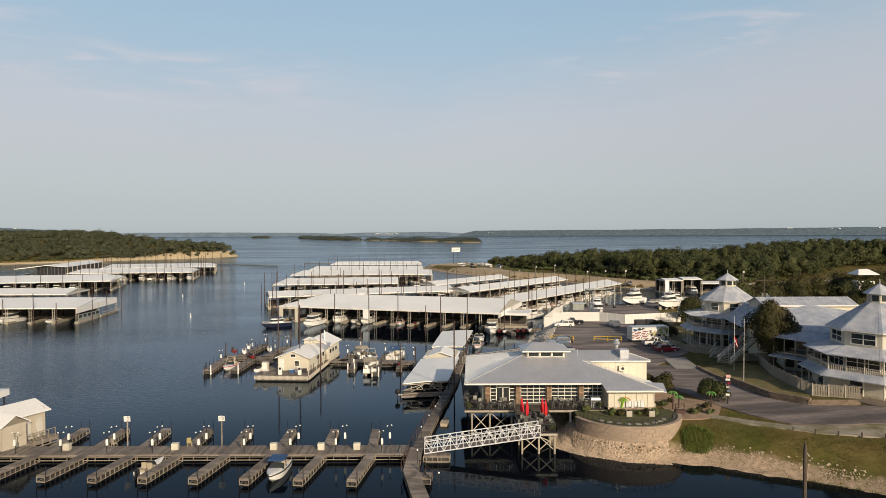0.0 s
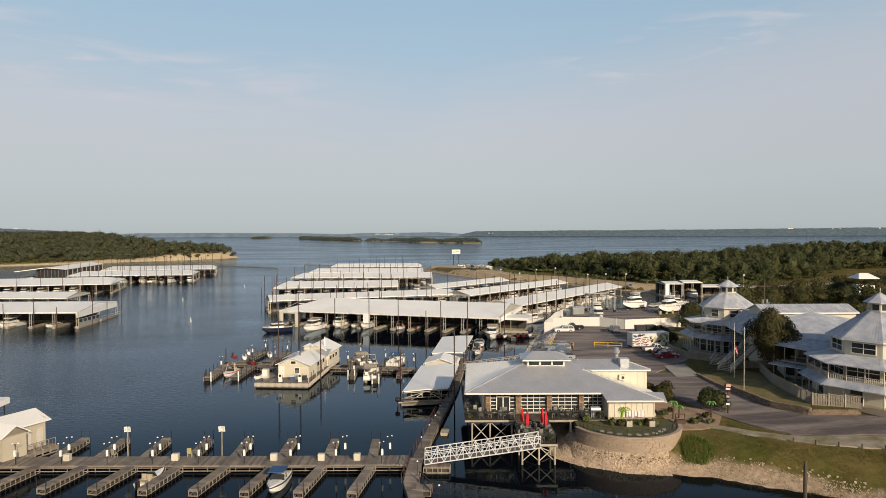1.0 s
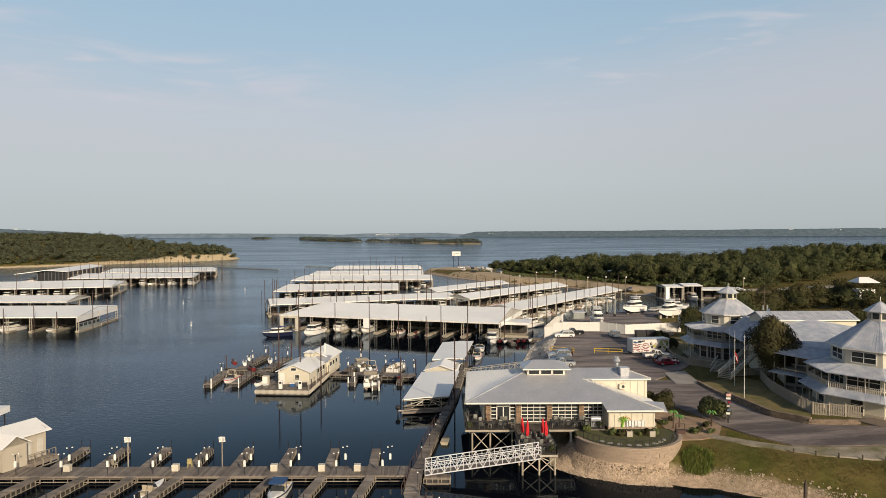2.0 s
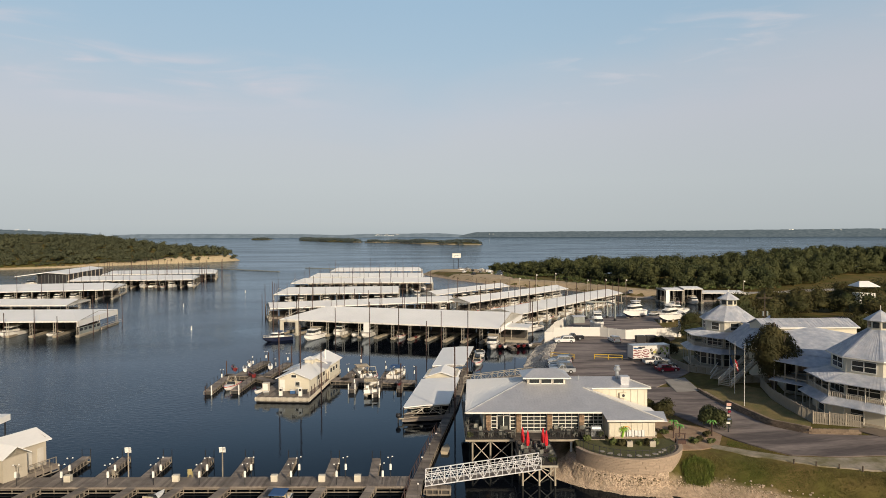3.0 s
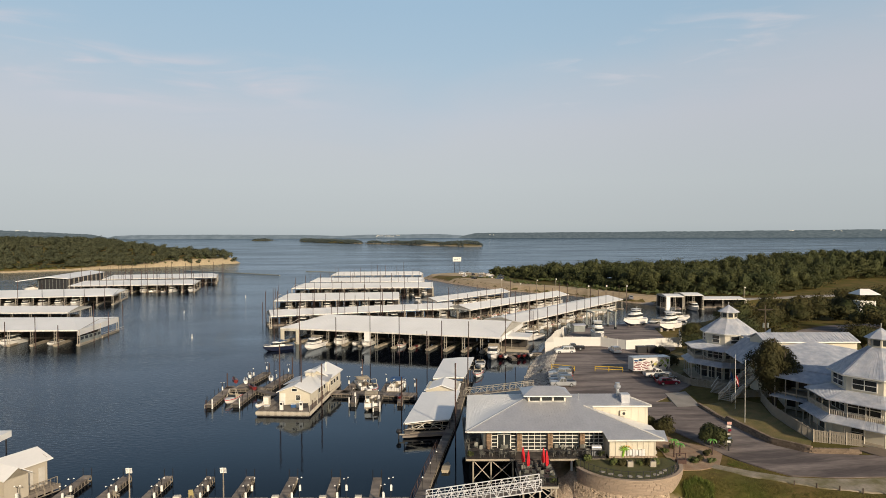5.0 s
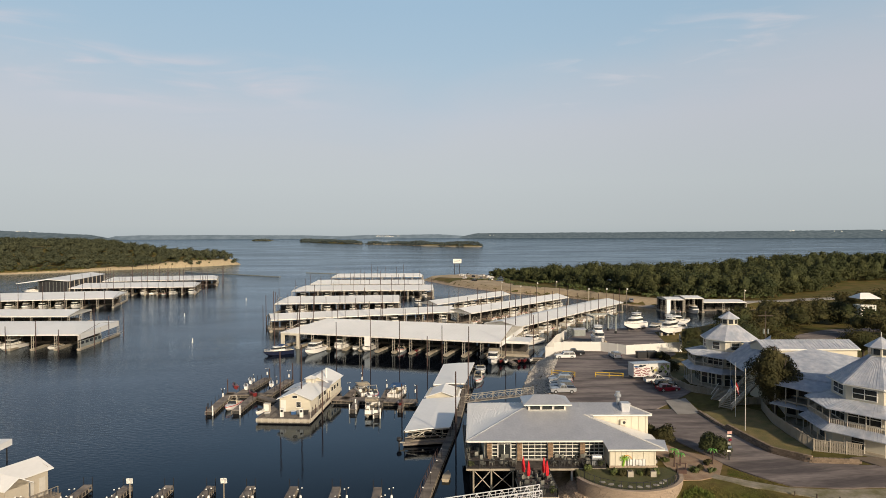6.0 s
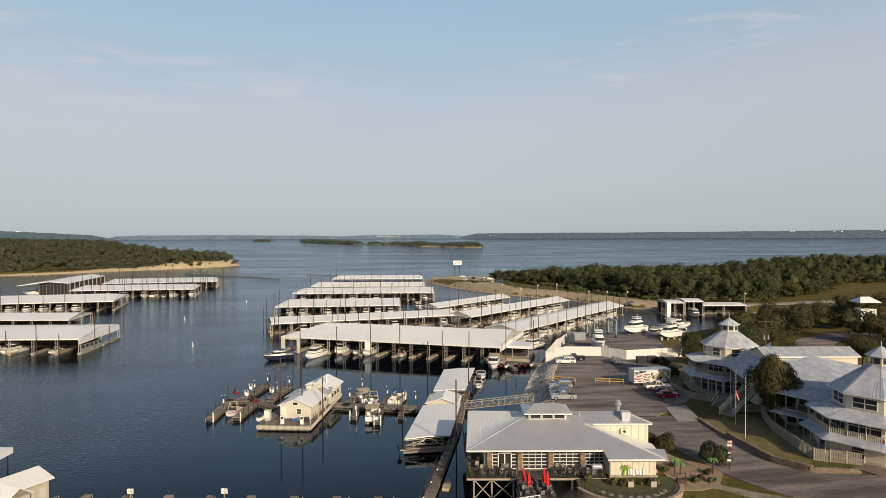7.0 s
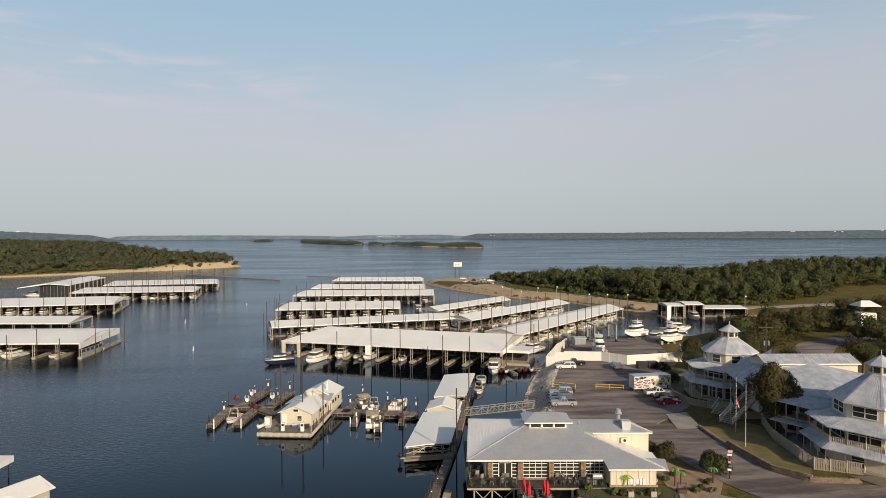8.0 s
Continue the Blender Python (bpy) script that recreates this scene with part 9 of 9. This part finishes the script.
tb0 = table(3.9, 84.6)
M_CHAIR = material("grey_green_chair", (0.22, 0.22, 0.19), 0.6, 0.1, (0.13, 0.13, 0.115), 1.5, 0.5, 8, 0.15, by_object=0.4)
ch0 = deck_chair(3.3, 84.9, 90, M_CHAIR, "grey-green metal patio chair on the deck", DECK_Z)
ch0["group"] = "chairs on the dining deck"
TABLES = [(5.2, 84.2), (6.9, 84.5), (8.2, 84.3), (9.9, 81.0), (12.2, 80.9), (10.2, 79.3), (12.3, 78.9), (12.0, 77.3), (9.9, 77.6), (14.6, 84.4), (16.1, 84.6), (17.6, 84.3), (18.8, 84.6), (3.8, 87.2), (3.9, 90)]
for i, (x, y) in enumerate(TABLES):
    dz = PIER_Z if y < 81.8 else DECK_Z
    copy_thing(tb0, pose(x, y, dz))
    for k in range(3):
        a = i * 50 + k * 120
        copy_thing(ch0, pose(x + 0.72 * math.cos(radians(a)), y + 0.72 * math.sin(radians(a)), dz, 0, 0, a - 90))
for x, y in ((3.2, 83.5), (12.7, 76.6), (20.0, 83.6)):
    shrub(x, y, 1.0, 0.5, M_BUSH, 260, int(x * 10), "potted plant on the deck", PIER_Z if y < 80 else DECK_Z, 0.1)
gr = thing("grill", pose(19.6, 84.4, DECK_Z), "stainless grill on the deck", "grill")
part("cabinet", Build().box((0, 0, 0.5), (1.3, 0.7, 1.0)), M_SILVER, gr)
part("hood", Build().tube((-0.6, 0, 1.0), (0.6, 0, 1.0), 0.34, 12), M_SILVER, gr)

# ---- grounds of the pavilions ----
M_PICKET = material("grey_tan_fence", (0.37, 0.325, 0.255), 0.75, 0.0, (0.27, 0.235, 0.185), 0.6, 0.5, 8, 0.12, by_object=0.06)
pf_ = thing("board_fence", pose(0, 0, 0), "pale board fence round the pavilion terrace", "fence")
fence_run([(53.0, 109.5), (51.0, 102), (50.4, 96.4), (49.8, 88.2), (54.6, 85.2)], 1.7, pf_, M_PICKET, 1.8, slats=True)
pg = thing("board_fence", pose(0, 0, 0), "pale board fence below the octagonal pavilion", "fence")
fence_run([(47.0, 138), (45.6, 131), (46.3, 124), (49.5, 119.4), (52, 118)], 1.4, pg, M_PICKET, 1.8, slats=True)
fence_run([(50.0, 112.6), (56, 112.0)], 1.4, pg, M_PICKET, 1.8, slats=True)
structure("terrace", Build().prism([(51.3, 102), (50.8, 96.4), (50.3, 88.7), (54.5, 85.7), (60, 86), (58, 95), (54.5, 104)], 2.6, 3.95), M_GRAVEL, "tan paved terrace inside the board fence", "terrace")
st_ = thing("steps", pose(48.6, 116.4, ground_at(48.6, 116.4), 0, 0, 40), "pale timber steps up to the verandah", "steps")
for i in range(9):
    part("tread", Build().box((i * 0.30, 0, 0.12 + i * 0.17), (0.34, 2.4, 0.08)), M_TIMBER, st_)
for sy in (-1.25, 1.25):
    part("handrail", Build().beam((0, sy, 1.0), (2.7, sy, 2.5), 0.09), M_TRIM, st_)
    part("stringer", Build().beam((0, sy, 0.0), (2.7, sy, 1.5), 0.1, 0.3), M_TRIM, st_)
sw = thing("stairway", pose(0, 0, 0), "long grey timber stairway with rails up to the verandah", "stairs")
sa, sb = Vector((46.8, 109.2, 3.9)), Vector((55.0, 116.0, 7.2))
sd_ = Vector((sb.x - sa.x, sb.y - sa.y, 0)).normalized()
ss = Vector((-sd_.y, sd_.x, 0))
tread = Build().box((0, 0, 0), (2.2, 0.5, 0.07)).mesh("tread", M_TIMBER)
for i in range(19):
    p = sa.lerp(sb, (i + 0.5) / 19)
    part("tread", tread, M_TIMBER, sw, at=pose(p.x, p.y, p.z, 0, 0, math.degrees(math.atan2(-sd_.x, sd_.y))))
for k in (-1.1, 1.1):
    o = ss * k
    part("stringer", Build().beam(sa + o, sb + o, 0.08, 0.3), M_TIMBER, sw)
    part("handrail", Build().beam(sa + o + Vector((0, 0, 1)), sb + o + Vector((0, 0, 1)), 0.09), M_TRIM, sw)
    bl = Build()
    for i in range(38):
        p = sa.lerp(sb, (i + 0.5) / 38) + o
        bl.beam(p, p + Vector((0, 0, 1)), 0.045)
    part("balustrade", bl, M_TRIM, sw)["kind"] = "stuff"
upn = thing("utility_pole", pose(68.5, 140, ground_at(68.5, 140)), "timber utility pole with transformers behind the pavilion", "pole")
part("pole", Build().tube((0, 0, -0.5), (0, 0, 13.4), 0.15, 8, 0.11), M_BARK, upn)
part("cross_arm", Build().box((0, 0, 12.4), (3.2, 0.14, 0.16)), M_BARK, upn)
for dx in (-0.45, 0.45):
    part("transformer", Build().tube((dx, -0.25, 8.6), (dx, -0.25, 9.6), 0.2, 10), M_LIFT, upn)
M_KERB = material("dark_kerb_stone", (0.27, 0.198, 0.135), 0.9, 0.0, (0.155, 0.115, 0.082), 0.8, 0.5, 8, 0.25, by_object=0.25)
lw = thing("stone_kerb", pose(0, 0, 0), "low stone kerb wall along the drive", "wall")
kp = resample([(42.7, 110), (42.8, 104), (43.4, 96.7), (44.3, 88.6), (47.1, 84.2), (52.5, 82.3)], 58)
kme = Build().box((0, 0, 0.12), (0.56, 0.42, 0.26), taper=0.95).mesh("kerb_stone", M_KERB)
for n_, (a, c) in enumerate(zip(kp, kp[1:])):
    d = c - a
    for row in range((3 if a.y < 84.5 else 4) if a.y < 100 else 2):
        q = a.lerp(c, 0.5 * (row % 2))
        part("kerb_stone", kme, M_KERB, lw, at=pose(q.x + 0.04 * row, q.y, ground_at(a.x, a.y) + 0.24 * row, 0, 0, math.degrees(math.atan2(d.y, d.x))))
M_LAWN2 = material("dry_lawn", (0.125, 0.118, 0.032), 0.9, 0.0, (0.24, 0.175, 0.068), 0.5, 0.4, 5, 0.35, bump=0.4)
lawn_pts = ([(43.0, 110), (43.1, 104), (43.7, 96.8), (44.6, 89), (47.3, 84.6)], [(50.5, 111.5), (52.2, 107.8), (50.8, 102.2), (50.1, 96.5), (49.7, 88.4)])
ruled("lawn", lawn_pts[0], lawn_pts[1], 24, 8, 0.12, M_LAWN2, "shaded lawn with flagpoles", "lawn")
pk = thing("lawn_kerb", pose(0, 0, 0), "pale concrete kerb edging the lawn", "kerb")
kq = resample([(43.25, 108.5), (43.3, 103), (43.95, 96.8), (44.85, 89.2), (47.4, 84.9)], 30)
for a, c in zip(kq, kq[1:]):
    part("kerb_piece", Build().beam((a.x, a.y, ground_at(a.x, a.y) + 0.2), (c.x, c.y, ground_at(c.x, c.y) + 0.2), 0.2, 0.22), M_CONCRETE, pk)
ruled("lawn", [(47.6, 150), (47.2, 138), (46.9, 131)], [(58, 160), (56, 142), (50, 136)], 10, 8, 0.1, M_LAWN2, "shaded lawn beside the car park", "lawn")
for x, y, h, c, n_ in ((45.4, 98.8, 9.6, None, 0), (48.6, 111.4, 8.4, M_CANVAS_BLUE, 1), (47.2, 106.2, 9.0, M_RED, 2)):
    fp = thing("flagpole", pose(x, y, ground_at(x, y)), "white flagpole on the lawn" if c is None else "white flagpole with a limp flag", "flagpole", "flagpoles")
    part("pole", Build().tube((0, 0, -0.3), (0, 0, h), 0.045, 7, 0.03), M_TRIM, fp)
    if c is not None:
        fl = []
        for i in range(6):
            fl.append([(0.08 + i * 0.09, 0.12 * math.sin(i * 1.7 + k * 0.8), h - 3.2 - k * 0.28 - i * 0.2) for k in range(5)])
        part("flag", Build().loft(fl, closed=False), c, fp, "limp coloured flag")
        if n_ == 2:
            part("flag_stripe", Build().loft([[(p[0], p[1] - 0.03, p[2]) for p in r[2:4]] for r in fl], closed=False), M_CARWHITE, fp)

# poles along the far road
for i, (x, y, h) in enumerate([(54.4, 320, 13), (66.2, 302, 11), (38.1, 330, 10), (71.5, 290, 12), (80.2, 289, 12), (126.6, 277, 11), (30, 345, 11), (46, 326, 12)]):
    up_ = thing("light_pole", pose(x, y, ground_at(x, y)), "timber pole with a lamp by the far road", "pole", "poles along the far road")
    part("pole", Build().tube((0, 0, -0.5), (0, 0, h), 0.16, 7, 0.11), M_TIMBER, up_)
    part("lamp_head", Build().box((0.25, -0.25, h - 0.5), (0.5, 0.35, 0.55)), M_TRIM, up_)
ruled("road", [(-4, 372), (22, 352), (57, 311), (78, 286), (98, 284), (124, 284), (160, 287), (240, 280)], [(0, 384), (26, 362), (62, 319), (84, 297), (104, 291), (128, 290), (160, 293), (240, 287)], 60, 4, 0.12, M_CONCRETE, "pale unpaved road along the far bank")
bbd = thing("billboard", pose(9.5, 486, ground_at(9.5, 486)), "white billboard on two posts by the lake", "billboard")
for dx in (-2.0, 1.6):
    part("post", Build().tube((dx, 0, -1), (dx, 0, 11.6), 0.22, 7), M_DARK, bbd)
part("board", Build().box((0, -0.2, 10.2), (6.2, 0.3, 3.2)), M_TRIM, bbd)
for k, (dx, w, h) in enumerate(((-1.7, 0.7, 0.9), (-0.7, 0.9, 0.5), (0.5, 1.1, 0.7), (1.8, 0.9, 0.5))):
    part("lettering", Build().box((dx, -0.37, 9.9 + 0.22 * k), (w, 0.04, h), m=Matrix.Rotation(radians(-18), 3, "Y")), M_CARGREY, bbd)
tp = thing("mooring_post", pose(23.3, 42.0, -1.0), "tall weathered timber post standing in the water", "post")
part("post", Build().tube((-0.06, 0, -3), (0, 0, 13.0), 0.16, 8, 0.12).tube((0, 0, 13.0), (0, 0, 13.4), 0.11, 8, 0.03), M_BARK, tp)
part("bracket", Build().beam((0.05, 0, 12.75), (0.28, 0, 12.45), 0.05, 0.05), M_STEEL, tp)
up2 = thing("utility_pole", pose(146, 190, ground_at(146, 190)), "timber utility pole with a cross arm", "pole")
part("pole", Build().tube((0, 0, -0.5), (0, 0, 13), 0.18, 8, 0.13), M_BARK, up2)
part("cross_arm", Build().box((0, 0, 12.2), (2.6, 0.14, 0.16)), M_BARK, up2)
wh = thing("house", pose(137, 214, ground_at(137, 214)), "white-roofed house among the trees", "house")
part("wall", Build().box((0, 0, 2.0), (5, 4, 9.0)), M_TRIM, wh)
hz_ = 13.4 - ground_at(137, 214)
part("roof", Build().slab([(-3.4, -3, hz_ - 1.6), (3.4, -3, hz_ - 1.6), (1.5, 0, hz_), (-1.5, 0, hz_)], 0.15), M_WHITE_ROOF, wh)
part("roof", Build().slab([(3.4, 3, hz_ - 1.6), (-3.4, 3, hz_ - 1.6), (-1.5, 0, hz_), (1.5, 0, hz_)], 0.15), M_WHITE_ROOF, wh)
part("roof", Build().slab([(3.4, -3, hz_ - 1.6), (3.4, 3, hz_ - 1.6), (1.5, 0, hz_)], 0.15).slab([(-3.4, 3, hz_ - 1.6), (-3.4, -3, hz_ - 1.6), (-1.5, 0, hz_)], 0.15), M_WHITE_ROOF, wh)
rl = thing("timber_rail", pose(0, 0, 0), "low timber guard rail along the path", "rail")
kp = resample([(40.2, 75.0), (46, 72.5), (58, 68.4), (70, 64.5)], 14)
for a in kp:
    part("post", Build().tube((a.x, a.y, ground_at(a.x, a.y) - 0.2), (a.x, a.y, ground_at(a.x, a.y) + 0.55), 0.085, 7), M_BARK, rl)
tk = thing("dark_boathouse", pose(-224, 374, 0), "boathouse with dark sheet walls and a white roof", "boathouse")
part("wall", Build().prism([(-8, 0), (8, 2), (-5, 67), (-21, 65)], -0.3, 6.9), M_DARK, tk, "dark sheet-metal wall")
for k in range(9):
    part("wall_rib", Build().box((-7.6 + k * 1.9, -0.1 + k * 0.24, 3.3), (0.14, 0.14, 6.6)), M_LIFT, tk)
for k in range(9):
    part("side_post", Build().box((8.2 - k * 1.45, 3 + k * 7.6, 3.3), (0.4, 0.4, 6.8)), M_STEEL, tk)
part("roof", Build().slab([(9, 0.5, 7.0), (-5, 68, 7.0), (-15, 70, 8.0), (-2, -1, 8.0)], 0.3).slab([(-2, -1, 8.0), (-15, 70, 8.0), (-27, 73, 6.6), (-15.5, -8, 6.2)], 0.3), M_WHITE_ROOF, tk)
copy_thing(cr_w, pose(-240, 381, 0, 0, 0, 100))

M_RAMP = material("stained_concrete", (0.21, 0.165, 0.12), 0.9, 0.0, (0.135, 0.105, 0.078), 0.7, 0.5, 5, 0.2)
ruled("pavement", [(52.5, 84.6), (54.2, 81.2)], [(58.5, 84.0), (60, 80.0)], 6, 6, 0.2, M_RAMP, "brown-stained concrete ramp below the pavilion", "ramp")
M_DIRT = material("dusty_dirt", (0.50, 0.385, 0.25), 0.95, 0.0, (0.31, 0.235, 0.13), 0.15, 0.5, 0.7, 0.25, bump=0.3)
ruled("dirt_lot", [(-15, 461), (-16.5, 474), (0, 488), (18, 493)], [(44, 428), (46, 450), (42, 470), (36, 488)], 24, 16, 0.12, M_DIRT, "dusty tan parking ground on the spit", "dirt lot")
ruled("dirt_lot", [(2, 426), (21, 389), (36, 365.5), (63, 340), (84, 304), (94, 292)], [(34, 428), (38, 400), (50, 374), (74, 346), (91, 313), (102, 300)], 40, 8, 0.10, M_DIRT, "bare dirt bank below the woods", "dirt bank")
woods("scrub", "low straw-green brush on the dirt bank", [(14, 440), (30, 405), (44, 372), (66, 348), (88, 312), (98, 298), (104, 300), (92, 318), (76, 348), (56, 378), (42, 405), (40, 440)], 3.0, lambda x, y: wobble(x, y, 0.16, 18) > -0.05, 1.1, 1.7, 22, 0.26, M_BUSH, 32, edge=0, core=2)
SLOPE = [(46, 428), (58, 388), (72, 352), (86, 322), (97, 305), (112, 297), (152, 293), (154, 301), (112, 304), (94, 319), (80, 350), (66, 390), (52, 428)]
woods("scrub", "straw and olive brush below the oak woods", SLOPE, 2.6, lambda x, y: wobble(x, y, 0.25, 15) > -0.25, 2.2, 1.7, 34, 0.3, M_BUSH, 30, edge=0, core=2)


# grass on the bank
def tufts(name, label, poly, n, h, mat, seed, slim=1.0):
    rs_ = np.random.RandomState(seed)
    xs, ys = [p[0] for p in poly], [p[1] for p in poly]
    x, y = rs_.uniform(min(xs), max(xs), n * 3), rs_.uniform(min(ys), max(ys), n * 3)
    ok = (inside_distance(x, y, poly) > 0) & (wobble(x, y, 0.9, seed) + rs_.uniform(-0.5, 0.5, n * 3) > -0.15)
    x, y = x[ok][:n], y[ok][:n]
    z = height(x, y)
    m = len(x)
    v = []
    for k in range(4):
        a = rs_.uniform(0, 6.28, m)
        w, hh = h * slim * rs_.uniform(0.3, 0.8, m), h * rs_.uniform(0.5, 1.3, m)
        dx, dy = np.cos(a) * w, np.sin(a) * w
        ox, oy = rs_.uniform(-h, h, m), rs_.uniform(-h, h, m)
        lx, ly = rs_.uniform(-0.5, 0.5, m) * h, rs_.uniform(-0.5, 0.5, m) * h
        b0 = np.stack([x + ox - dx * 0.5, y + oy - dy * 0.5, z - 0.03], 1)
        b1 = np.stack([x + ox + dx * 0.5, y + oy + dy * 0.5, z - 0.03], 1)
        t1 = np.stack([x + ox + dx * 0.3 + lx, y + oy + dy * 0.3 + ly, z + hh], 1)
        t0 = np.stack([x + ox - dx * 0.2 + lx, y + oy - dy * 0.2 + ly, z + hh * 0.9], 1)
        v.append(np.stack([b0, b1, t1, t0], 1).reshape(-1, 3))
    return tagged(quads_object(name, v, mat), label, "grass", "", "stuff")


M_GRASS = material("meadow_grass", (0.084, 0.112, 0.021), 0.8, 0.0, (0.155, 0.122, 0.042), 0.14, 0.3, 1.2, 0.4, island=0.2, spec=0.2)
BANK = [(28.5, 78.5), (33, 79.8), (36, 77.8), (40, 74.6), (47, 72), (58, 67.5), (66, 62), (56, 55.8), (45, 62.9), (36, 68.3), (30, 72.2)]
tufts("grass", "rough green and straw-coloured bank grass", BANK, 24000, 0.065, M_GRASS, 101)
tufts("grass", "mown grass between the drive and the path", [(35.2, 81.4), (36.4, 84), (38.4, 80.6), (41, 77.5), (39.6, 77.8), (37.2, 79.6)], 900, 0.08, M_GRASS, 102)
M_REED = material("reed_green", (0.085, 0.125, 0.022), 0.7, 0.0, (0.135, 0.135, 0.035), 0.6, 0.5, 3, 0.3, island=0.35, spec=0.2)
tufts("reeds", "bright green reeds below the garden wall", [(28.5, 77.2), (29.9, 77.9), (31.3, 76.6), (30.6, 75.0), (29.6, 74.2), (28.0, 74.8)], 2300, 0.40, M_REED, 103, 0.28)
